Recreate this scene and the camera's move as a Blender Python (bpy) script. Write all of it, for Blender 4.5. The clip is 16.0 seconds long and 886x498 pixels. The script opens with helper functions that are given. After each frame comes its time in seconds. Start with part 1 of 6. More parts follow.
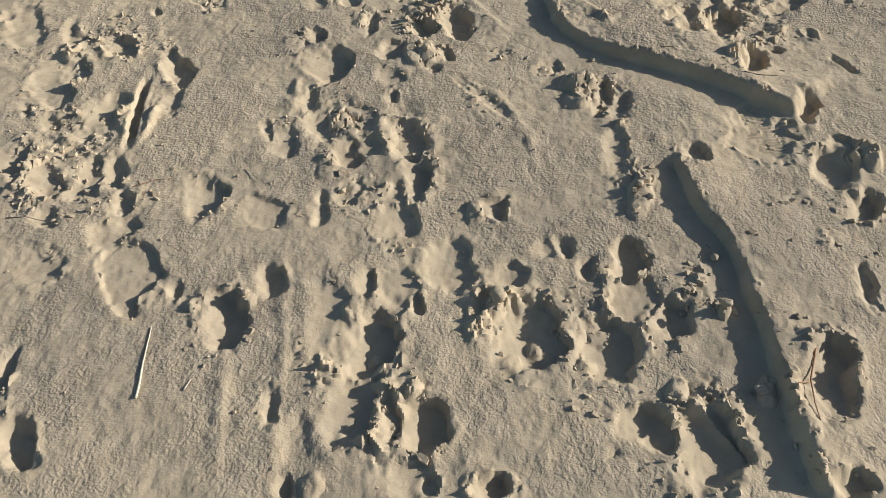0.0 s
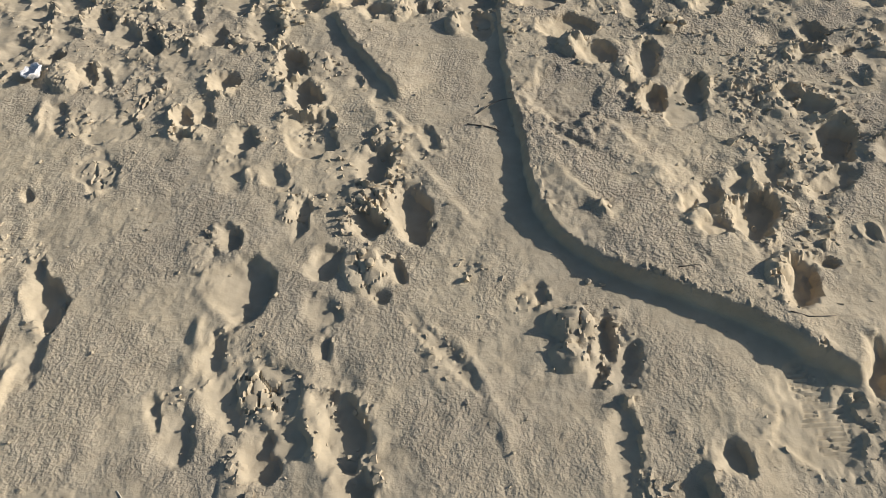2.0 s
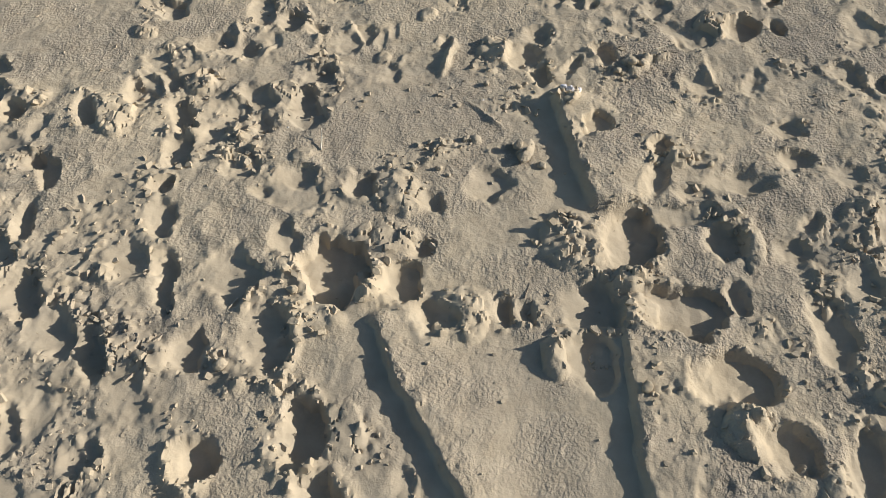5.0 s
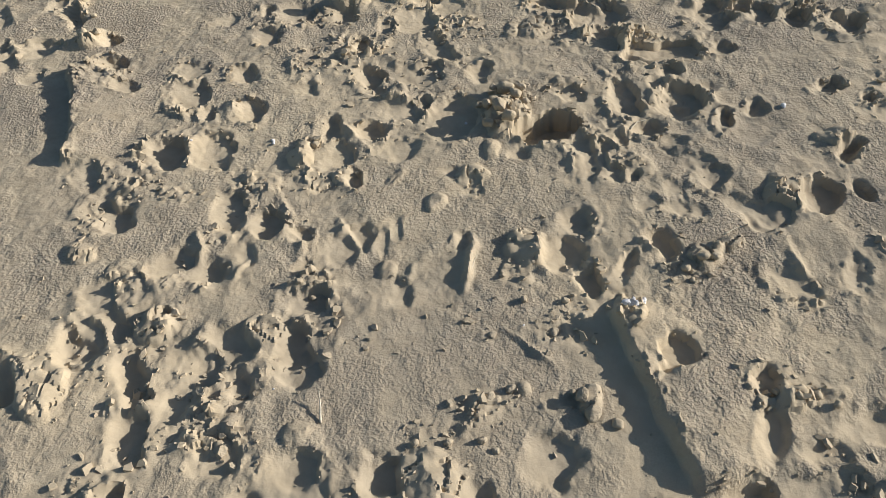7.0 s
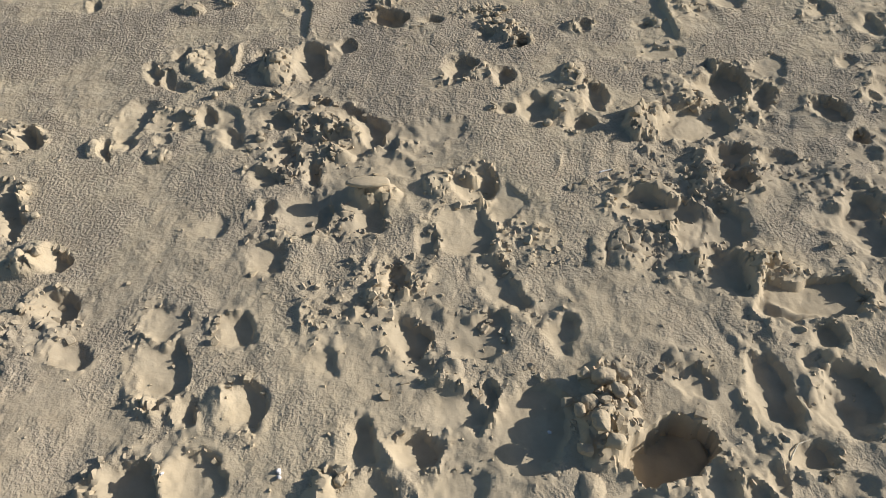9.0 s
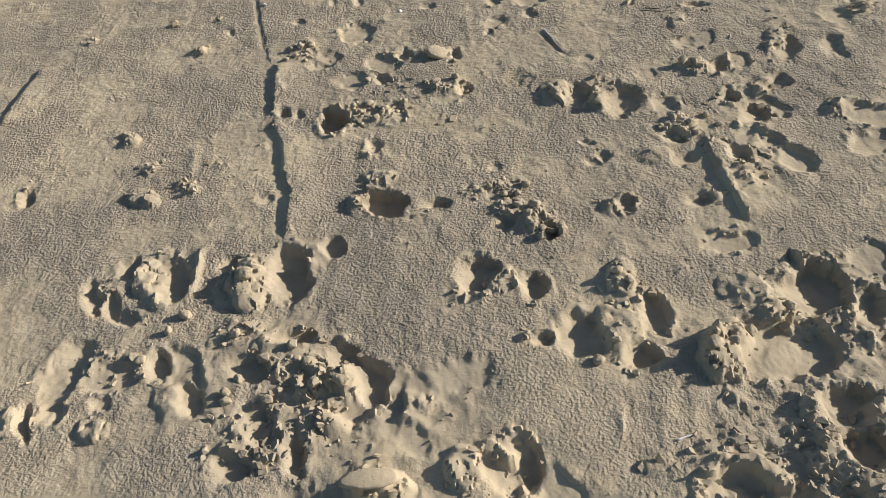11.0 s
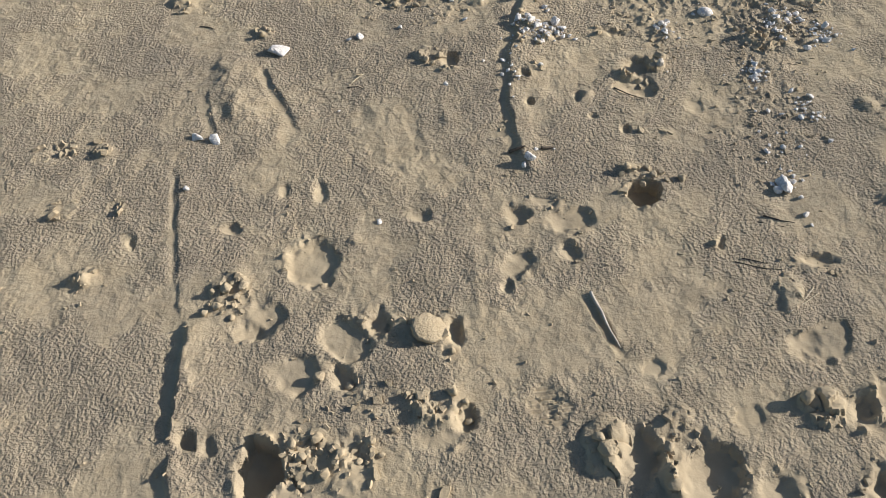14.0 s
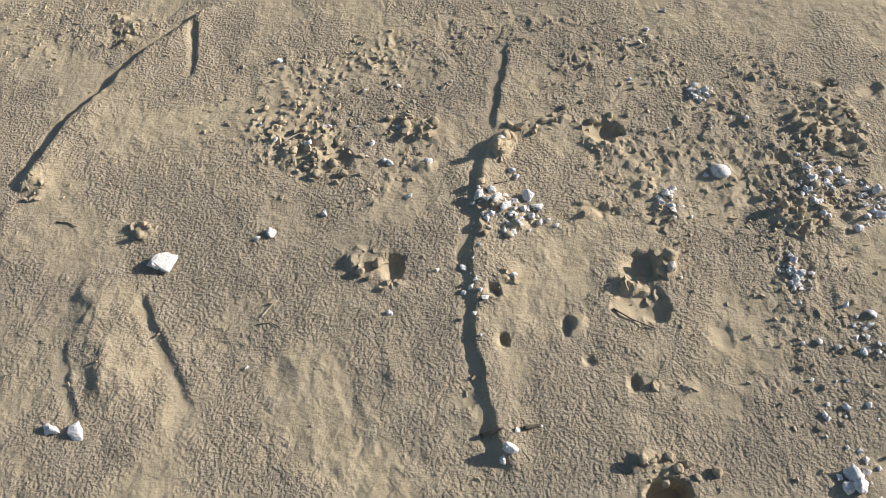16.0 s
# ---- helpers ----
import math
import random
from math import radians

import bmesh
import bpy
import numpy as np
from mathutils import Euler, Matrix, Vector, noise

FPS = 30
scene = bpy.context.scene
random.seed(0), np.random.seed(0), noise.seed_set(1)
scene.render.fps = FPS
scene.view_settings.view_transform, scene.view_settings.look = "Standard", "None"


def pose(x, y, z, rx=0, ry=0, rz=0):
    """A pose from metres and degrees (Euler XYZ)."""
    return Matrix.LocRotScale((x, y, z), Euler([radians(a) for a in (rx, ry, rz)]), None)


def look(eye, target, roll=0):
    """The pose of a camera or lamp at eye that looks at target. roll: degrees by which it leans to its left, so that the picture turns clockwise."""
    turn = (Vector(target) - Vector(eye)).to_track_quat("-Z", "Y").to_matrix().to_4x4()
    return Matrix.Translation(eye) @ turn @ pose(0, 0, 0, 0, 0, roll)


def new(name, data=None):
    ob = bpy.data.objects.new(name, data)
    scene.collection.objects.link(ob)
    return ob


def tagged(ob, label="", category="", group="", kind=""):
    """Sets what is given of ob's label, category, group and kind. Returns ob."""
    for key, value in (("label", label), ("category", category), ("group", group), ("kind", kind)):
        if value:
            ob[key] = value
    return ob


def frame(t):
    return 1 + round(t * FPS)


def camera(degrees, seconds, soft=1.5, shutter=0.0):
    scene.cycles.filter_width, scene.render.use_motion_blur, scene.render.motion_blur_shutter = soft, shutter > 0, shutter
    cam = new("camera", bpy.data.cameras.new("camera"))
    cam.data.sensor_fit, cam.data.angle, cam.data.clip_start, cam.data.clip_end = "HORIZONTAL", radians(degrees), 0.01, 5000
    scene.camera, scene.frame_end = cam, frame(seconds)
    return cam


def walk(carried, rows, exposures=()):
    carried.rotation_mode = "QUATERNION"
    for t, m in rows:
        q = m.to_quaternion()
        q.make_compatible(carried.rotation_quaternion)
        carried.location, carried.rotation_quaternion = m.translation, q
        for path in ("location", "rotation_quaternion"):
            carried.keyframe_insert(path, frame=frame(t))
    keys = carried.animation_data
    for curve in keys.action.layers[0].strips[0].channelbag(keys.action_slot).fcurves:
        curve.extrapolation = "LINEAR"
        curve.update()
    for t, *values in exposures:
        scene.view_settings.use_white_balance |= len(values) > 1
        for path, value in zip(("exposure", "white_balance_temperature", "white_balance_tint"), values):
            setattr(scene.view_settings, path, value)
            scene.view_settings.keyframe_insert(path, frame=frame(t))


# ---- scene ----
cam = camera(60.9, 16.0, soft=0.6)
PATH = [
    (0, (0.075, -0.041, 1.512), (0.059, 1.31, 0.038), -3.5),
    (0.5, (0.084, 0.185, 1.535), (0.071, 1.533, 0.058), -0.6),
    (1, (0.001, 0.488, 1.572), (-0.001, 1.802, 0.064), -1.6),
    (1.5, (0.045, 0.695, 1.584), (0.056, 2.005, 0.072), -5.5),
    (2, (0.23, 1.0, 1.597), (0.232, 2.29, 0.069), -4.5),
    (2.5, (0.248, 1.191, 1.593), (0.229, 2.483, 0.067), -3.9),
    (3, (0.188, 1.531, 1.616), (0.195, 2.786, 0.059), -5.0),
    (3.5, (0.21, 1.762, 1.616), (0.216, 2.997, 0.043), -5.2),
    (4, (0.269, 2.068, 1.625), (0.251, 3.281, 0.035), -3.6),
    (4.5, (0.189, 2.285, 1.633), (0.172, 3.471, 0.023), -1.5),
    (4.7, (0.14, 2.385, 1.613), (0.121, 3.589, 0.016), -1.7),
    (6.8, (-0.016, 3.163, 1.469), (0.043, 4.538, 0.018), -2.9),
    (7, (-0.036, 3.26, 1.48), (0.034, 4.626, 0.021), -3.6),
    (7.5, (0.031, 3.5, 1.474), (0.11, 4.832, -0.016), -5.1),
    (8, (0.071, 3.815, 1.531), (0.09, 5.113, 0.009), -3.4),
    (8.5, (-0.036, 4.116, 1.551), (0.003, 5.419, 0.034), -2.3),
    (8.7, (-0.088, 4.246, 1.571), (-0.026, 5.545, 0.052), -3.7),
    (10.8, (-0.066, 5.135, 1.544), (0.009, 6.536, 0.118), -5.2),
    (11, (-0.042, 5.214, 1.537), (0.038, 6.61, 0.107), -6.9),
    (11.5, (0.096, 5.492, 1.545), (0.176, 6.877, 0.105), -5.8),
    (12, (0.116, 5.726, 1.556), (0.169, 7.111, 0.114), -4.4),
    (12.5, (0.049, 6.024, 1.582), (0.132, 7.372, 0.106), -4.8),
    (13, (0.041, 6.232, 1.591), (0.145, 7.558, 0.097), -3.0),
    (13.5, (0.141, 6.476, 1.587), (0.212, 7.776, 0.069), -4.9),
    (14, (0.173, 6.688, 1.6), (0.233, 7.952, 0.052), -4.3),
    (14.5, (0.172, 6.985, 1.639), (0.272, 8.201, 0.054), -6.1),
    (15, (0.228, 7.195, 1.617), (0.371, 8.392, 0.022), -6.9),
    (15.5, (0.357, 7.485, 1.629), (0.484, 8.638, 0.0), -5.1),
    (16, (0.357, 7.746, 1.626), (0.487, 8.873, -0.021), -5.0),
]
walk(cam, [(t, look(eye, target, roll)) for t, eye, target, roll in PATH],
     exposures=((0, 0.38, 6480, 10), (2.0, 0.37, 6400, 10), (3.5, 0.32, 6330, 10), (4.5, 0.40, 6320, 10), (8.5, 0.34, 6360, 10), (11.0, 0.40, 6520, 10), (13.0, 0.40, 6600, 10), (15.0, 0.46, 6640, 10), (16.0, 0.52, 6640, 10)))

# ---- light: low sun across the beach, clear sky ----
SUN_AZ, SUN_EL = 5.0, 20.0
world = bpy.data.worlds.new("sky")
scene.world = world
world.use_nodes = True
wn = world.node_tree.nodes
sky = wn.new("ShaderNodeTexSky")
sky.sky_type, sky.sun_disc = "NISHITA", False
sky.sun_elevation = radians(SUN_EL)
sky.sun_rotation = radians(90 - SUN_AZ)
sky.dust_density = 1.0
haze = wn.new("ShaderNodeHueSaturation")
haze.inputs["Saturation"].default_value = 1.15
world.node_tree.links.new(sky.outputs[0], haze.inputs["Color"])
world.node_tree.links.new(haze.outputs[0], wn["Background"].inputs[0])
wn["Background"].inputs[1].default_value = 0.078
lamp = bpy.data.lights.new("sun", "SUN")
lamp.energy, lamp.angle, lamp.color = 5.0, radians(0.6), (1.0, 0.96, 0.90)
sun = new("sun", lamp)
sa, se = radians(SUN_AZ), radians(SUN_EL)
sun.matrix_world = look((12 * math.cos(sa) * math.cos(se), 5 + 12 * math.sin(sa) * math.cos(se), 12 * math.sin(se)), (0, 5, 0))


# ---- materials ----
def nodes_of(name, rough=0.9):
    m = bpy.data.materials.new(name)
    m.use_nodes = True
    nt = m.node_tree
    b = nt.nodes["Principled BSDF"]
    b.inputs["Roughness"].default_value = rough
    b.inputs["Specular IOR Level"].default_value = 0.15
    b.inputs["Diffuse Roughness"].default_value = 0.13
    return m, nt, b


def noise_node(nt, coord, scale, detail=4.0, rough=0.6):
    n = nt.nodes.new("ShaderNodeTexNoise")
    n.inputs["Scale"].default_value, n.inputs["Detail"].default_value = scale, detail
    n.inputs["Roughness"].default_value = rough
    nt.links.new(coord, n.inputs["Vector"])
    return n.outputs["Fac"]


def ramp(nt, fac, stops):
    r = nt.nodes.new("ShaderNodeValToRGB")
    el = r.color_ramp.elements
    el[0].position, el[0].color = stops[0][0], (*stops[0][1], 1)
    el[1].position, el[1].color = stops[-1][0], (*stops[-1][1], 1)
    for p, c in stops[1:-1]:
        e = el.new(p)
        e.color = (*c, 1)
    nt.links.new(fac, r.inputs["Fac"])
    return r.outputs["Color"]


def mix(nt, fac, a, b, kind="MIX"):
    n = nt.nodes.new("ShaderNodeMix")
    n.data_type, n.blend_type = "RGBA", kind
    for val, slot in ((fac, 0), (a, 6), (b, 7)):
        if hasattr(val, "links"):
            nt.links.new(val, n.inputs[slot])
        else:
            n.inputs[slot].default_value = val if slot == 0 else (*val, 1)
    return n.outputs[2]


def calc(nt, op, a, b=0.0, c=0.0):
    n = nt.nodes.new("ShaderNodeMath")
    n.operation = op
    for i, v in enumerate((a, b, c)):
        if hasattr(v, "links"):
            nt.links.new(v, n.inputs[i])
        else:
            n.inputs[i].default_value = v
    return n.outputs[0]


def bump(nt, height, strength, dist, normal=None):
    n = nt.nodes.new("ShaderNodeBump")
    n.inputs["Distance"].default_value = dist
    if hasattr(strength, "links"):
        nt.links.new(strength, n.inputs["Strength"])
    else:
        n.inputs["Strength"].default_value = strength
    nt.links.new(height, n.inputs["Height"])
    if normal is not None:
        nt.links.new(normal, n.inputs["Normal"])
    return n.outputs["Normal"]


def sand_material(name, own_crust=None):
    m, nt, b = nodes_of(name, 0.95)
    co = nt.nodes.new("ShaderNodeNewGeometry").outputs["Position"]
    crust = nt.nodes.new("ShaderNodeAttribute")
    crust.attribute_name = "crust"
    crust = crust.outputs["Fac"] if own_crust is None else calc(nt, "ADD", own_crust, 0.0)
    big = noise_node(nt, co, 1.3, 3)
    mid = noise_node(nt, co, 14, 4)
    grain = noise_node(nt, co, 420, 3, 0.7)
    fresh = ramp(nt, mid, [(0.3, (0.392, 0.319, 0.218)), (0.7, (0.478, 0.394, 0.276))])
    dry = ramp(nt, mid, [(0.3, (0.312, 0.259, 0.188)), (0.7, (0.384, 0.321, 0.238))])
    rough_patch = ramp(nt, noise_node(nt, co, 3.2, 5, 0.6), [(0.43, (0.12,) * 3), (0.53, (1.0,) * 3)])
    dry = mix(nt, rough_patch, fresh, dry)
    col = mix(nt, crust, fresh, dry)
    col = mix(nt, 0.5, col, ramp(nt, big, [(0.35, (0.38, 0.385, 0.40)), (0.65, (0.62, 0.61, 0.58))]), "OVERLAY")
    col = mix(nt, 0.32, col, ramp(nt, grain, [(0.28, (0.28, 0.28, 0.29)), (0.5, (0.50, 0.50, 0.50)), (0.72, (0.72, 0.71, 0.68))]), "OVERLAY")
    nt.links.new(col, b.inputs["Base Color"])
    # rain-pitted crust: small lumps about a centimetre apart, and the grain itself
    warp = nt.nodes.new("ShaderNodeTexNoise")
    warp.inputs["Scale"].default_value = 60
    nt.links.new(co, warp.inputs["Vector"])
    wob = nt.nodes.new("ShaderNodeVectorMath")
    wob.operation = "MULTIPLY_ADD"
    nt.links.new(warp.outputs["Color"], wob.inputs[0])
    wob.inputs[1].default_value = (0.012, 0.012, 0.012)
    nt.links.new(co, wob.inputs[2])
    vo = nt.nodes.new("ShaderNodeTexVoronoi")
    vo.feature, vo.inputs["Scale"].default_value = "SMOOTH_F1", 155
    vo.inputs["Smoothness"].default_value = 0.45
    nt.links.new(wob.outputs[0], vo.inputs["Vector"])
    beads = calc(nt, "SUBTRACT", calc(nt, "MULTIPLY", noise_node(nt, co, 112, 2, 0.55), 1.3), calc(nt, "MULTIPLY", vo.outputs["Distance"], 0.22))
    lump = calc(nt, "MULTIPLY", beads, calc(nt, "MULTIPLY", crust, rough_patch))
    n1 = bump(nt, lump, 1.0, 0.0082)
    n2 = bump(nt, noise_node(nt, co, 70, 4, 0.58), calc(nt, "MULTIPLY_ADD", crust, 0.6, 0.35), 0.0040, n1)
    n3 = bump(nt, grain, calc(nt, "MULTIPLY_ADD", crust, 0.6, 0.3), 0.0012, n2)
    nt.links.new(n3, b.inputs["Normal"])
    return m


SAND = sand_material("sand")
SAND_CLOD = sand_material("sand_clod", 0.35)


# ---- the ground: one sheet, fine along the walk and coarse out to the horizon ----
def grown(step, far, grow=1.28):
    out, s, v = [], step, 0.0
    while v < far:
        s *= grow
        v += s
        out.append(v)
    return np.array(out)


fine_x = np.arange(-1.30, 1.45, 0.0048)
left_x, right_x = np.arange(-1.85, -1.302, 0.0085), np.arange(fine_x[-1] + 0.0085, 2.3, 0.0085)
XS = np.concatenate([left_x[0] - grown(0.0085, 900)[::-1], left_x, fine_x, right_x, right_x[-1] + grown(0.0085, 900)])
fine_y = np.arange(0.42, 9.7, 0.0062)
far_y = np.arange(fine_y[-1] + 0.011, 11.0, 0.011)
YS = np.concatenate([fine_y[0] - grown(0.0062, 900)[::-1], fine_y, far_y, far_y[-1] + grown(0.009, 900)])
NX, NY = len(XS), len(YS)
rng = np.random.default_rng(7)
TABLES = [np.random.default_rng(k).random((256, 256)) for k in range(12)]


def value(x, y, seed=0):
    """Smooth noise in 0..1 at arrays of places, one cell per unit."""
    tab = TABLES[seed % 12]
    xi, yi = np.floor(x).astype(int), np.floor(y).astype(int)
    fx, fy = x - xi, y - yi
    fx, fy = fx * fx * (3 - 2 * fx), fy * fy * (3 - 2 * fy)
    x0, x1, y0, y1 = xi % 256, (xi + 1) % 256, yi % 256, (yi + 1) % 256
    a = tab[y0, x0] * (1 - fx) + tab[y0, x1] * fx
    b = tab[y1, x0] * (1 - fx) + tab[y1, x1] * fx
    return a * (1 - fy) + b * fy


def fbm(x, y, size, octaves=3, seed=0, gain=0.5):
    """Noise in -1..1 whose largest forms are about size metres, turned from octave to octave."""
    total, amp, norm = 0.0, 1.0, 0.0
    for k in range(octaves):
        c, s = math.cos(0.7 + 1.1 * k), math.sin(0.7 + 1.1 * k)
        total = total + amp * (2 * value((c * x - s * y) / size + 37.3 * k, (s * x + c * y) / size + 11.7 * k, seed + k) - 1)
        norm += amp
        amp *= gain
        size *= 0.48
    return total / norm


def smooth(a, b, v):
    t = np.clip((v - a) / (b - a), 0, 1)
    return t * t * (3 - 2 * t)


GX, GY = np.meshgrid(XS, YS)
near = smooth(3.5, 1.2, np.maximum(np.abs(GX - 0.25) - 2.0, np.maximum(0.4 - GY, GY - 10.9)))


def cells(size, seed, warp=0.3):
    """Ground split into flat, tilted plates: their height in about -0.5..0.5, the distance to the next plate in metres, and a number for each plate."""
    ax = GX / size + warp * fbm(GX, GY, 1.1 * size, 2, seed + 4)
    ay = GY / size + warp * fbm(GX, GY, 1.1 * size, 2, seed + 9)
    cx, cy = np.floor(ax).astype(int), np.floor(ay).astype(int)
    best, second = np.full(GX.shape, 9.0), np.full(GX.shape, 9.0)
    lift, own = np.zeros(GX.shape), np.zeros(GX.shape)
    for oy in (-1, 0, 1):
        for ox in (-1, 0, 1):
            jx, jy = (cx + ox + 57 * seed) % 256, (cy + oy + 91 * seed) % 256
            ex, ey = ax - cx - ox - TABLES[0][jy, jx], ay - cy - oy - TABLES[1][jy, jx]
            d = np.hypot(ex, ey)
            tall = 0.5 * (TABLES[2][jy, jx] - 0.5) + 2.0 * (ex * (TABLES[3][jy, jx] - 0.5) + ey * (TABLES[4][jy, jx] - 0.5))
            closer = d < best
            second = np.where(closer, best, np.minimum(second, d))
            lift = np.where(closer, tall, lift)
            own = np.where(closer, TABLES[5][jy, jx], own)
            best = np.where(closer, d, best)
    return lift, (second - best) * size, own


N_EDGE = fbm(GX, GY, 0.030, 3, 11, 0.6)      # ragged edges
N_A, N_B = fbm(GX, GY, 0.10, 3, 10), fbm(GX, GY, 0.10, 3, 4)   # bends of outlines
N_C, N_D = fbm(GX, GY, 0.045, 2, 2), fbm(GX, GY, 0.045, 2, 8)
N_MID = fbm(GX, GY, 0.07, 3, 6)
N_GATE = fbm(GX, GY, 0.15, 2, 8)             # where rims are torn
SLAB, SLAB_GAP, SLAB_OWN = cells(0.042, 1)
BIT, BIT_GAP, BIT_OWN = cells(0.019, 2)
# bits of crust: tall plates with open joints, and bare ground where a plate is lost
SLABS = np.where(SLAB_OWN > 0.35, (0.5 + 1.2 * SLAB) * smooth(0.0, 0.004, SLAB_GAP), 0.0)
BITS = np.where(BIT_OWN > 0.45, (0.5 + 1.2 * BIT) * smooth(0.0, 0.003, BIT_GAP), 0.0)

BASE = 0.010 * fbm(GX, GY, 0.9, 2, 1) + 0.004 * fbm(GX, GY, 0.16, 2, 3)
H = BASE + near * (0.0030 * N_EDGE + 0.0022 * fbm(GX, GY, 0.055, 3, 5, 0.6) + 0.0022 * N_MID)
CRUST = np.ones_like(H)
FLOOR = np.zeros_like(H)
RIMS, HEAPS, STREWN = [], [], []


def window(x, y, r):
    i0, i1 = np.searchsorted(XS, (x - r, x + r))
    j0, j1 = np.searchsorted(YS, (y - r, y + r))
    w = (slice(max(j0, 0), j1), slice(max(i0, 0), i1))
    return w, GX[w] - x, GY[w] - y


def local(dx, dy, a):
    c, s = math.cos(radians(a)), math.sin(radians(a))
    return c * dx + s * dy, c * dy - s * dx


def shaped(x, y, l, w, a, uneven=0.30, reach=2.2, foot=0.0, power=2.3):
    """A window round an oval of l by w metres, turned by a degrees: its radius field, 1 at the uneven outline."""
    win, dx, dy = window(x, y, reach * 0.5 * max(l, w) + 0.05)
    small = min(l, w)
    k = min(uneven * small, 0.04)
    c = min(0.2 * small, 0.012)
    u, v = local(dx + k * N_A[win] + c * N_C[win], dy + k * N_B[win] + c * N_D[win], a)
    u, v = u / (l / 2), v / (w / 2)
    if foot:
        v = v / (1 - foot * np.exp(-((u + 0.15) / 0.4) ** 2) + 0.12 * u)
    q = (np.abs(u) ** power + np.abs(v) ** power + 1e-9) ** (1 / power)
    return win, u, v, q + 0.013 / small * N_EDGE[win]


def pit(x, y, l, w, a, d, rim=0.3, wall=1.0, foot=0.0, ramp=0.9):
    """A print pressed into the sand: a steep broken wall on the sun's side, a floor that runs out on the other (ramp near 0: a flat floor), a torn rim."""
    win, u, v, q = shaped(x, y, l, w, a, foot=foot)
    if q.size == 0:
        return
    px = GX[win]
    c, s = math.cos(radians(a)), math.sin(radians(a))
    ux = np.clip((px - x) / (0.5 * math.hypot(l * c, w * s)), -1, 1)
    own = math.sin(127.1 * x + 311.7 * y) * 4375.85 % 1.0
    deep = 1 - ramp * (1 - smooth(-1.12, 0.6 * own, ux + 0.25 * N_MID[win]))
    edge = np.minimum(0.8, (0.042 + 0.04 * own) * wall / min(l, w)) * (1 - 0.6 * np.clip(1.5 * ux, 0, 1)) * (0.3 + 0.7 * ramp)
    s = smooth(1.0 + 0.3 * edge, 1.0 - edge, q)
    level = BASE[win] + 0.4 * (H[win] - BASE[win])
    floor = level - d * deep * (0.88 + 0.12 * (1 - np.clip(q, 0, 1) ** 2)) + 0.14 * d * N_MID[win] + 0.0015 * N_EDGE[win] + 0.004 * BITS[win] * (N_GATE[win] > 0.1) * (1 - deep)
    H[win] = H[win] * (1 - s) + np.minimum(floor, H[win]) * s
    gate = np.clip(0.35 + 1.5 * N_GATE[win], 0, 1)
    swell = np.exp(-(((q - 1.17) / 0.20) ** 2)) * gate
    torn = (1 - s) * smooth(1.6, 1.1, q) * np.clip(0.2 + 2.0 * N_A[win], 0, 1)
    H[win] += 0.6 * rim * min(d, 0.03) * swell * (1 - s) + min(0.25 * d, 0.008) * torn * SLABS[win] + min(0.18 * d, 0.006) * (torn + 0.3 * swell) * BITS[win]
    FLOOR[win] = np.maximum(FLOOR[win] * (1 - 0.5 * swell), smooth(1.0, 0.85, q))
    CRUST[win] *= 1 - 0.92 * np.maximum(s, np.clip(0.6 * swell + 0.8 * torn, 0, 1))
    if d >= 0.02:
        RIMS.append((x, y, l, w, a, d))


def foot(x, y, l, w, a, d, rim=0.3):
    """A whole shoe's print: sole and deeper heel."""
    pit(x, y, l, w, a, d, rim, 1.0, 0.28, 0.5)
    c, s = math.cos(radians(a)), math.sin(radians(a))
    hollow(x + 0.3 * l * c, y + 0.3 * l * s, 0.42 * l, 0.8 * w, a, 0.25 * d)
    pit(x - 0.32 * l * c, y - 0.32 * l * s, 0.30 * l, 0.75 * w, a, 0.35 * d)


def hollow(x, y, l, w, a, d):
    """A soft dip, or with d below 0 a soft swelling, smooth all round."""
    win, u, v, q = shaped(x, y, l, w, a, 0.10)
    s = smooth(1.15, 0.15, q)
    H[win] -= d * s
    FLOOR[win] = np.maximum(FLOOR[win], 0.7 * smooth(1.0, 0.7, q))
    CRUST[win] *= 1 - 0.6 * s


def mound(x, y, l, w, a, h, rough=0.35, steep=0.5):
    """Sand pushed up into a lump with a steep broken foot."""
    win, u, v, q = shaped(x, y, l, w, a, 0.2)
    s = np.clip(1.05 - q**2, 0, 1) ** 0.65
    H[win] += h * s * (1 + 0.15 * N_MID[win]) + rough * min(0.5 * h, 0.012) * smooth(0, 0.3, s) * (SLABS[win] + 0.5 * BITS[win])
    CRUST[win] *= 1 - 0.6 * smooth(0, 0.3, s)
    FLOOR[win] *= 1 - smooth(0, 0.3, s)


def cracked(x, y, l, w, a, h, size=0.06):
    """A patch of crust lifted h into a low dome and split into plates by open cracks."""
    win, u, v, q = shaped(x, y, l, w, a, 0.15, 1.8)
    s = smooth(1.04, 0.8, q)
    dome = s * (0.55 + 0.45 * np.clip(1 - q**2, 0, 1))
    H[win] += h * dome + s * (0.008 * SLAB[win] - 0.007 * smooth(0.0042, 0.0010, SLAB_GAP[win]) * (SLAB_OWN[win] > 0.35))
    CRUST[win] *= 1 - 0.6 * s
    FLOOR[win] = np.maximum(FLOOR[win] * (1 - s), 0.6 * s)


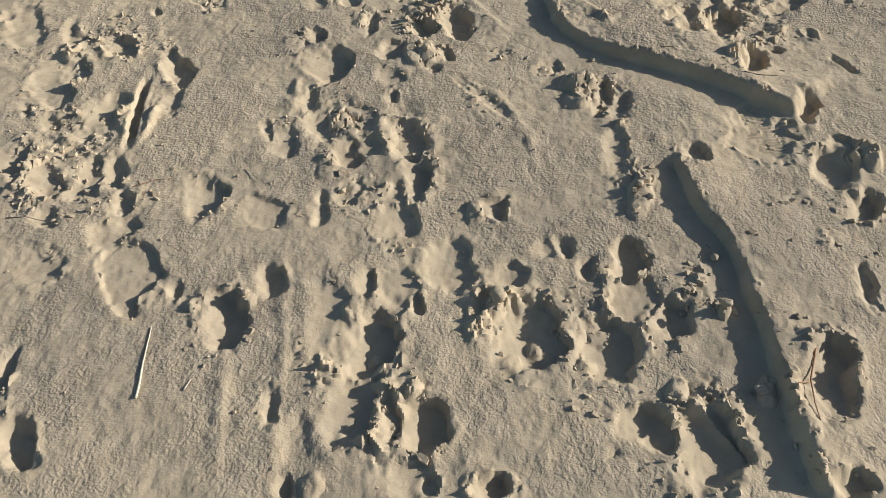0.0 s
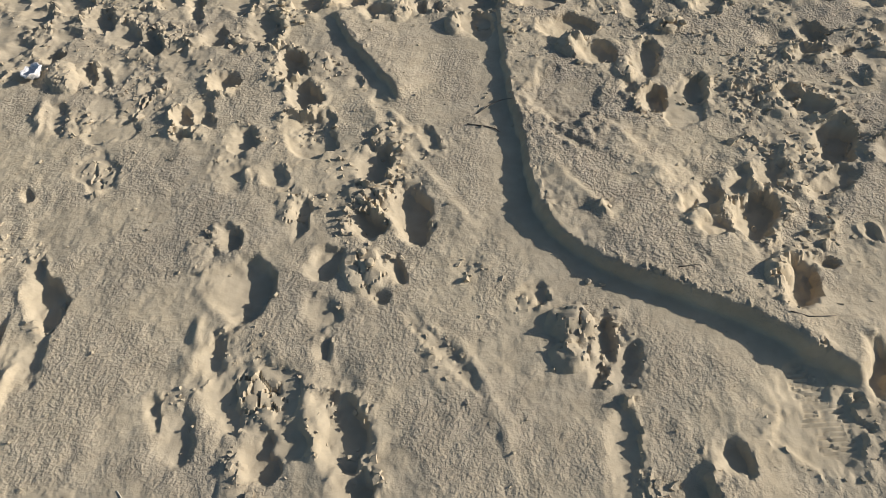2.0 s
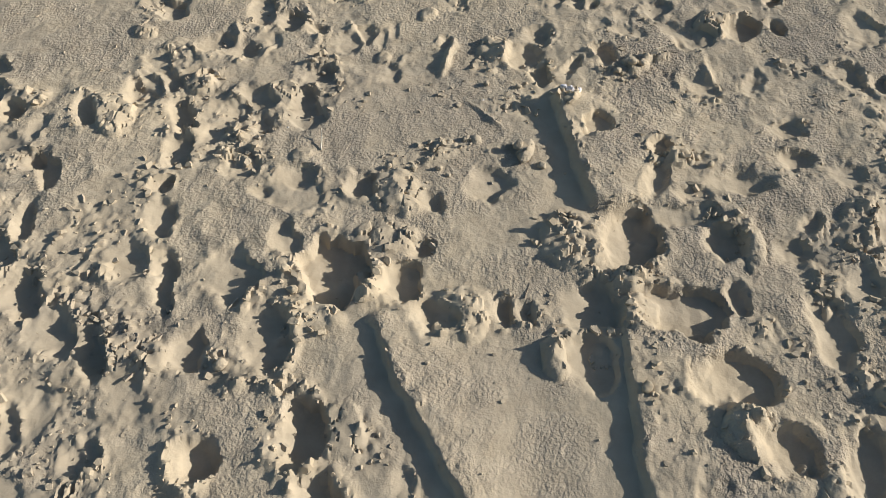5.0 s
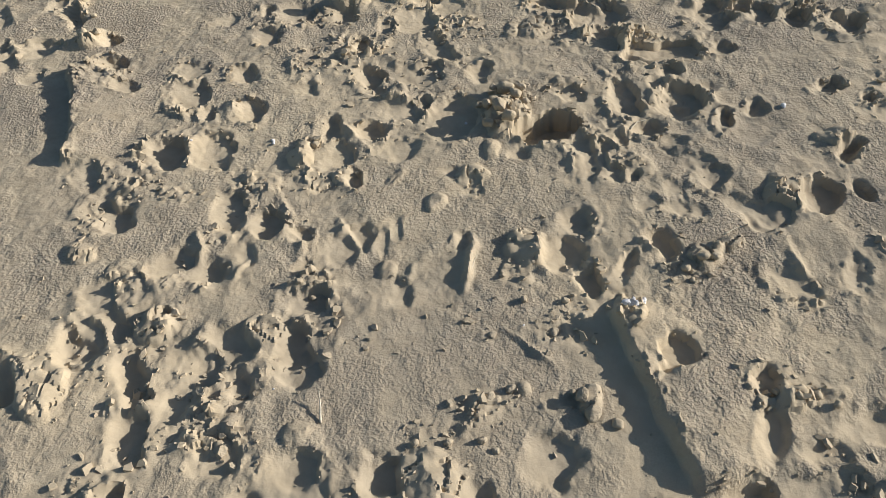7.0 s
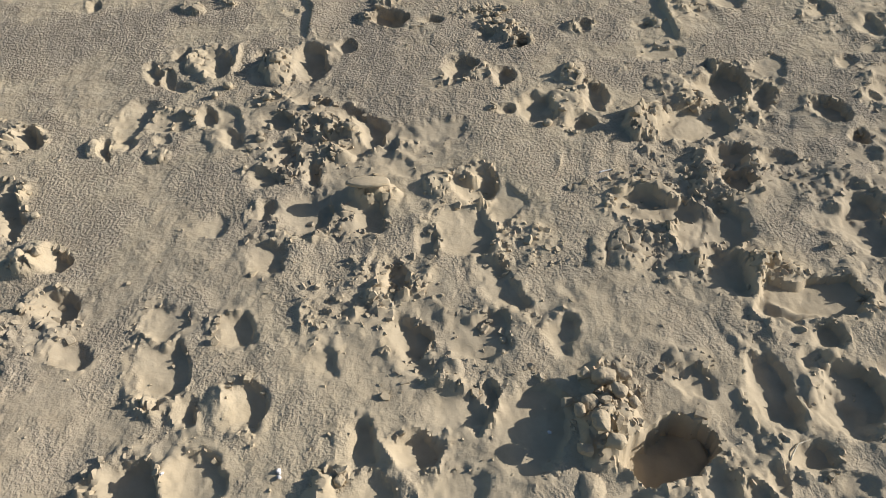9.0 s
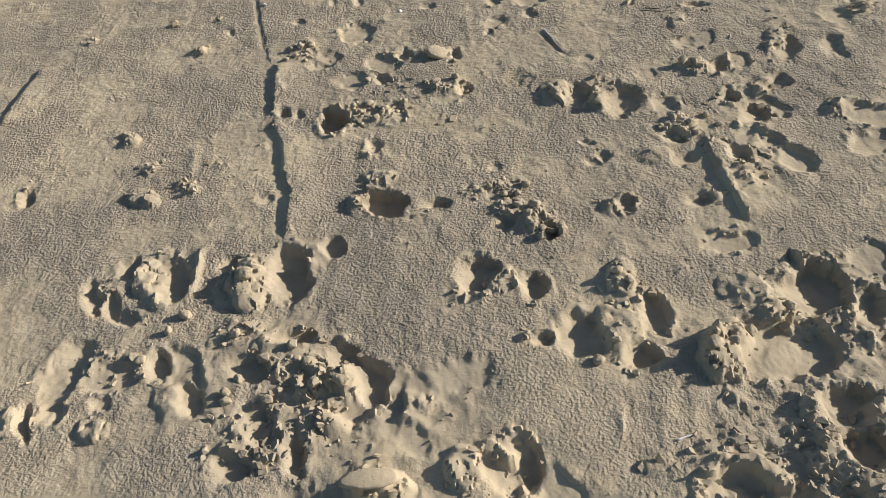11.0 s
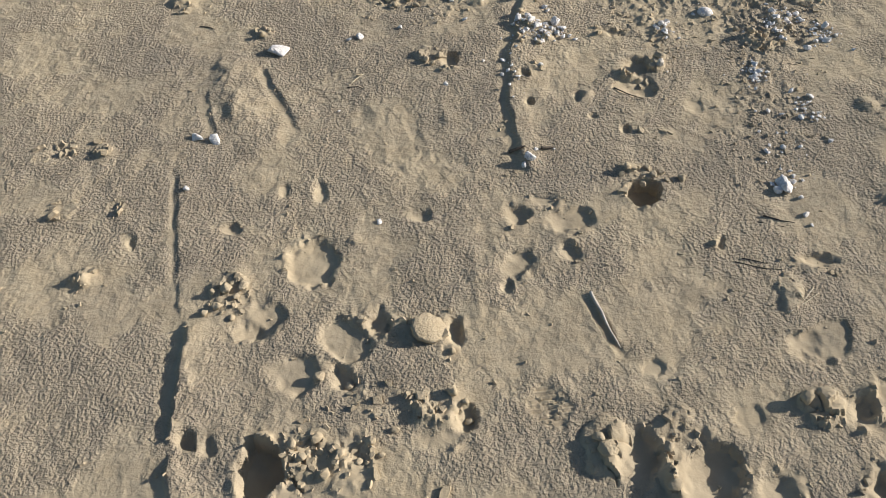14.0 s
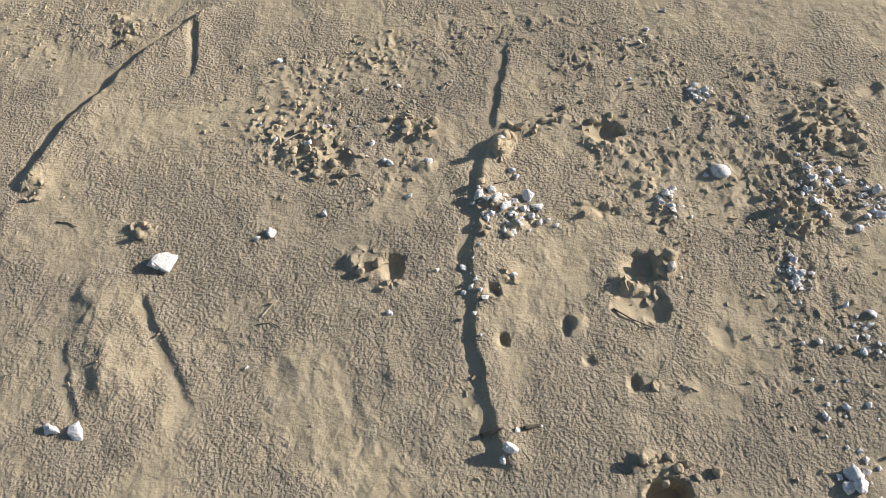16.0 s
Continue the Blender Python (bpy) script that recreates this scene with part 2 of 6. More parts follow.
def churn(x, y, l, w, a, h, size=0.026):
    """A heap of broken crust and crumbs over an oval."""
    win, u, v, q = shaped(x, y, l, w, a, 0.3, 1.7)
    if q.size == 0:
        return
    s = smooth(1.1, 0.55, q) * np.clip(0.7 + 0.9 * N_MID[win], 0, 1)
    H[win] += s * h * (0.45 * SLABS[win] + 0.30 * BITS[win] + 0.25 + 0.4 * N_MID[win] + 0.2 * N_C[win])
    CRUST[win] *= 1 - 0.75 * s
    FLOOR[win] *= 1 - s
    HEAPS.append((x, y, l, w, a, h))


def trample(x, y, l, w, a, h, n):
    """Ground trodden all over: hummocks and n old, half-filled prints."""
    win, u, v, q = shaped(x, y, l, w, a, 0.2, 1.4)
    px, py = GX[win], GY[win]
    s = smooth(1.15, 0.7, q)
    folds = 1 - np.abs(fbm(px + 0.04 * N_A[win], py, 0.19, 3, 1, 0.5)) * 2
    H[win] += s * h * (0.9 * fbm(px, py, 0.24, 3, 9, 0.5) + 0.9 * folds - 0.4)
    CRUST[win] *= 1 - 0.4 * s * smooth(-0.2, 0.4, fbm(px, py, 0.2, 2, 5))
    c, k = math.cos(radians(a)), math.sin(radians(a))
    for _ in range(n):
        r, b = math.sqrt(rng.random()) * 0.95, rng.random() * 2 * math.pi
        du, dv = r * math.cos(b) * l / 2, r * math.sin(b) * w / 2
        size = 0.05 + 0.08 * rng.random()
        at = (x + c * du - k * dv, y + k * du + c * dv, size * (1 + rng.random()), size, rng.random() * 180)
        old = rng.random()
        if old < 0.75:
            pit(*at, 0.008 + 0.010 * rng.random(), 0.6)
        elif old < 0.85:
            churn(*at, 0.007)
        else:
            mound(*at, 0.009, 0.6)


def calm(x, y, l, w, a, left=0.25):
    """A stretch of undisturbed crust."""
    win, u, v, q = shaped(x, y, l, w, a, 0.25, 1.4)
    s = smooth(1.1, 0.8, q) * (1 - left)
    H[win] = H[win] * (1 - s) + s * (BASE[win] + 0.0015 * N_EDGE[win] + 0.0015 * N_MID[win])
    CRUST[win] = np.maximum(CRUST[win], s)


def crumbly(x, y, l, w, a, h=0.010, size=0.026, density=0.4):
    """Ground strewn with small crumbs."""
    win, u, v, q = shaped(x, y, l, w, a, 0.3, 1.4)
    s = smooth(1.1, 0.75, q) * smooth(-0.25, 0.15, N_GATE[win])
    H[win] += s * h * (0.45 * BITS[win] + 0.2 * SLABS[win] * (SLAB_OWN[win] > 0.75) + 0.3 * N_MID[win])
    CRUST[win] *= 1 - 0.3 * s
    STREWN.append((x, y, l, w, a, h))


def pebbly(x, y, l, w, a, h):
    """Crust roughened by rain and wind into small lumps, in drawn-out patches."""
    win, u, v, q = shaped(x, y, l, w, a, 0.3, 1.3)
    px, py = GX[win], GY[win]
    s = smooth(1.1, 0.7, q) * CRUST[win] * smooth(-0.35, 0.2, fbm(px + 0.5 * py, 0.5 * py, 0.22, 2, 3))
    H[win] += s * h * (0.5 * fbm(px, py, 0.024, 2, 7, 0.6) + 0.4 * fbm(px, py, 0.014, 1, 2))


def tread(x, y, l, w, a, d, gap=0.012):
    """The ribs of a shoe's sole, across its length."""
    win, u, v, q = shaped(x, y, l, w, a, 0.05, 1.3)
    ribs = smooth(-0.2, 0.5, np.sin(u * l * math.pi / gap + 0.6 * N_A[win]))
    H[win] -= d * ribs * smooth(1.0, 0.85, q)
    CRUST[win] *= 1 - 0.6 * smooth(1.0, 0.85, q)


def line_field(points, reach, hard=False):
    """Distance to a bent line, side of it (above 0: to its right) and way along it, in a window."""
    pts = np.array(points, float)
    i0, i1 = np.searchsorted(XS, (pts[:, 0].min() - reach, pts[:, 0].max() + reach))
    j0, j1 = np.searchsorted(YS, (pts[:, 1].min() - reach, pts[:, 1].max() + reach))
    win = (slice(j0, j1), slice(i0, i1))
    px, py = GX[win], GY[win]
    wx = px + 0.012 * N_A[win] + 0.006 * N_C[win] + 0.003 * N_EDGE[win]
    wy = py + 0.012 * N_B[win] + 0.006 * N_D[win]
    dist, side, along, run = np.full(px.shape, 99.0), np.zeros(px.shape), np.zeros(px.shape), 0.0
    for (ax, ay), (bx, by) in zip(pts[:-1], pts[1:]):
        ex, ey = bx - ax, by - ay
        n = math.hypot(ex, ey)
        t = np.clip(((wx - ax) * ex + (wy - ay) * ey) / n**2, 0, 1)
        d = np.hypot(wx - ax - t * ex, wy - ay - t * ey)
        sg = np.where((wx - ax) * ey - (wy - ay) * ex > 0, 1.0, -1.0)
        closer = d < dist
        dist, side, along = np.where(closer, d, dist), np.where(closer, sg, side), np.where(closer, run + t * n, along)
        run += n
    fade = min(0.05, 0.3 * run) if hard else min(0.15, 0.35 * run)
    ends = smooth(0, fade, along) * smooth(0, fade, run - along)
    slow = smooth(0, 0.45 * run, along) * smooth(0, 0.45 * run, run - along)
    return win, dist, side, ends, slow, along / run


def groove(w, d, points, rim=0.15):
    win, dist, side, ends, slow, _ = line_field(points, w + 0.05)
    ends = ends * np.clip(0.9 + 0.5 * N_MID[win], 0.2, 1.3)
    s = smooth(0.5 * w, 0.2 * w, dist) * ends
    H[win] += -d * s + rim * d * np.exp(-(((dist - 0.62 * w) / (0.25 * w)) ** 2)) * ends
    CRUST[win] *= 1 - 0.7 * np.clip(s, 0, 1)


def ridge(w, h, points):
    """A low crest, gentle towards the sun's side and sharp behind."""
    win, dist, side, ends, slow, _ = line_field(points, 1.6 * w + 0.05)
    ends = ends * np.clip(0.85 + 0.7 * N_MID[win], 0.1, 1.3)
    d = dist * side
    H[win] += h * np.where(d > 0, np.exp(-((d / (0.75 * w)) ** 2)), np.exp(-((d / (0.28 * w + 0.003)) ** 2))) * ends
    CRUST[win] *= 1 - 0.4 * np.clip(ends, 0, 1) * np.exp(-((dist / w) ** 2))


def scarp(h, floor, back, points, h_end=None):
    """A small cliff: the ground to the right of the line stands h higher (h_end at its end) and slopes back over back metres; a swept floor lies at its foot."""
    win, dist, side, ends, slow, along = line_field(points, max(back, floor) + 0.05, True)
    d = dist * side
    h = (h if h_end is None else h + (h_end - h) * along) * (1 + 0.2 * N_GATE[win])
    toe = np.minimum(0.5 * h, 0.5 * floor)
    up = h * smooth(-toe, 0.010, d) * (1 - smooth(0.0, back * (0.5 + 0.5 * slow), d)) * ends
    lip = np.exp(-(((d - 0.02) / 0.02) ** 2)) * ends * smooth(0.0, 0.01, d)
    up = up + lip * 0.25 * h * np.clip(N_A[win] + 0.4, 0, 1) * (BITS[win] + SLABS[win])
    low = smooth(-1.3 * floor, -0.4 * floor, d) * smooth(0.006, -0.012, d) * ends
    H[win] = H[win] * (1 - 0.9 * low) + 0.9 * low * (BASE[win] - 0.10 * h + 0.0015 * N_MID[win]) + up
    FLOOR[win] = np.maximum(FLOOR[win], low)
    CRUST[win] *= 1 - 0.85 * low


# ---- prints, furrows and broken crust, from the start of the walk to its end ----


# first steps
mound(1.265, 1.631, 0.069, 0.121, -15, 0.020)
mound(1.329, 1.613, 0.063, 0.107, -17, 0.020)
groove(0.037, 0.015, ((1.40, 2.16), (1.44, 2.10), (1.47, 2.03)))

# the long furrow and the wet bank beside it
pit(-1.159, 3.453, 0.087, 0.106, 44, 0.030)
hollow(1.458, 3.199, 0.160, 0.125, -14, 0.020)
pit(1.572, 3.207, 0.126, 0.111, -34, 0.035)
pit(1.647, 3.087, 0.050, 0.094, -65, 0.025)
pit(1.429, 2.617, 0.110, 0.117, -45, 0.040)

# trampled sand across the furrow
pit(-1.157, 4.141, 0.076, 0.073, 31, 0.030)
churn(-1.230, 4.421, 0.094, 0.105, -21, 0.020)
pit(-1.298, 4.377, 0.075, 0.093, 50, 0.030)
pit(1.463, 4.087, 0.212, 0.088, -101, 0.040)
pit(1.482, 4.394, 0.091, 0.096, -21, 0.030)
pit(1.618, 4.376, 0.122, 0.109, 13, 0.035)

# deep footprints and the dug hole
pit(-1.276, 6.082, 0.193, 0.068, -75, 0.030)
pit(1.299, 5.671, 0.149, 0.143, 8, 0.030)
pit(1.428, 5.615, 0.100, 0.179, -33, 0.035)
pit(1.573, 5.556, 0.159, 0.158, -19, 0.040)
pit(1.343, 5.191, 0.118, 0.067, 16, 0.030)
pit(1.449, 5.120, 0.043, 0.084, -30, 0.030)
pit(1.272, 4.886, 0.146, 0.073, 40, 0.040)
mound(1.261, 4.947, 0.075, 0.120, -81, 0.020)
pit(1.224, 4.720, 0.083, 0.060, -89, 0.030)
pit(1.254, 6.176, 0.138, 0.107, -50, 0.035)
pit(1.465, 6.221, 0.124, 0.158, -9, 0.035)
pit(1.280, 6.038, 0.083, 0.062, 11, 0.030)
pit(1.243, 5.716, 0.087, 0.075, 8, 0.040)
mound(-1.164, 5.906, 0.100, 0.145, -1, 0.025)
pit(-1.297, 6.175, 0.083, 0.113, 1, 0.030)
pit(-1.316, 6.470, 0.126, 0.063, -47, 0.030)

# the crusted flat with deep heel marks
pit(-1.263, 7.245, 0.056, 0.097, 4, 0.020)

# crusted flat, shell line and the long ruts
churn(1.627, 9.002, 0.241, 0.268, -23, 0.012)


# rough bank beside the furrow
crumbly(1.403, 2.926, 0.523, 0.466, -69, 0.012)


# trodden bank beyond the ridge
pit(1.446, 2.675, 0.100, 0.143, -48, 0.040)


# ground trodden all over, away from the walk
trample(1.80, 4.30, 2.6, 0.9, 90, 0.009, 60)
trample(1.75, 6.00, 1.6, 0.9, 90, 0.009, 45)
trample(1.80, 2.90, 1.6, 0.8, 90, 0.008, 36)
trample(-1.50, 3.90, 1.6, 0.7, 90, 0.008, 36)
trample(-1.55, 5.90, 1.2, 0.6, 90, 0.006, 20)
trample(1.65, 7.00, 1.5, 0.8, 90, 0.007, 26)
trample(1.85, 8.10, 1.0, 0.7, 90, 0.006, 12)

# first steps
trample(-1.329, 2.135, 1.579, 0.719, -64, 0.007, 6)
churn(-1.173, 1.955, 0.437, 0.294, -41, 0.007)
churn(-1.096, 1.650, 0.397, 0.192, -12, 0.008)
churn(-1.119, 2.507, 0.427, 0.241, -65, 0.007)
churn(-0.843, 1.629, 0.169, 0.120, -50, 0.005)
pit(-0.801, 1.328, 0.282, 0.168, -65, 0.014, ramp=0.25)
pit(-0.651, 1.620, 0.207, 0.124, -71, 0.018)
pit(-0.469, 1.529, 0.171, 0.126, -20, 0.011)
pit(-0.412, 1.278, 0.116, 0.087, -67, 0.018)
pit(-0.508, 1.139, 0.201, 0.121, -78, 0.029)
mound(-0.465, 1.208, 0.067, 0.054, -47, 0.012)
churn(-0.568, 1.077, 0.085, 0.064, -28, 0.007)
pit(-0.938, 0.824, 0.160, 0.088, -59, 0.031)
pit(-1.025, 1.022, 0.154, 0.060, -73, 0.018)
pit(-0.656, 1.246, 0.081, 0.046, -70, 0.015)
pit(-1.065, 1.364, 0.200, 0.123, -22, 0.010)
pit(-0.889, 0.775, 0.083, 0.051, -20, 0.007)
groove(0.042, 0.030, ((-0.964, 2.274), (-0.950, 2.067), (-0.931, 1.825)))
ridge(0.022, 0.014, ((-0.862, 2.156), (-0.879, 2.015), (-0.900, 1.828)))
pit(-0.952, 1.752, 0.161, 0.092, -65, 0.024)
pit(-0.892, 1.621, 0.131, 0.064, -69, 0.018)
pit(-1.148, 1.716, 0.164, 0.094, -58, 0.019)
pit(-1.059, 1.671, 0.121, 0.058, -66, 0.016)
pit(-0.868, 1.510, 0.111, 0.072, -59, 0.018)
pit(-1.106, 1.553, 0.119, 0.080, -37, 0.015)
pit(-0.918, 1.472, 0.148, 0.089, -61, 0.011)
pit(-1.237, 2.328, 0.177, 0.104, -59, 0.019)
pit(-1.118, 2.464, 0.186, 0.110, -63, 0.019)
pit(-0.902, 2.347, 0.157, 0.097, -66, 0.018)
pit(-0.849, 2.229, 0.143, 0.058, -75, 0.016)
pit(-1.302, 2.275, 0.398, 0.152, -73, 0.016)
pit(-1.350, 2.119, 0.142, 0.058, -66, 0.016)
pit(-1.239, 2.016, 0.112, 0.068, -56, 0.016)
pit(-1.543, 2.648, 0.369, 0.144, -66, 0.012)
pit(-1.331, 2.572, 0.218, 0.074, -70, 0.014)
pit(-1.064, 2.033, 0.235, 0.124, -66, 0.012)
pit(-1.025, 1.733, 0.206, 0.090, -79, 0.016)
pit(-1.278, 1.779, 0.179, 0.081, -63, 0.014)
mound(-1.240, 1.723, 0.106, 0.057, -59, 0.011)
pit(-0.848, 2.091, 0.188, 0.080, -82, 0.012)
pit(-0.251, 1.932, 0.247, 0.201, -23, 0.007, ramp=0.25)
cracked(-0.251, 1.931, 0.177, 0.153, -49, 0.004)
pit(-0.335, 1.940, 0.278, 0.087, -79, 0.016)
pit(-0.237, 1.769, 0.153, 0.098, -81, 0.023)
pit(-0.441, 1.852, 0.185, 0.106, -78, 0.014)
pit(-0.499, 1.923, 0.108, 0.044, -80, 0.011)
pit(-0.050, 1.820, 0.213, 0.149, -85, 0.026)
pit(-0.006, 1.647, 0.192, 0.115, -88, 0.029)
mound(-0.102, 1.832, 0.169, 0.064, -88, 0.008)
pit(-0.181, 1.797, 0.115, 0.101, -52, 0.010)
mound(-0.291, 1.726, 0.133, 0.069, -83, 0.009)
pit(-0.292, 1.579, 0.065, 0.052, -68, 0.012)
pit(-0.301, 1.516, 0.095, 0.064, -78, 0.011)
pit(-0.223, 1.581, 0.108, 0.082, -76, 0.011)
pit(-0.191, 1.628, 0.090, 0.050, -84, 0.010)
pit(-0.069, 1.466, 0.164, 0.133, -80, 0.019)
pit(-0.090, 1.583, 0.098, 0.082, -77, 0.011)
churn(-0.172, 1.567, 0.196, 0.162, -72, 0.006)
pit(-0.007, 1.565, 0.072, 0.059, -83, 0.010)
pit(0.212, 1.494, 0.101, 0.090, 85, 0.022)
mound(0.158, 1.480, 0.100, 0.058, 87, 0.013)
pit(0.058, 1.287, 0.209, 0.136, 90, 0.014)
pit(0.044, 1.308, 0.141, 0.086, 85, 0.007)
pit(-0.077, 1.230, 0.126, 0.107, -16, 0.007, ramp=0.25)
pit(-0.152, 1.241, 0.110, 0.059, -85, 0.018)
pit(-0.021, 1.160, 0.074, 0.043, -89, 0.018)
pit(-0.084, 1.161, 0.093, 0.085, -64, 0.012)
pit(-0.248, 1.122, 0.343, 0.119, -82, 0.010)
pit(-0.134, 1.040, 0.240, 0.151, 90, 0.031)
mound(-0.112, 1.006, 0.053, 0.038, -84, 0.011)
pit(-0.085, 0.843, 0.140, 0.056, -88, 0.022)
pit(-0.183, 0.857, 0.173, 0.150, 89, 0.022)
hollow(-0.291, 0.799, 0.170, 0.100, -79, 0.010)
pit(-0.005, 0.814, 0.137, 0.117, -85, 0.031)
mound(-0.018, 0.905, 0.043, 0.039, -73, 0.011)
churn(-0.027, 0.953, 0.108, 0.079, -7, 0.006)
pit(-0.047, 0.691, 0.121, 0.102, -11, 0.011)
pit(0.004, 0.666, 0.050, 0.043, -86, 0.018)
pit(0.135, 0.652, 0.095, 0.062, -2, 0.026)
pit(-0.313, 0.692, 0.066, 0.051, -66, 0.019)
mound(-0.251, 0.680, 0.065, 0.052, -71, 0.011)
pit(-0.354, 0.880, 0.121, 0.052, -81, 0.015)
cracked(0.202, 1.146, 0.153, 0.103, 84, 0.009)
mound(0.260, 1.129, 0.126, 0.062, 83, 0.008)
pit(0.253, 1.062, 0.248, 0.171, 78, 0.027)
mound(0.269, 1.016, 0.060, 0.038, 81, 0.009)
mound(0.210, 0.978, 0.060, 0.057, 29, 0.009)
pit(0.426, 1.016, 0.197, 0.192, 58, 0.029)
mound(0.432, 1.048, 0.065, 0.055, -38, 0.012)
mound(0.389, 0.959, 0.064, 0.051, 7, 0.011)
pit(0.544, 1.282, 0.148, 0.111, 69, 0.030)
pit(0.542, 1.148, 0.158, 0.117, 69, 0.012, ramp=0.25)
pit(0.602, 1.055, 0.149, 0.106, 66, 0.026)
pit(0.498, 0.782, 0.157, 0.145, -15, 0.029)
pit(0.451, 0.798, 0.115, 0.085, 68, 0.009, ramp=0.25)
pit(0.623, 0.729, 0.255, 0.144, 69, 0.029)
ridge(0.020, 0.020, ((0.576, 0.870), (0.634, 0.823), (0.680, 0.723), (0.686, 0.645)))
mound(0.582, 0.870, 0.062, 0.044, 65, 0.012)
pit(0.378, 1.341, 0.076, 0.066, 70, 0.019)
pit(0.434, 1.260, 0.088, 0.059, 77, 0.018)
pit(0.216, 1.245, 0.101, 0.097, 10, 0.015)
pit(0.148, 1.164, 0.103, 0.046, 86, 0.015)
pit(0.327, 1.328, 0.086, 0.074, 6, 0.010)
churn(0.338, 0.885, 0.122, 0.102, 69, 0.007)
churn(0.695, 1.185, 0.198, 0.150, 60, 0.011)
churn(0.393, 0.823, 0.088, 0.074, 64, 0.006)
churn(0.188, 0.956, 0.095, 0.080, 82, 0.006)
churn(0.518, 0.654, 0.086, 0.071, 27, 0.007)
churn(0.463, 0.923, 0.157, 0.068, -2, 0.007)
churn(0.360, 1.132, 0.146, 0.113, 75, 0.006)
scarp(0.029, 0.095, 0.400, ((0.819, 0.577), (0.822, 0.663), (0.817, 0.784), (0.820, 0.917), (0.828, 1.014), (0.827, 1.119), (0.829, 1.232), (0.826, 1.313), (0.785, 1.412), (0.777, 1.504), (0.763, 1.614), (0.731, 1.655)))
churn(0.759, 1.105, 0.082, 0.058, 61, 0.011)
mound(0.750, 1.084, 0.044, 0.032, 60, 0.015)
mound(0.787, 0.858, 0.093, 0.039, 69, 0.015)
pit(0.930, 0.875, 0.251, 0.123, 63, 0.023)
churn(0.883, 0.995, 0.174, 0.088, 65, 0.007)
churn(0.819, 0.703, 0.166, 0.057, 68, 0.007)
pit(0.872, 0.623, 0.117, 0.060, 4, 0.017)
pit(0.827, 1.668, 0.107, 0.077, 64, 0.023)
mound(0.632, 1.505, 0.199, 0.075, 72, 0.017)
churn(0.642, 1.552, 0.243, 0.096, 77, 0.009)
pit(1.226, 1.861, 0.171, 0.080, 66, 0.029)
pit(1.192, 1.581, 0.211, 0.121, 61, 0.024)
pit(1.260, 1.672, 0.118, 0.087, 42, 0.012)
mound(1.329, 1.633, 0.138, 0.075, 59, 0.009)
pit(1.227, 1.424, 0.155, 0.111, 40, 0.029)
churn(1.040, 1.450, 0.147, 0.108, 17, 0.009)
churn(1.088, 1.304, 0.092, 0.066, 47, 0.009)
churn(0.871, 1.310, 0.178, 0.058, -3, 0.004)
pit(1.057, 1.750, 0.284, 0.179, 67, 0.010, ramp=0.25)
tread(1.069, 1.748, 0.205, 0.114, 89, 0.004)
pit(0.597, 1.708, 0.265, 0.088, 79, 0.010)
pit(1.117, 1.137, 0.176, 0.058, 79, 0.015)
ridge(0.030, 0.006, ((-0.388, 1.422), (-0.338, 1.037), (-0.331, 0.686)))
ridge(0.040, 0.006, ((-0.503, 1.151), (-0.466, 0.886), (-0.448, 0.667)))
ridge(0.050, 0.005, ((0.078, 2.169), (0.262, 2.022), (0.342, 1.808), (0.349, 1.573)))

# the long furrow and the bank beside it
trample(-0.983, 3.543, 1.093, 0.764, -41, 0.006, 4)
trample(1.220, 2.572, 1.315, 0.629, 78, 0.007, 9)
scarp(0.045, 0.135, 0.650, ((1.195, 1.831), (1.162, 1.870), (1.085, 1.928), (1.029, 1.983), (0.960, 2.050), (0.868, 2.101), (0.775, 2.162), (0.689, 2.218), (0.603, 2.292), (0.543, 2.378), (0.515, 2.480), (0.504, 2.605), (0.506, 2.762), (0.500, 2.936), (0.496, 3.157), (0.501, 3.406), (0.506, 3.615)), 0.015)
pebbly(0.760, 2.539, 0.990, 0.632, -88, 0.004)
pebbly(0.611, 2.860, 0.995, 0.305, 82, 0.004)
ridge(0.100, 0.013, ((0.611, 3.047), (0.743, 2.827), (0.843, 2.662), (0.923, 2.500), (0.981, 2.329), (1.007, 2.191)))
ridge(0.050, 0.008, ((0.531, 2.760), (0.590, 2.598), (0.675, 2.449), (0.748, 2.295)))
groove(0.040, 0.010, ((0.582, 2.828), (0.659, 2.726), (0.728, 2.653)))
churn(0.716, 2.427, 0.117, 0.086, -16, 0.005)
mound(0.538, 2.057, 0.136, 0.122, 26, 0.029)
mound(0.510, 1.962, 0.094, 0.082, 17, 0.018)
cracked(0.539, 2.064, 0.110, 0.100, 38, 0.003)
pit(0.612, 1.994, 0.152, 0.065, 70, 0.023)
pit(0.649, 1.923, 0.168, 0.097, 66, 0.022)
pit(0.579, 1.919, 0.082, 0.061, 70, 0.016)
pit(0.451, 2.163, 0.120, 0.088, 41, 0.014)
mound(0.442, 2.147, 0.083, 0.049, 82, 0.011)
mound(-1.081, 3.289, 0.213, 0.095, -67, 0.022)
pit(-1.169, 3.447, 0.127, 0.083, -47, 0.022)
pit(-0.995, 3.311, 0.161, 0.074, -69, 0.026)
ridge(0.030, 0.018, ((-1.118, 3.202), (-1.104, 3.088), (-1.087, 2.967)))
pit(-1.034, 3.069, 0.180, 0.086, -66, 0.012)
pit(-0.823, 2.776, 0.190, 0.128, -54, 0.008, ramp=0.25)
cracked(-0.821, 2.771, 0.129, 0.089, -49, 0.003)
pit(-1.034, 2.701, 0.080, 0.042, -61, 0.012)
pit(-0.867, 2.279, 0.207, 0.097, -65, 0.024)
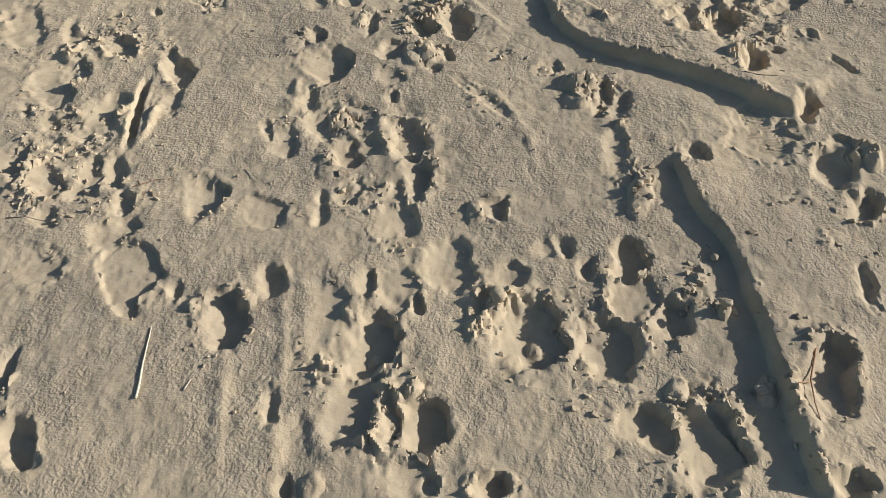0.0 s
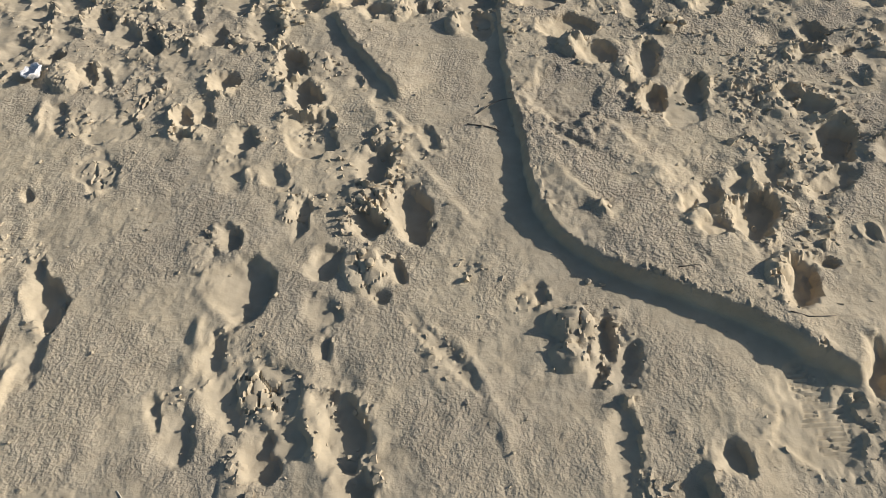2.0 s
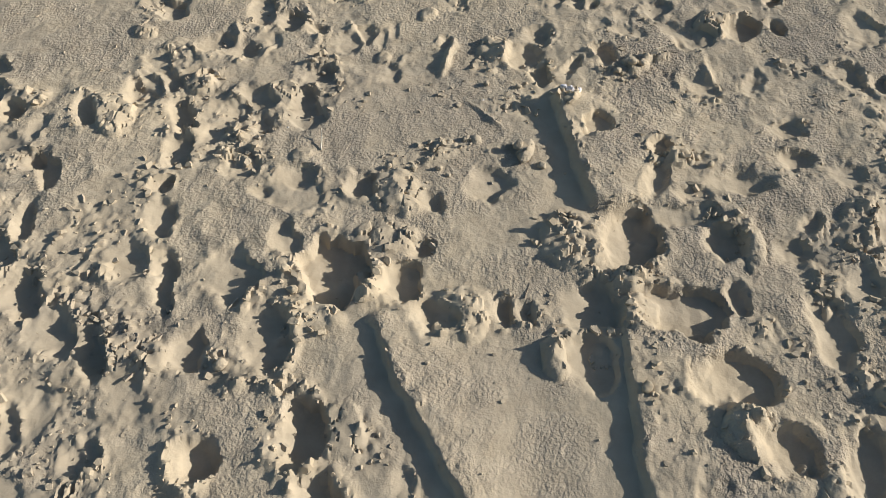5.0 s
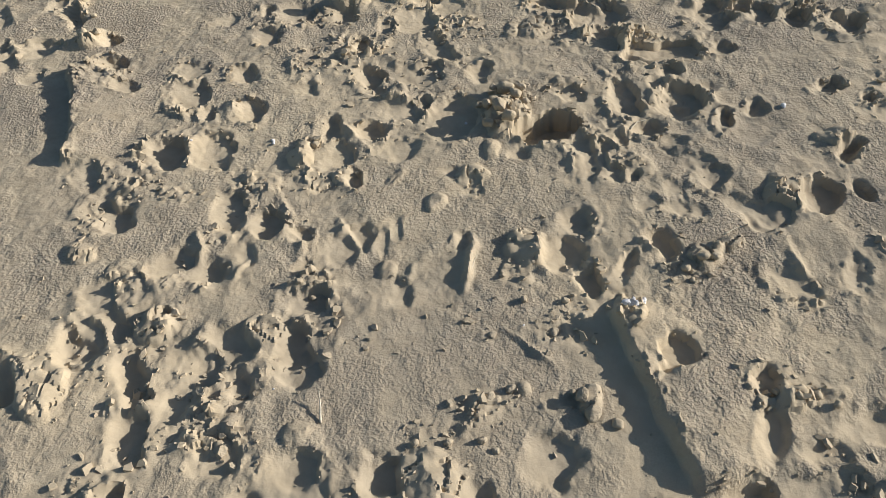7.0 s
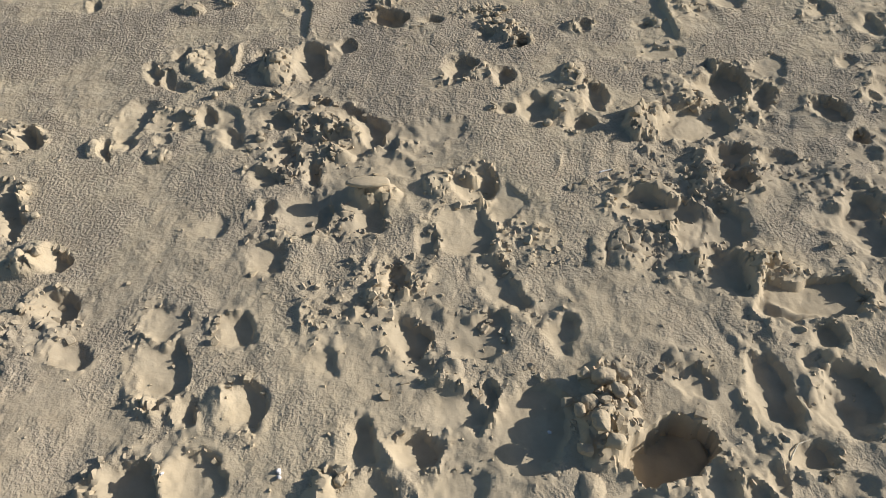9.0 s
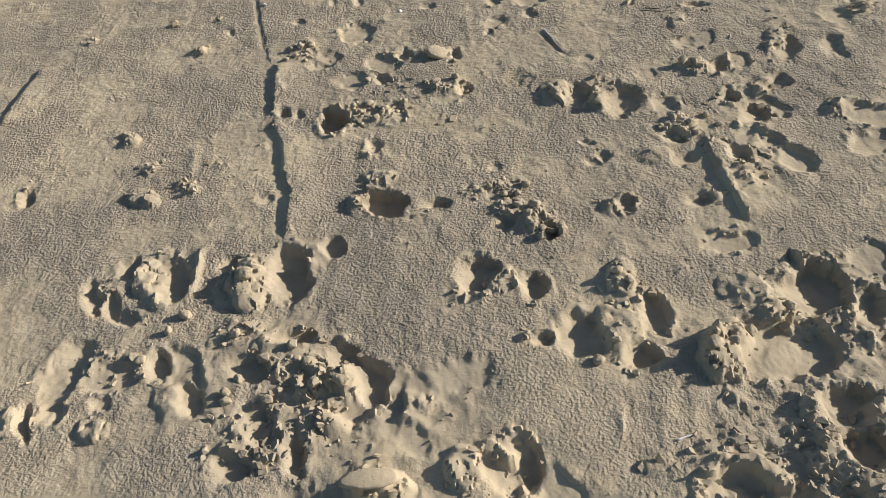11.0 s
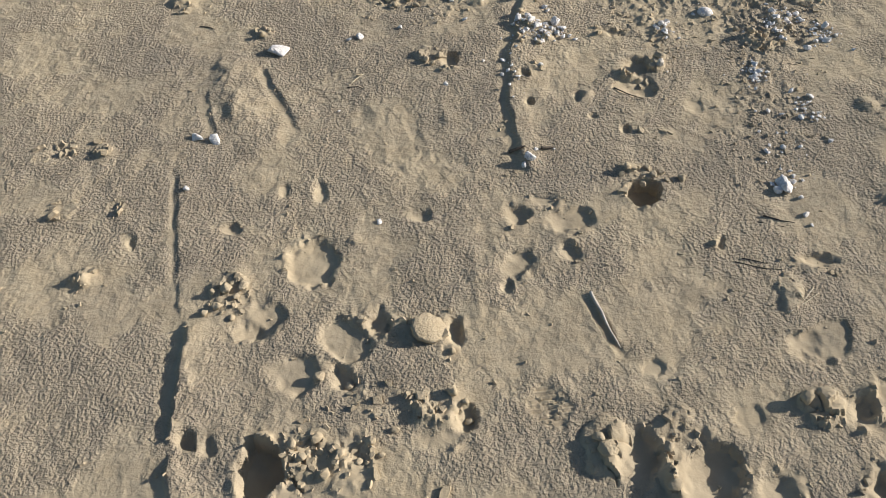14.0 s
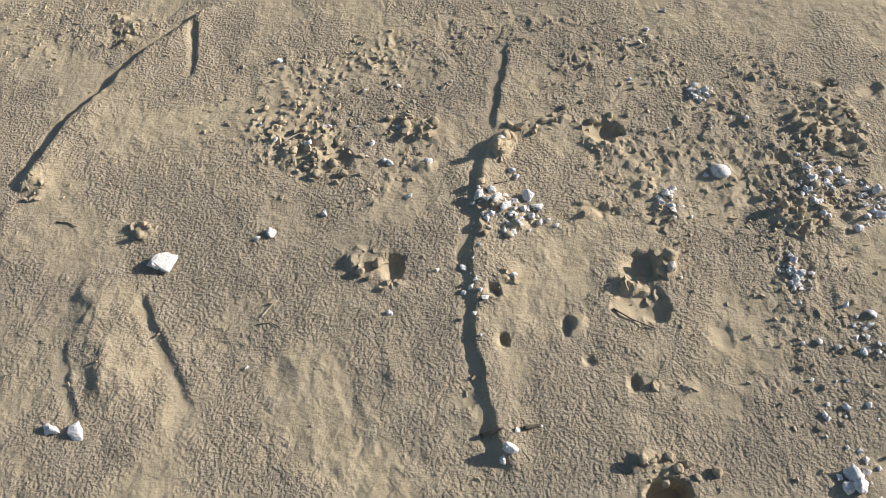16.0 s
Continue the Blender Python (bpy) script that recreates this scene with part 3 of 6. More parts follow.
pit(-0.917, 2.398, 0.119, 0.080, -40, 0.015)
churn(-0.952, 2.469, 0.134, 0.082, -54, 0.006)
pit(-0.328, 2.272, 0.228, 0.168, -75, 0.033)
pit(-0.097, 2.166, 0.124, 0.108, -41, 0.010)
pit(-0.086, 2.050, 0.061, 0.052, -64, 0.016)
hollow(-0.038, 1.977, 0.144, 0.126, -61, 0.009)
pit(0.038, 2.704, 0.174, 0.144, -76, 0.033)
pit(0.140, 2.489, 0.199, 0.123, -88, 0.037)
pit(0.011, 2.449, 0.127, 0.113, -61, 0.033)
cracked(0.009, 2.579, 0.124, 0.106, -24, 0.011)
churn(-0.054, 2.568, 0.377, 0.174, -85, 0.007)
churn(0.095, 2.797, 0.191, 0.118, -87, 0.009)
pit(-0.183, 2.881, 0.217, 0.169, -69, 0.020)
mound(-0.202, 2.906, 0.114, 0.075, -77, 0.008)
pit(-0.268, 2.705, 0.136, 0.111, -52, 0.016)
pit(-0.372, 2.888, 0.124, 0.082, -72, 0.018)
pit(-0.411, 2.838, 0.150, 0.074, -77, 0.012)
pit(-0.598, 3.004, 0.112, 0.062, -71, 0.019)
hollow(-0.548, 3.027, 0.170, 0.104, -70, 0.012)
churn(-0.574, 2.925, 0.149, 0.097, -18, 0.007)
pit(-0.375, 2.451, 0.104, 0.071, -69, 0.023)
churn(-0.442, 2.423, 0.100, 0.077, -33, 0.007)
pit(-0.399, 2.698, 0.175, 0.102, -84, 0.010)
pit(-0.108, 2.323, 0.120, 0.100, 75, 0.019)
cracked(0.010, 2.290, 0.162, 0.132, -76, 0.015)
pit(0.100, 2.283, 0.104, 0.058, -88, 0.020)
pit(0.048, 2.202, 0.071, 0.049, -8, 0.015)
pit(-0.184, 2.512, 0.172, 0.066, 82, 0.015)
cracked(-0.197, 2.564, 0.190, 0.113, -79, 0.004)
pit(-0.493, 3.196, 0.160, 0.103, -71, 0.022)
churn(-0.743, 3.127, 0.265, 0.194, -44, 0.005)
groove(0.012, 0.012, ((-0.704, 3.208), (-0.755, 3.141), (-0.758, 3.072), (-0.798, 3.008)))
churn(-0.960, 3.036, 0.189, 0.127, -49, 0.007)
pit(-0.888, 3.111, 0.157, 0.101, -57, 0.008)
pit(-0.834, 2.972, 0.184, 0.125, 27, 0.007, ramp=0.25)
pit(-1.029, 3.647, 0.162, 0.101, -59, 0.018)
pit(-0.786, 3.484, 0.199, 0.094, -72, 0.019)
pit(-0.905, 3.529, 0.180, 0.127, -44, 0.012)
pit(-0.659, 3.657, 0.198, 0.083, -77, 0.019)
pit(-1.282, 3.709, 0.187, 0.123, -40, 0.014)
pit(-1.154, 3.790, 0.193, 0.119, -57, 0.018)
pit(-0.773, 3.750, 0.169, 0.119, -57, 0.015)
pit(-1.418, 3.857, 0.167, 0.098, -54, 0.014)
churn(-0.702, 3.493, 0.282, 0.210, -40, 0.007)
churn(-0.943, 3.731, 0.370, 0.216, -17, 0.006)
ridge(0.060, 0.009, ((-0.014, 3.048), (0.095, 2.844), (0.194, 2.661), (0.335, 2.378)))
ridge(0.026, 0.010, ((0.077, 2.986), (0.130, 2.891), (0.197, 2.787)))
pit(0.214, 2.810, 0.147, 0.062, -57, 0.010)
groove(0.050, 0.007, ((0.098, 2.177), (0.191, 2.048), (0.271, 1.937), (0.332, 1.842)))
pit(-0.364, 2.060, 0.122, 0.083, 81, 0.016)
churn(-0.249, 2.053, 0.107, 0.078, -69, 0.006)
cracked(-0.235, 1.940, 0.117, 0.096, -51, 0.004)
ridge(0.030, 0.009, ((-0.427, 2.219), (-0.417, 2.092), (-0.422, 1.977)))
churn(-0.026, 1.875, 0.151, 0.064, -5, 0.009)
churn(0.214, 1.971, 0.249, 0.104, -74, 0.004)
churn(0.296, 2.240, 0.170, 0.169, -4, 0.003)
churn(0.660, 2.072, 0.071, 0.062, 41, 0.009)
pit(0.957, 2.928, 0.138, 0.081, 72, 0.022)
pit(1.105, 2.958, 0.141, 0.074, 70, 0.022)
pit(1.032, 2.862, 0.235, 0.119, 72, 0.010, ramp=0.25)
cracked(1.348, 2.859, 0.183, 0.125, 57, 0.011)
pit(1.375, 2.887, 0.102, 0.076, 46, 0.018)
pit(1.421, 2.655, 0.199, 0.140, 48, 0.035)
pit(1.111, 2.371, 0.239, 0.125, 58, 0.031)
pit(1.000, 2.465, 0.149, 0.103, 63, 0.019)
churn(1.214, 2.660, 0.194, 0.131, 8, 0.011)
mound(1.275, 2.606, 0.104, 0.074, 52, 0.012)
churn(1.249, 2.446, 0.169, 0.110, 57, 0.011)
churn(1.259, 2.296, 0.160, 0.113, 47, 0.011)
cracked(1.300, 2.347, 0.121, 0.078, 54, 0.009)
pit(1.208, 2.547, 0.134, 0.096, 14, 0.018)
pit(1.105, 2.517, 0.128, 0.073, 66, 0.016)
pit(1.389, 2.496, 0.114, 0.080, 47, 0.020)
pit(1.141, 2.119, 0.165, 0.112, 53, 0.031)
cracked(1.104, 2.169, 0.127, 0.085, 56, 0.018)
pit(1.233, 2.193, 0.077, 0.035, -14, 0.015)
churn(1.040, 2.094, 0.101, 0.072, 52, 0.009)
pit(1.055, 1.847, 0.139, 0.119, 12, 0.009, ramp=0.25)
tread(1.055, 1.846, 0.107, 0.077, 81, 0.004)
pit(0.975, 2.333, 0.092, 0.074, 29, 0.008)
pit(0.928, 2.431, 0.140, 0.063, 62, 0.010)

# trampled sand across the furrow
trample(-0.757, 3.971, 1.472, 1.042, -60, 0.008, 12)
trample(1.017, 3.906, 1.401, 1.053, 60, 0.008, 13)
trample(-0.181, 4.416, 1.555, 0.488, -2, 0.005, 4)
calm(0.261, 3.195, 0.631, 0.305, 88)
calm(0.202, 3.893, 0.284, 0.204, 90)
calm(0.679, 2.973, 0.309, 0.224, 68)
mound(0.416, 3.800, 0.199, 0.171, 77, 0.021)
churn(0.376, 3.819, 0.191, 0.150, 83, 0.011)
pit(0.565, 3.797, 0.219, 0.179, 72, 0.040)
pit(0.444, 3.587, 0.166, 0.156, 38, 0.027)
pit(0.653, 3.555, 0.243, 0.152, -10, 0.030)
mound(0.561, 3.556, 0.120, 0.103, 66, 0.016)
mound(0.553, 3.662, 0.095, 0.086, 52, 0.017)
churn(0.510, 3.438, 0.179, 0.102, 2, 0.012)
pit(0.411, 3.416, 0.160, 0.124, 81, 0.021)
mound(0.334, 3.432, 0.124, 0.066, 86, 0.024)
pit(0.037, 3.560, 0.114, 0.108, -37, 0.022)
mound(0.112, 3.565, 0.156, 0.149, -19, 0.016)
pit(0.218, 3.575, 0.104, 0.063, 89, 0.025)
pit(0.283, 3.569, 0.079, 0.056, 87, 0.021)
pit(-0.222, 3.708, 0.235, 0.185, -72, 0.043, ramp=0.25)
mound(-0.122, 3.671, 0.135, 0.083, -82, 0.020)
pit(-0.045, 3.670, 0.136, 0.114, -76, 0.024)
pit(0.007, 3.776, 0.087, 0.079, -20, 0.021)
cracked(-0.083, 3.816, 0.184, 0.118, -4, 0.012)
scarp(0.022, 0.080, 0.300, ((0.137, 3.011), (0.117, 3.046), (0.075, 3.151), (0.022, 3.263), (-0.041, 3.384), (-0.094, 3.495), (-0.127, 3.573)))
churn(-0.269, 3.556, 0.189, 0.117, -6, 0.011)
churn(-0.334, 3.690, 0.172, 0.080, -80, 0.013)
pit(-0.255, 3.261, 0.208, 0.140, -76, 0.033)
cracked(-0.155, 3.253, 0.152, 0.101, -80, 0.012)
churn(-0.316, 3.237, 0.198, 0.098, -79, 0.009)
churn(-0.089, 3.234, 0.195, 0.084, -84, 0.006)
pit(-0.493, 3.188, 0.137, 0.086, -70, 0.027)
pit(-0.373, 3.501, 0.215, 0.158, -82, 0.027)
pit(-0.552, 3.475, 0.143, 0.104, -62, 0.021)
cracked(-0.675, 3.459, 0.176, 0.135, -44, 0.018)
pit(-0.480, 3.694, 0.203, 0.144, -68, 0.019)
pit(-0.659, 3.697, 0.176, 0.082, -73, 0.021)
pit(-0.716, 3.892, 0.131, 0.090, -62, 0.021)
pit(-0.726, 4.179, 0.181, 0.093, -73, 0.020)
cracked(-0.952, 4.326, 0.223, 0.130, -67, 0.019)
pit(-1.056, 4.358, 0.164, 0.080, -68, 0.024)
pit(-1.104, 4.108, 0.170, 0.088, -65, 0.020)
pit(-1.096, 3.901, 0.188, 0.063, -79, 0.021)
pit(-1.024, 3.694, 0.168, 0.101, -59, 0.024)
pit(-0.899, 3.549, 0.178, 0.127, -48, 0.017)
pit(-0.794, 3.489, 0.146, 0.086, -65, 0.020)
pit(-1.298, 4.379, 0.130, 0.065, -64, 0.017)
pit(-0.359, 4.310, 0.128, 0.110, -35, 0.016)
pit(-0.343, 4.051, 0.152, 0.111, -12, 0.017)
pit(-0.355, 3.981, 0.214, 0.165, -15, 0.007)
pit(-0.162, 4.014, 0.132, 0.091, -80, 0.025)
mound(-0.049, 3.975, 0.189, 0.159, -77, 0.017)
cracked(-0.050, 3.982, 0.169, 0.138, -78, 0.003)
pit(0.040, 3.937, 0.097, 0.082, -81, 0.020)
pit(0.200, 4.000, 0.147, 0.130, -3, 0.019)
churn(0.025, 4.121, 0.328, 0.115, 17, 0.012)
churn(-0.253, 4.381, 0.232, 0.132, -5, 0.007)
churn(0.284, 4.337, 0.189, 0.147, -1, 0.009)
pit(-0.367, 3.811, 0.148, 0.086, -78, 0.015)
churn(-0.543, 4.162, 0.300, 0.212, -13, 0.007)
churn(-0.687, 4.334, 0.273, 0.173, -10, 0.007)
churn(-0.775, 4.062, 0.273, 0.162, 32, 0.007)
churn(-0.891, 3.892, 0.229, 0.170, -33, 0.006)
churn(-0.443, 3.391, 0.150, 0.113, -63, 0.009)
churn(-0.540, 3.289, 0.148, 0.098, -12, 0.007)
pit(-0.673, 3.360, 0.185, 0.112, -67, 0.009)
pit(-0.762, 3.211, 0.108, 0.059, -83, 0.017)
pit(-0.724, 3.226, 0.086, 0.053, -64, 0.015)
groove(0.010, 0.012, ((-0.724, 3.226), (-0.744, 3.102), (-0.776, 3.030), (-0.858, 2.996)))
pit(-0.608, 3.021, 0.095, 0.055, -67, 0.019)
pit(-0.557, 3.057, 0.152, 0.092, -68, 0.009)
pit(-0.524, 2.999, 0.121, 0.053, -59, 0.014)
pit(-0.596, 2.925, 0.058, 0.042, -53, 0.015)
pit(-0.385, 2.891, 0.127, 0.104, -45, 0.021)
pit(-0.194, 2.928, 0.162, 0.125, -72, 0.020)
churn(-0.178, 2.901, 0.133, 0.111, -65, 0.009)
pit(-0.118, 2.939, 0.108, 0.064, -81, 0.014)
pit(-0.884, 3.329, 0.193, 0.131, -52, 0.010)
pit(-0.933, 3.279, 0.145, 0.079, -62, 0.017)
pit(0.175, 2.843, 0.099, 0.050, -1, 0.010)
pit(-0.027, 3.137, 0.077, 0.068, -72, 0.009)
pit(0.058, 3.033, 0.083, 0.068, -42, 0.007)
mound(0.241, 3.059, 0.027, 0.023, 5, 0.005)
pit(0.240, 3.053, 0.032, 0.023, 2, 0.005)
pebbly(0.693, 2.984, 0.618, 0.376, 73, 0.005)
pit(0.747, 3.368, 0.214, 0.145, -18, 0.029)
mound(0.742, 3.228, 0.152, 0.098, 72, 0.028)
pit(0.813, 3.184, 0.142, 0.120, 9, 0.025)
ridge(0.026, 0.018, ((0.724, 3.302), (0.798, 3.242), (0.884, 3.249), (0.928, 3.200)))
cracked(0.902, 3.097, 0.155, 0.092, 68, 0.017)
pit(0.968, 3.124, 0.239, 0.109, 71, 0.027)
pit(0.952, 2.913, 0.165, 0.086, 68, 0.027)
pit(1.099, 2.957, 0.153, 0.097, 58, 0.024)
pit(1.042, 2.913, 0.221, 0.099, 68, 0.007, ramp=0.25)
pit(1.016, 3.496, 0.277, 0.126, 87, 0.021)
churn(1.038, 3.611, 0.136, 0.089, 66, 0.019)
cracked(1.116, 3.321, 0.125, 0.085, 15, 0.018)
churn(1.095, 3.348, 0.162, 0.123, 36, 0.009)
pit(1.292, 3.462, 0.227, 0.142, 59, 0.030)
mound(1.218, 3.462, 0.120, 0.070, 63, 0.012)
pit(1.306, 3.821, 0.203, 0.148, 49, 0.027)
mound(1.196, 3.824, 0.220, 0.114, 69, 0.015)
pit(0.811, 3.786, 0.130, 0.107, 59, 0.029)
mound(0.891, 3.763, 0.180, 0.058, 78, 0.016)
pit(0.982, 3.730, 0.139, 0.101, 14, 0.017)
pit(0.899, 3.989, 0.209, 0.109, 2, 0.020)
pit(1.092, 4.074, 0.116, 0.094, 38, 0.020)
pit(1.113, 4.202, 0.122, 0.095, 21, 0.017)
pit(1.454, 4.073, 0.200, 0.124, 62, 0.024)
cracked(0.713, 4.091, 0.118, 0.097, 66, 0.013)
churn(0.719, 4.130, 0.148, 0.129, 26, 0.009)
pit(0.806, 3.585, 0.115, 0.073, 73, 0.019)
pit(0.724, 3.868, 0.202, 0.093, 1, 0.012)
pit(1.217, 4.014, 0.143, 0.098, 12, 0.012)
churn(0.843, 3.877, 0.202, 0.094, 1, 0.009)
churn(0.876, 3.477, 0.144, 0.098, -28, 0.009)
churn(1.183, 3.549, 0.197, 0.146, 25, 0.009)
churn(1.203, 3.197, 0.203, 0.102, 65, 0.007)
churn(1.393, 3.667, 0.180, 0.088, 65, 0.011)
pit(1.145, 3.630, 0.131, 0.088, 61, 0.012)
pit(1.067, 3.826, 0.098, 0.077, 52, 0.014)
churn(0.570, 3.323, 0.207, 0.063, 82, 0.005)
churn(0.628, 3.143, 0.124, 0.080, 75, 0.005)
churn(0.784, 3.110, 0.161, 0.065, 1, 0.007)
pit(0.888, 2.987, 0.086, 0.054, 67, 0.012)
pit(-0.196, 3.081, 0.156, 0.121, -72, 0.036)

# by the end of the furrow
trample(-0.608, 4.782, 1.361, 0.994, -56, 0.004, 17)
trample(0.821, 4.843, 1.010, 0.823, 12, 0.007, 9)
calm(-0.060, 4.307, 0.420, 0.295, -13)
calm(0.037, 4.755, 0.176, 0.150, -22)
scarp(0.030, 0.130, 0.420, ((0.488, 3.884), (0.484, 3.945), (0.478, 4.000), (0.470, 4.057), (0.465, 4.129), (0.455, 4.194), (0.440, 4.264), (0.429, 4.336), (0.429, 4.396)))
pebbly(0.729, 4.311, 0.535, 0.424, -19, 0.006)
pit(-0.924, 4.916, 0.210, 0.137, -54, 0.027)
churn(-0.963, 4.894, 0.213, 0.090, -71, 0.011)
cracked(-0.960, 4.762, 0.112, 0.073, -50, 0.013)
pit(-0.448, 4.817, 0.139, 0.110, -47, 0.024)
ridge(0.022, 0.010, ((-0.401, 4.812), (-0.347, 4.719), (-0.338, 4.646)))
pit(-0.608, 4.664, 0.143, 0.103, -60, 0.024)
ridge(0.018, 0.014, ((-0.269, 4.848), (-0.239, 4.774), (-0.191, 4.683), (-0.183, 4.603)))
pit(-0.134, 4.691, 0.113, 0.046, 82, 0.006)
pit(-0.088, 4.739, 0.120, 0.058, 88, 0.006)
pit(-0.102, 4.512, 0.111, 0.098, -66, 0.010)
pit(-0.331, 4.514, 0.148, 0.117, 32, 0.019)
churn(-0.248, 4.477, 0.084, 0.072, -44, 0.009)
mound(0.038, 4.843, 0.073, 0.065, -76, 0.015)
ridge(0.020, 0.018, ((0.112, 4.712), (0.126, 4.637), (0.089, 4.540), (0.060, 4.472)))
pit(0.091, 4.666, 0.093, 0.045, 84, 0.012)
mound(0.254, 4.621, 0.140, 0.127, 76, 0.013)
cracked(0.255, 4.624, 0.141, 0.127, 75, 0.011)
pit(0.350, 4.590, 0.146, 0.114, 73, 0.021)
churn(0.215, 4.528, 0.212, 0.074, -46, 0.009)
pit(0.393, 4.691, 0.106, 0.100, 46, 0.020)
pit(0.393, 4.497, 0.117, 0.079, 72, 0.024)
churn(0.337, 4.404, 0.127, 0.090, -6, 0.013)
pit(0.493, 4.514, 0.134, 0.057, 59, 0.015)
pit(0.605, 4.577, 0.131, 0.109, 51, 0.021)
ridge(0.026, 0.022, ((0.560, 4.624), (0.584, 4.566), (0.623, 4.533)))
cracked(0.705, 4.520, 0.135, 0.083, 36, 0.022)
cracked(0.779, 4.554, 0.099, 0.054, 23, 0.015)
churn(0.673, 4.500, 0.184, 0.106, 22, 0.013)
mound(0.471, 4.371, 0.126, 0.074, 70, 0.015)
churn(0.470, 4.367, 0.135, 0.099, 65, 0.011)
mound(0.172, 4.187, 0.040, 0.035, -1, 0.015)
churn(0.088, 4.176, 0.117, 0.058, 7, 0.009)
mound(0.317, 4.146, 0.079, 0.045, 73, 0.025)
pit(0.258, 4.143, 0.082, 0.048, -7, 0.012)
cracked(-0.714, 4.478, 0.139, 0.094, -59, 0.018)
pit(-0.813, 4.494, 0.131, 0.077, -65, 0.019)
pit(-0.882, 4.473, 0.147, 0.076, -67, 0.015)
cracked(-0.434, 4.440, 0.114, 0.090, -43, 0.013)
pit(-0.365, 4.376, 0.122, 0.088, -74, 0.020)
pit(-0.755, 4.332, 0.171, 0.096, -68, 0.026)
pit(-0.584, 4.339, 0.146, 0.117, -74, 0.024)
pit(-0.490, 4.280, 0.122, 0.094, -38, 0.016)
churn(-0.497, 4.292, 0.152, 0.100, -21, 0.007)
pit(-0.867, 4.595, 0.153, 0.096, -59, 0.007, ramp=0.25)
pit(-0.931, 4.455, 0.156, 0.062, -71, 0.020)
churn(0.127, 4.349, 0.075, 0.057, -9, 0.009)
ridge(0.012, 0.008, ((0.141, 4.398), (0.212, 4.300), (0.287, 4.221)))
churn(0.061, 4.426, 0.108, 0.066, -10, 0.012)
pit(0.547, 4.231, 0.113, 0.092, 15, 0.012, ramp=0.25)
pit(0.707, 4.124, 0.120, 0.069, 59, 0.020)
churn(0.829, 4.085, 0.145, 0.062, -5, 0.012)
cracked(0.768, 4.080, 0.077, 0.057, 20, 0.012)
mound(1.005, 4.719, 0.192, 0.108, 59, 0.022)
cracked(1.003, 4.715, 0.158, 0.092, 59, 0.003)
pit(1.098, 4.712, 0.180, 0.116, 52, 0.029)
pit(0.935, 4.643, 0.135, 0.105, 18, 0.012, ramp=0.25)
ridge(0.022, 0.012, ((0.943, 4.612), (0.943, 4.487), (0.938, 4.389)))
pit(1.072, 4.415, 0.144, 0.062, 58, 0.017)
pit(0.532, 4.958, 0.135, 0.055, 75, 0.010)
pit(0.487, 4.894, 0.095, 0.061, 74, 0.010)
pit(0.551, 4.882, 0.086, 0.066, 69, 0.009)
mound(0.151, 4.950, 0.079, 0.074, -76, 0.011)
pit(0.131, 4.895, 0.098, 0.084, -19, 0.011)
ridge(0.012, 0.008, ((-0.033, 4.991), (-0.082, 4.971), (-0.124, 4.914)))
pit(0.702, 4.794, 0.110, 0.076, -67, 0.007)
pit(0.816, 4.859, 0.091, 0.076, -61, 0.007)
pit(0.612, 4.749, 0.085, 0.075, 28, 0.007)
pit(0.718, 4.710, 0.125, 0.071, -23, 0.007)
pit(-0.300, 4.979, 0.104, 0.086, -51, 0.015)
churn(-0.222, 4.965, 0.131, 0.092, -81, 0.009)
pit(-0.568, 4.882, 0.165, 0.103, -76, 0.015)
pit(-0.351, 4.631, 0.067, 0.053, 14, 0.011)
churn(-0.715, 4.969, 0.195, 0.100, -18, 0.007)
pit(-0.508, 4.702, 0.110, 0.068, -75, 0.007)
churn(0.667, 4.149, 0.082, 0.063, 43, 0.007)
ridge(0.016, 0.009, ((-0.440, 4.993), (-0.404, 4.892), (-0.353, 4.785)))
ridge(0.014, 0.009, ((-0.656, 4.848), (-0.618, 4.738), (-0.639, 4.654)))
ridge(0.016, 0.009, ((0.898, 4.677), (0.910, 4.618), (0.941, 4.575)))
ridge(0.014, 0.007, ((-0.033, 4.620), (-0.051, 4.572), (-0.077, 4.543)))
ridge(0.018, 0.009, ((-0.350, 4.589), (-0.388, 4.547), (-0.440, 4.524)))
ridge(0.014, 0.008, ((-0.480, 4.697), (-0.516, 4.634), (-0.537, 4.571)))

# deep footprints and the dug hole
trample(0.018, 5.813, 1.394, 1.209, -14, 0.008, 15)
trample(0.873, 5.601, 1.598, 0.770, 65, 0.009, 13)
calm(-1.051, 6.088, 0.510, 0.298, -67)
calm(0.247, 6.172, 0.462, 0.330, 81)
pit(0.123, 5.228, 0.245, 0.182, 69, 0.023)
pit(0.420, 5.119, 0.193, 0.163, 22, 0.089, ramp=0.25)
mound(0.293, 5.181, 0.179, 0.128, 71, 0.028)
churn(0.295, 5.222, 0.236, 0.168, 72, 0.019)
churn(0.343, 5.308, 0.187, 0.138, -0, 0.019)
mound(0.326, 5.283, 0.055, 0.039, 71, 0.012)
pit(-0.140, 5.194, 0.125, 0.075, -8, 0.026)
pit(-0.278, 5.227, 0.134, 0.082, -87, 0.023)
ridge(0.032, 0.018, ((-0.243, 5.254), (-0.192, 5.154), (-0.124, 5.079)))
pit(-0.065, 5.083, 0.136, 0.104, -8, 0.012)
pit(-0.058, 5.295, 0.197, 0.121, -8, 0.014)
pit(0.039, 5.311, 0.082, 0.051, 83, 0.023)
pit(-0.261, 5.086, 0.141, 0.127, -63, 0.016)
mound(-0.355, 5.097, 0.133, 0.073, -86, 0.017)
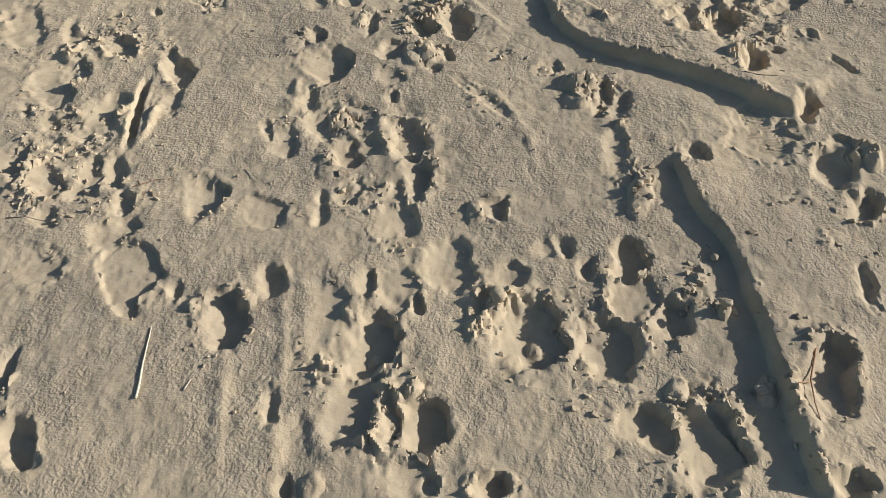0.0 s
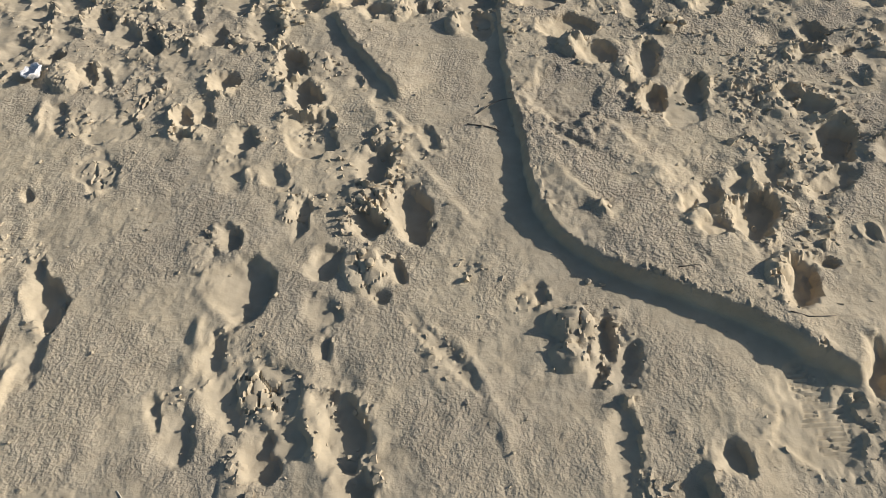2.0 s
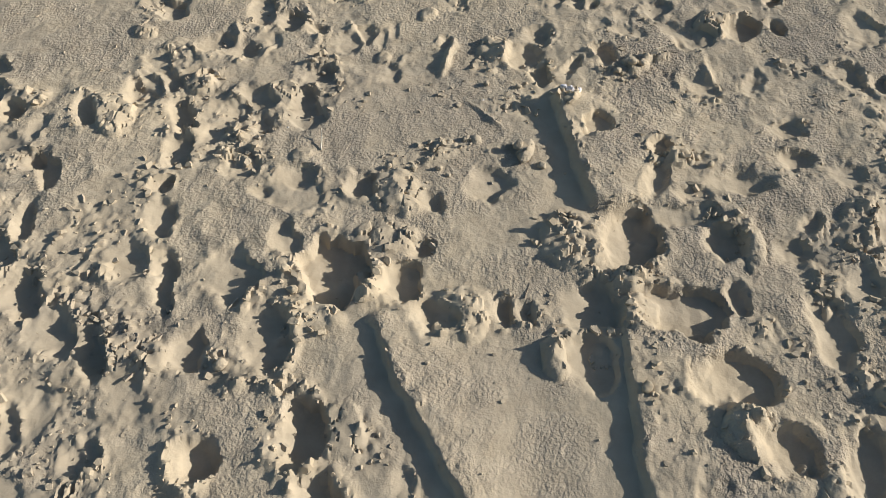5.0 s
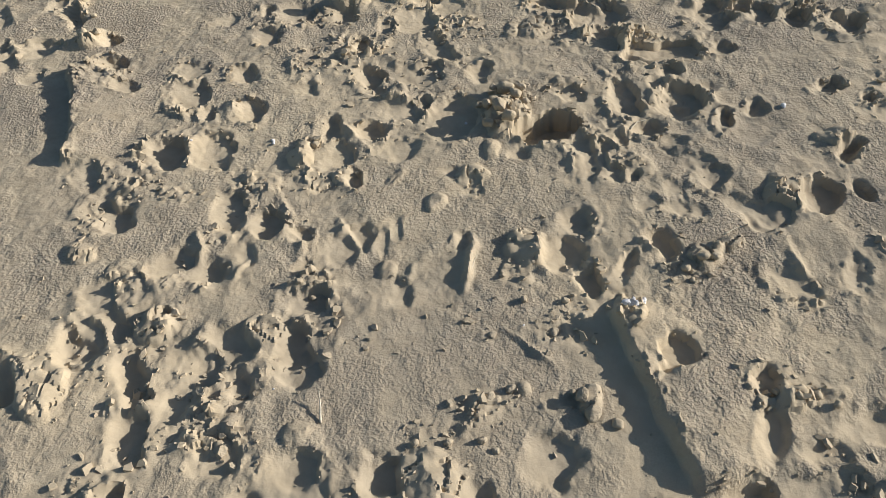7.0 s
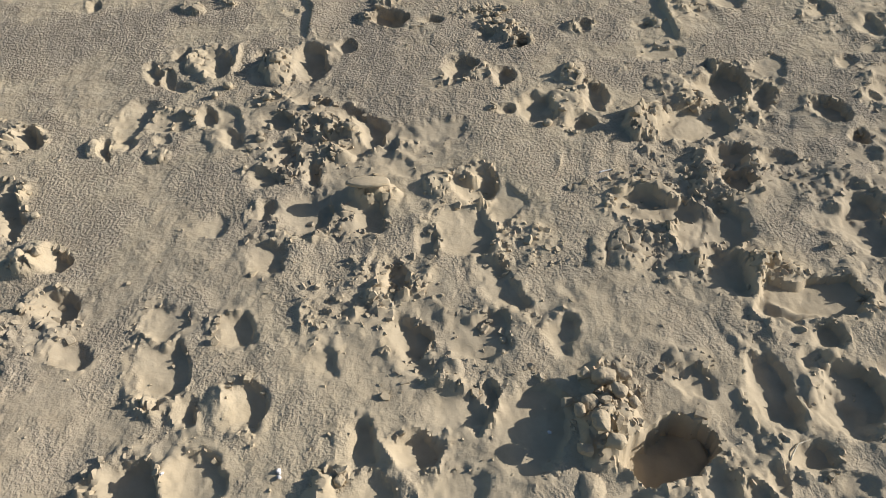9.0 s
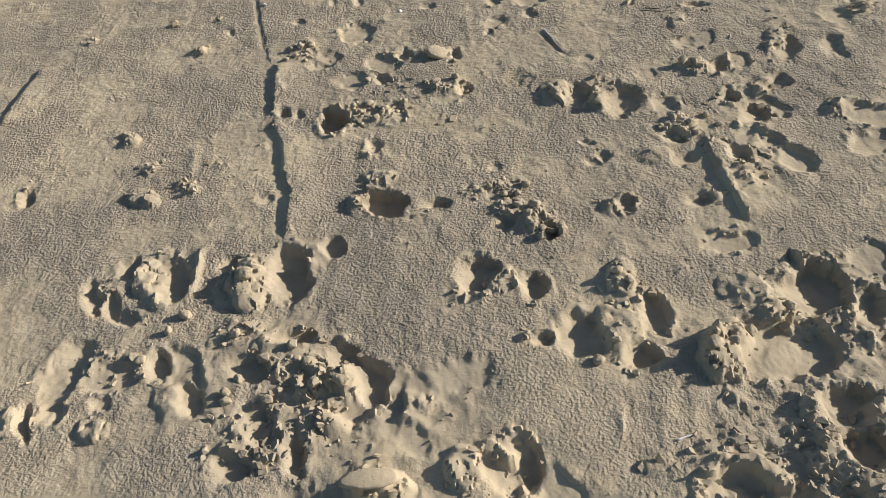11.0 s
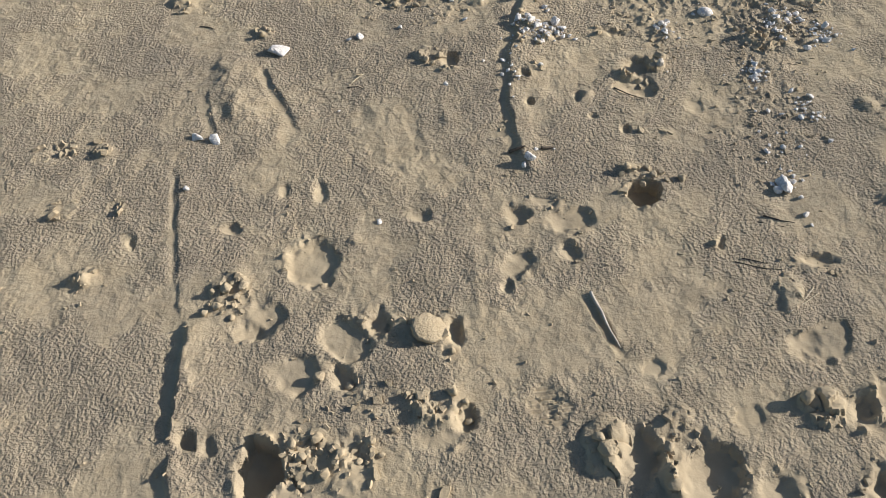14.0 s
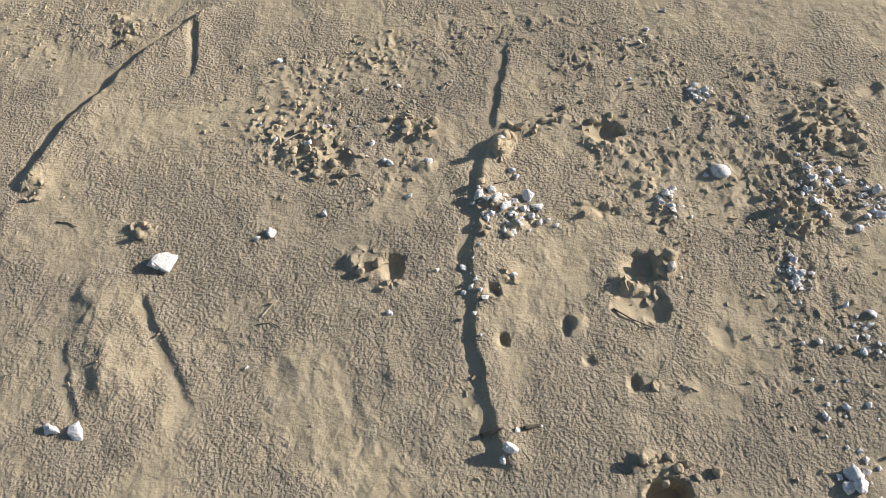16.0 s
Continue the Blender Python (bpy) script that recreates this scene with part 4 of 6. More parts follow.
churn(-0.339, 5.157, 0.088, 0.076, -30, 0.013)
pit(-0.208, 4.975, 0.095, 0.055, 89, 0.023)
cracked(-0.308, 4.981, 0.087, 0.077, -61, 0.012)
pit(-0.789, 5.172, 0.194, 0.142, -70, 0.031)
churn(-0.864, 5.203, 0.165, 0.067, -75, 0.012)
mound(-0.696, 5.170, 0.159, 0.058, -80, 0.013)
pit(-0.644, 5.154, 0.174, 0.125, -84, 0.018)
pit(-0.537, 5.358, 0.147, 0.085, -80, 0.023)
mound(-0.597, 5.362, 0.120, 0.067, -79, 0.009)
pit(-0.667, 5.353, 0.086, 0.060, -68, 0.019)
pit(-0.753, 5.484, 0.196, 0.130, -68, 0.019)
pit(-0.578, 5.569, 0.125, 0.098, -62, 0.022)
pit(-0.362, 5.460, 0.107, 0.087, -72, 0.007)
pit(-0.510, 5.822, 0.145, 0.114, -66, 0.023)
pit(-0.411, 5.985, 0.186, 0.124, -81, 0.019)
pit(-1.117, 5.903, 0.108, 0.075, -36, 0.026)
mound(-1.207, 5.878, 0.134, 0.084, -27, 0.017)
pit(-1.065, 5.718, 0.157, 0.109, -40, 0.027)
churn(-1.089, 5.653, 0.259, 0.178, -36, 0.013)
pit(-0.988, 5.556, 0.134, 0.073, -17, 0.019)
pit(-1.316, 6.167, 0.193, 0.106, -64, 0.026)
pit(-1.325, 6.457, 0.142, 0.084, -61, 0.024)
churn(-1.389, 6.443, 0.290, 0.149, -66, 0.011)
scarp(0.034, 0.100, 0.300, ((-1.099, 5.145), (-1.107, 5.280), (-1.130, 5.414), (-1.144, 5.542), (-1.230, 5.731)))
pit(-0.142, 5.492, 0.122, 0.112, -33, 0.029)
pit(-0.165, 5.686, 0.155, 0.083, 89, 0.023)
churn(-0.230, 5.664, 0.267, 0.225, -76, 0.015)
churn(-0.114, 5.690, 0.182, 0.134, -89, 0.015)
churn(0.038, 5.504, 0.181, 0.155, -10, 0.007)
pit(0.027, 5.482, 0.180, 0.137, -8, 0.012)
churn(0.215, 5.752, 0.202, 0.191, 3, 0.013)
churn(-0.372, 5.639, 0.177, 0.130, -79, 0.009)
pit(0.127, 6.027, 0.138, 0.078, 83, 0.022)
pit(0.052, 5.837, 0.238, 0.187, 86, 0.020)
pit(-0.067, 5.814, 0.112, 0.079, 89, 0.020)
mound(-0.201, 6.016, 0.151, 0.097, -33, 0.011)
pit(-0.221, 5.932, 0.132, 0.108, -77, 0.022)
pit(-0.359, 5.977, 0.163, 0.062, -88, 0.022)
churn(-0.273, 5.945, 0.151, 0.103, -85, 0.011)
pit(0.589, 5.847, 0.241, 0.128, -5, 0.023)
pit(0.720, 5.728, 0.224, 0.183, 49, 0.030)
mound(0.580, 5.752, 0.143, 0.114, 61, 0.012)
pit(0.715, 5.594, 0.161, 0.124, 54, 0.026)
mound(0.387, 5.705, 0.117, 0.048, 77, 0.012)
cracked(0.477, 5.706, 0.164, 0.132, 65, 0.013)
churn(0.599, 5.631, 0.158, 0.111, 1, 0.011)
pit(0.884, 5.482, 0.288, 0.150, -2, 0.027, ramp=0.25)
mound(0.783, 5.567, 0.138, 0.048, 69, 0.021)
churn(0.852, 5.583, 0.161, 0.084, -3, 0.015)
ridge(0.022, 0.016, ((0.747, 5.509), (0.805, 5.457), (0.883, 5.421), (0.959, 5.405)))
pit(1.074, 5.466, 0.123, 0.090, 31, 0.023)
pit(1.125, 5.686, 0.248, 0.164, 60, 0.030)
pit(1.245, 5.717, 0.133, 0.077, 55, 0.023)
pit(0.681, 5.241, 0.225, 0.098, 83, 0.027)
pit(0.846, 5.192, 0.208, 0.153, 18, 0.031)
mound(0.796, 5.224, 0.106, 0.064, 59, 0.009)
pit(0.864, 5.357, 0.108, 0.078, 12, 0.022)
pit(0.956, 5.075, 0.118, 0.053, 59, 0.022)
pit(0.710, 5.060, 0.114, 0.084, 15, 0.023)
pit(0.500, 4.957, 0.117, 0.062, 67, 0.014)
pit(0.561, 4.997, 0.074, 0.052, 57, 0.011)
pit(0.617, 5.026, 0.075, 0.049, 60, 0.010)
hollow(0.990, 5.260, 0.151, 0.099, 9, 0.010)
pit(0.608, 4.864, 0.049, 0.038, 36, 0.018)
cracked(0.148, 4.923, 0.109, 0.088, 72, 0.011)
mound(0.223, 5.045, 0.103, 0.051, 77, 0.012)
pit(0.296, 5.005, 0.083, 0.071, 15, 0.014)
ridge(0.010, 0.008, ((-0.022, 5.004), (-0.065, 4.962), (-0.109, 4.919)))
pit(0.775, 4.993, 0.104, 0.068, 8, 0.010)
pit(0.795, 4.895, 0.125, 0.076, 5, 0.008)
pit(0.508, 5.278, 0.108, 0.088, -35, 0.014)
churn(0.509, 5.331, 0.153, 0.132, 36, 0.007)
churn(-0.166, 5.381, 0.175, 0.106, -10, 0.007)
pit(-0.760, 5.629, 0.141, 0.108, -43, 0.010)
pit(-0.684, 5.953, 0.132, 0.097, -64, 0.008)
pit(0.074, 4.965, 0.075, 0.053, -4, 0.008)
churn(0.818, 5.917, 0.277, 0.203, 4, 0.011)
churn(1.068, 5.880, 0.230, 0.180, 36, 0.009)
ridge(0.020, 0.012, ((0.628, 5.455), (0.665, 5.383), (0.710, 5.322)))
ridge(0.016, 0.012, ((0.400, 5.924), (0.495, 5.957), (0.614, 5.940), (0.701, 5.875)))
ridge(0.016, 0.009, ((0.382, 6.145), (0.350, 6.010)))
ridge(0.016, 0.009, ((-0.564, 6.084), (-0.539, 5.982), (-0.579, 5.908)))
ridge(0.018, 0.010, ((0.493, 5.228), (0.497, 5.147), (0.524, 5.082)))
ridge(0.016, 0.009, ((-0.373, 5.680), (-0.411, 5.623), (-0.401, 5.522)))
ridge(0.018, 0.011, ((0.612, 6.139), (0.668, 6.073), (0.748, 6.033)))
pit(0.435, 5.170, 0.033, 0.025, 6, 0.005)

# the edge of the trodden ground
trample(-0.637, 6.482, 0.984, 0.735, -16, 0.007, 9)
trample(0.853, 6.179, 0.840, 0.492, 55, 0.008, 6)
calm(-0.136, 6.431, 0.330, 0.176, 87)
pit(-0.397, 6.715, 0.232, 0.133, -84, 0.033)
mound(-0.512, 6.697, 0.212, 0.113, -82, 0.016)
cracked(-0.512, 6.692, 0.220, 0.119, -82, 0.011)
pit(-0.276, 6.809, 0.100, 0.081, -62, 0.019)
pit(-0.744, 6.792, 0.183, 0.112, -71, 0.023)
pit(-0.873, 6.842, 0.106, 0.071, -57, 0.019)
cracked(-0.807, 6.796, 0.169, 0.109, -64, 0.011)
pit(-0.965, 6.761, 0.149, 0.062, -74, 0.019)
ridge(0.020, 0.014, ((-0.638, 6.897), (-0.666, 6.742), (-0.684, 6.640)))
pit(-0.861, 6.658, 0.124, 0.075, -27, 0.015)
pit(-0.974, 6.528, 0.155, 0.094, -89, 0.016)
churn(-0.844, 6.501, 0.206, 0.140, -4, 0.011)
pit(-0.868, 6.466, 0.172, 0.127, -10, 0.012)
pit(-0.749, 6.463, 0.102, 0.065, -67, 0.023)
pit(-0.385, 6.479, 0.147, 0.066, -15, 0.023)
mound(-0.429, 6.436, 0.169, 0.098, -18, 0.012)
pit(-0.515, 6.411, 0.113, 0.085, -35, 0.018)
pit(-0.270, 6.400, 0.110, 0.090, -72, 0.023)
pit(-0.202, 6.300, 0.155, 0.126, -79, 0.030)
mound(-0.268, 6.296, 0.120, 0.083, -85, 0.017)
mound(-0.292, 6.204, 0.075, 0.064, -44, 0.016)
pit(-0.653, 6.346, 0.112, 0.082, -56, 0.018)
mound(-0.709, 6.348, 0.114, 0.069, -71, 0.011)
pit(-0.471, 6.230, 0.119, 0.092, -64, 0.022)
pit(-0.387, 6.139, 0.118, 0.082, -80, 0.027)
churn(-0.453, 6.176, 0.196, 0.155, -62, 0.017)
churn(-0.358, 6.300, 0.267, 0.170, -83, 0.011)
churn(-0.536, 6.530, 0.196, 0.111, -19, 0.011)
pit(-0.542, 6.134, 0.105, 0.075, -70, 0.016)
cracked(-0.880, 6.294, 0.099, 0.063, -30, 0.013)
pit(-1.059, 6.362, 0.127, 0.037, -74, 0.019)
mound(-1.100, 6.371, 0.096, 0.046, -66, 0.016)
pit(-1.003, 6.459, 0.170, 0.111, 86, 0.012)
mound(-0.200, 6.019, 0.131, 0.074, -13, 0.013)
cracked(-0.009, 6.030, 0.125, 0.105, 84, 0.019)
pit(0.071, 6.001, 0.128, 0.104, 78, 0.022)
pit(0.128, 6.007, 0.108, 0.074, 76, 0.026)
churn(0.073, 6.059, 0.107, 0.067, -11, 0.012)
pit(0.110, 6.592, 0.159, 0.130, 86, 0.033)
cracked(0.182, 6.563, 0.107, 0.086, 81, 0.015)
pit(0.254, 6.514, 0.104, 0.078, 77, 0.027)
churn(0.044, 6.543, 0.098, 0.080, -20, 0.007)
pit(0.330, 6.329, 0.164, 0.128, 69, 0.026)
mound(0.430, 6.322, 0.179, 0.127, 67, 0.018)
pit(0.462, 6.244, 0.099, 0.085, 10, 0.026)
pit(0.541, 6.365, 0.135, 0.084, 66, 0.023)
cracked(0.498, 6.501, 0.147, 0.089, 70, 0.021)
churn(0.495, 6.445, 0.147, 0.116, -3, 0.011)
pit(0.239, 6.351, 0.068, 0.060, -8, 0.022)
churn(0.207, 6.372, 0.120, 0.072, -12, 0.009)
pit(0.963, 6.353, 0.229, 0.176, 19, 0.044)
pit(0.812, 6.207, 0.269, 0.195, 6, 0.038)
mound(0.673, 6.219, 0.195, 0.124, 60, 0.026)
cracked(0.677, 6.221, 0.174, 0.103, 61, 0.004)
churn(0.870, 6.302, 0.206, 0.093, -42, 0.018)
pit(1.077, 6.287, 0.165, 0.081, 55, 0.033)
mound(0.797, 6.398, 0.137, 0.111, 15, 0.013)
pit(0.869, 6.017, 0.163, 0.121, 22, 0.033)
mound(0.792, 6.026, 0.112, 0.060, 57, 0.017)
churn(0.569, 5.964, 0.178, 0.132, 6, 0.012)
churn(0.721, 5.935, 0.179, 0.132, 40, 0.017)
pit(0.564, 5.894, 0.141, 0.066, -7, 0.023)
pit(0.845, 5.908, 0.126, 0.086, 40, 0.026)
churn(0.413, 5.952, 0.103, 0.078, 2, 0.012)
pit(0.816, 6.571, 0.170, 0.096, -8, 0.010, ramp=0.25)
churn(0.679, 6.506, 0.079, 0.068, 40, 0.009)
scarp(0.013, 0.034, 0.200, ((-1.466, 7.691), (-1.450, 7.806), (-1.431, 7.928), (-1.403, 8.093)))
pebbly(-0.018, 6.337, 0.458, 0.409, -27, 0.005)
pebbly(-0.810, 6.186, 0.498, 0.169, -14, 0.005)
pit(-0.110, 6.264, 0.139, 0.096, -16, 0.007)
pit(-0.150, 6.146, 0.159, 0.088, -13, 0.007)

# the crusted flat with deep heel marks
trample(1.033, 7.039, 0.899, 0.415, 70, 0.007, 5)
pebbly(-0.092, 7.294, 0.991, 0.825, -26, 0.003)
scarp(0.013, 0.042, 0.160, ((-0.419, 6.850), (-0.407, 6.933), (-0.399, 7.054), (-0.411, 7.172), (-0.428, 7.321), (-0.452, 7.445), (-0.460, 7.489)))
scarp(0.014, 0.042, 0.160, ((-0.461, 7.500), (-0.450, 7.644), (-0.445, 7.803), (-0.461, 7.859)))
scarp(0.004, 0.025, 0.120, ((-0.469, 7.847), (-0.496, 7.990), (-0.524, 8.239), (-0.537, 8.448)))
churn(-0.096, 7.448, 0.235, 0.187, -23, 0.012)
churn(-0.159, 7.469, 0.100, 0.083, -31, 0.011)
groove(0.008, 0.016, ((-0.179, 7.423), (-0.158, 7.378), (-0.135, 7.334)))
pit(-0.117, 7.241, 0.104, 0.065, -88, 0.015)
churn(-0.020, 7.392, 0.135, 0.120, -34, 0.007)
churn(0.143, 7.311, 0.080, 0.071, -19, 0.009)
pit(-0.423, 7.519, 0.060, 0.046, -65, 0.019)
pit(-0.371, 7.499, 0.065, 0.051, -60, 0.011)
pit(-0.114, 6.953, 0.142, 0.113, -20, 0.048, ramp=0.25)
mound(-0.198, 6.960, 0.085, 0.037, -89, 0.011)
mound(-0.101, 7.068, 0.119, 0.072, -13, 0.009)
churn(-0.116, 7.041, 0.145, 0.058, -10, 0.013)
pit(0.046, 6.907, 0.106, 0.053, -9, 0.024)
churn(-0.009, 6.857, 0.132, 0.042, -20, 0.007)
churn(0.203, 6.943, 0.166, 0.092, -9, 0.017)
churn(0.260, 6.886, 0.148, 0.135, 78, 0.018)
pit(0.241, 6.791, 0.069, 0.063, 64, 0.019)
churn(0.328, 6.778, 0.127, 0.114, 57, 0.018)
pit(0.354, 6.717, 0.066, 0.060, 28, 0.030)
mound(0.394, 6.714, 0.038, 0.033, 47, 0.015)
pit(0.605, 6.787, 0.088, 0.067, 53, 0.021)
mound(0.548, 6.786, 0.060, 0.052, 35, 0.008)
churn(-0.347, 7.928, 0.164, 0.126, -68, 0.018)
pit(-0.291, 7.809, 0.097, 0.074, -29, 0.021)
pit(-0.252, 7.847, 0.124, 0.102, -62, 0.015)
pit(-0.120, 8.006, 0.179, 0.119, -85, 0.014, ramp=0.25)
pit(-0.046, 7.738, 0.137, 0.120, -61, 0.012, ramp=0.25)
pit(0.036, 7.774, 0.089, 0.067, -87, 0.020)
pit(0.238, 7.726, 0.102, 0.052, 82, 0.021)
churn(0.094, 7.742, 0.218, 0.092, -12, 0.011)
churn(0.189, 7.659, 0.089, 0.069, -15, 0.011)
pit(-0.053, 7.630, 0.141, 0.068, -41, 0.019)
pit(-0.196, 7.658, 0.146, 0.103, -20, 0.010)
churn(0.058, 7.553, 0.206, 0.100, -12, 0.009)
pit(0.225, 7.487, 0.075, 0.065, 86, 0.020)
churn(0.172, 7.528, 0.151, 0.113, -13, 0.013)
mound(0.534, 7.380, 0.145, 0.093, 72, 0.013)
cracked(0.559, 7.354, 0.151, 0.079, 73, 0.006)
pit(0.612, 7.345, 0.143, 0.103, 68, 0.017)
churn(0.702, 7.394, 0.132, 0.098, 63, 0.011)
mound(0.673, 7.280, 0.089, 0.053, 68, 0.011)
pit(0.866, 7.215, 0.127, 0.098, 9, 0.014)
churn(0.895, 7.082, 0.168, 0.125, -60, 0.013)
churn(0.956, 7.018, 0.135, 0.108, -63, 0.011)
pit(0.843, 7.054, 0.110, 0.063, -36, 0.019)
pit(1.087, 7.200, 0.084, 0.064, 24, 0.021)
pit(1.129, 7.104, 0.126, 0.090, 13, 0.026)
scarp(0.016, 0.055, 0.200, ((0.904, 6.624), (0.912, 6.801), (0.914, 6.924), (0.926, 7.022)))
mound(0.754, 6.980, 0.131, 0.085, -17, 0.012)
pit(0.837, 6.933, 0.088, 0.062, 6, 0.016)
pit(1.004, 6.923, 0.127, 0.087, 47, 0.017)
pit(1.110, 6.950, 0.115, 0.082, 34, 0.017)
churn(0.875, 6.750, 0.139, 0.102, 19, 0.011)
pit(0.807, 6.743, 0.081, 0.053, 4, 0.016)
churn(1.039, 7.169, 0.101, 0.077, 22, 0.011)
churn(1.015, 6.846, 0.202, 0.138, 44, 0.009)
pit(0.593, 7.014, 0.070, 0.060, 42, 0.012)
pit(0.548, 6.986, 0.055, 0.045, 6, 0.010)
pit(0.566, 7.096, 0.067, 0.036, -36, 0.010)
groove(0.030, 0.008, ((0.629, 7.563), (0.609, 7.672), (0.578, 7.798)))
tread(0.433, 7.491, 0.125, 0.103, -77, 0.004)
mound(-0.966, 7.492, 0.115, 0.073, -57, 0.013)
pit(-0.997, 7.508, 0.081, 0.031, -73, 0.009)
churn(-0.869, 7.308, 0.104, 0.062, -23, 0.015)
cracked(-0.862, 7.150, 0.121, 0.078, -30, 0.021)
churn(-0.727, 7.169, 0.118, 0.084, -39, 0.018)
churn(-0.635, 7.281, 0.071, 0.048, -27, 0.007)
churn(-0.755, 8.025, 0.102, 0.072, -37, 0.012)
churn(-1.229, 8.236, 0.103, 0.065, -36, 0.011)
churn(-0.967, 8.552, 0.165, 0.084, -20, 0.012)
churn(-0.786, 8.536, 0.100, 0.069, -59, 0.012)
churn(-0.874, 8.293, 0.091, 0.063, -53, 0.013)
churn(-0.695, 8.287, 0.100, 0.067, -66, 0.012)
pit(-0.640, 8.136, 0.057, 0.026, -80, 0.009)
churn(1.064, 7.407, 0.117, 0.092, 19, 0.009)
cracked(1.048, 7.410, 0.114, 0.091, 23, 0.015)
pit(1.134, 7.392, 0.091, 0.064, 50, 0.025)
pit(1.206, 7.411, 0.108, 0.075, 48, 0.012, ramp=0.25)
pit(1.382, 7.426, 0.158, 0.076, 57, 0.017)
mound(1.386, 7.503, 0.184, 0.067, 60, 0.013)
pit(1.263, 7.247, 0.120, 0.084, 41, 0.019)
churn(1.261, 7.274, 0.180, 0.110, 52, 0.007)
ridge(0.024, 0.004, ((-0.721, 7.410), (-0.715, 7.294), (-0.729, 7.224)))
pit(-0.475, 7.050, 0.074, 0.054, -28, 0.007)
pit(0.247, 7.032, 0.052, 0.044, 77, 0.007)
ridge(0.024, 0.003, ((0.340, 8.131), (0.317, 7.920), (0.321, 7.779)))
pit(-0.239, 7.414, 0.175, 0.112, -83, 0.054, ramp=0.25)
pit(0.747, 7.268, 0.174, 0.133, 57, 0.024)

# towards the shells
pebbly(0.105, 8.062, 1.052, 0.820, -16, 0.002)
pit(-0.131, 7.979, 0.144, 0.114, -74, 0.008, ramp=0.25)
pit(-0.082, 7.944, 0.085, 0.033, -89, 0.011)
pit(-0.363, 8.157, 0.081, 0.050, -17, 0.008)
pit(-0.110, 8.265, 0.093, 0.043, -87, 0.007)
pit(-0.214, 8.292, 0.076, 0.033, -86, 0.005)
churn(-0.203, 8.183, 0.049, 0.041, -43, 0.009)
pit(0.181, 8.131, 0.084, 0.048, -10, 0.013)
churn(0.003, 8.061, 0.070, 0.049, -15, 0.006)
pit(0.824, 8.112, 0.111, 0.097, 45, 0.053, ramp=0.25)
churn(0.828, 8.203, 0.138, 0.084, -5, 0.012)
pit(0.451, 8.091, 0.077, 0.073, 69, 0.015)
pit(0.594, 8.052, 0.126, 0.085, -5, 0.013)
pit(0.418, 7.911, 0.109, 0.096, -4, 0.010)
pit(0.384, 7.840, 0.066, 0.045, 80, 0.011)
pit(0.567, 7.929, 0.087, 0.066, 72, 0.013)
pit(0.537, 8.133, 0.103, 0.044, -8, 0.006)
mound(-0.742, 8.046, 0.067, 0.047, -53, 0.011)
churn(-0.732, 8.033, 0.111, 0.078, -34, 0.012)
churn(-0.924, 8.576, 0.141, 0.080, -21, 0.011)
churn(-0.786, 8.554, 0.091, 0.065, -39, 0.013)
churn(-0.862, 8.320, 0.096, 0.060, -25, 0.012)
churn(-0.696, 8.280, 0.083, 0.059, -52, 0.011)
pit(-0.645, 8.146, 0.053, 0.025, -76, 0.006)
churn(1.177, 7.802, 0.180, 0.074, -5, 0.009)
pit(1.197, 7.814, 0.123, 0.056, -4, 0.014)
cracked(1.099, 7.722, 0.133, 0.070, 62, 0.009)
pit(1.066, 7.573, 0.086, 0.066, 20, 0.013)
pit(1.131, 7.577, 0.132, 0.099, 36, 0.007, ramp=0.25)
pit(0.695, 7.559, 0.070, 0.046, -1, 0.006, ramp=0.25)
churn(0.980, 7.908, 0.079, 0.054, 3, 0.011)
pit(0.980, 7.908, 0.057, 0.029, 67, 0.008)
pit(0.869, 7.396, 0.078, 0.062, 34, 0.004, ramp=0.25)
pit(0.164, 7.438, 0.129, 0.082, -8, 0.004)
ridge(0.030, 0.003, ((0.310, 7.926), (0.304, 7.797), (0.310, 7.709)))

# crusted flat, shell line and the long ruts
pebbly(0.232, 8.599, 1.150, 0.659, -15, 0.002)
crumbly(0.197, 9.379, 0.781, 0.663, -41, 0.010)
crumbly(0.828, 9.570, 1.075, 0.426, -14, 0.010)
crumbly(1.328, 9.048, 0.861, 0.731, 20, 0.011)
crumbly(1.343, 8.491, 0.846, 0.334, 61, 0.009)
crumbly(-0.594, 10.010, 0.654, 0.338, -22, 0.008)
scarp(0.012, 0.038, 0.160, ((0.514, 8.221), (0.504, 8.312), (0.504, 8.380), (0.496, 8.451), (0.505, 8.554), (0.524, 8.677), (0.541, 8.794), (0.582, 8.914), (0.639, 9.103), (0.698, 9.222)))
scarp(0.008, 0.034, 0.160, ((0.704, 9.232), (0.790, 9.468), (0.835, 9.619)))
pit(0.962, 8.700, 0.120, 0.082, -7, 0.022)
cracked(1.034, 8.684, 0.090, 0.056, 65, 0.021)
pit(0.927, 8.590, 0.145, 0.120, 4, 0.015)
churn(0.953, 8.630, 0.118, 0.082, -6, 0.012)
pit(0.339, 8.825, 0.079, 0.074, -56, 0.020)
churn(0.284, 8.852, 0.111, 0.101, -52, 0.015)
churn(0.331, 8.767, 0.121, 0.041, -13, 0.009)
pit(1.012, 9.166, 0.117, 0.071, -11, 0.022)
churn(0.853, 9.231, 0.207, 0.062, -2, 0.015)
mound(0.720, 9.172, 0.113, 0.071, 77, 0.017)
churn(0.716, 9.155, 0.112, 0.084, 76, 0.013)
churn(0.179, 9.348, 0.336, 0.288, -63, 0.006)
pit(0.243, 9.239, 0.103, 0.091, -46, 0.013)
churn(0.247, 9.195, 0.203, 0.126, -17, 0.008)
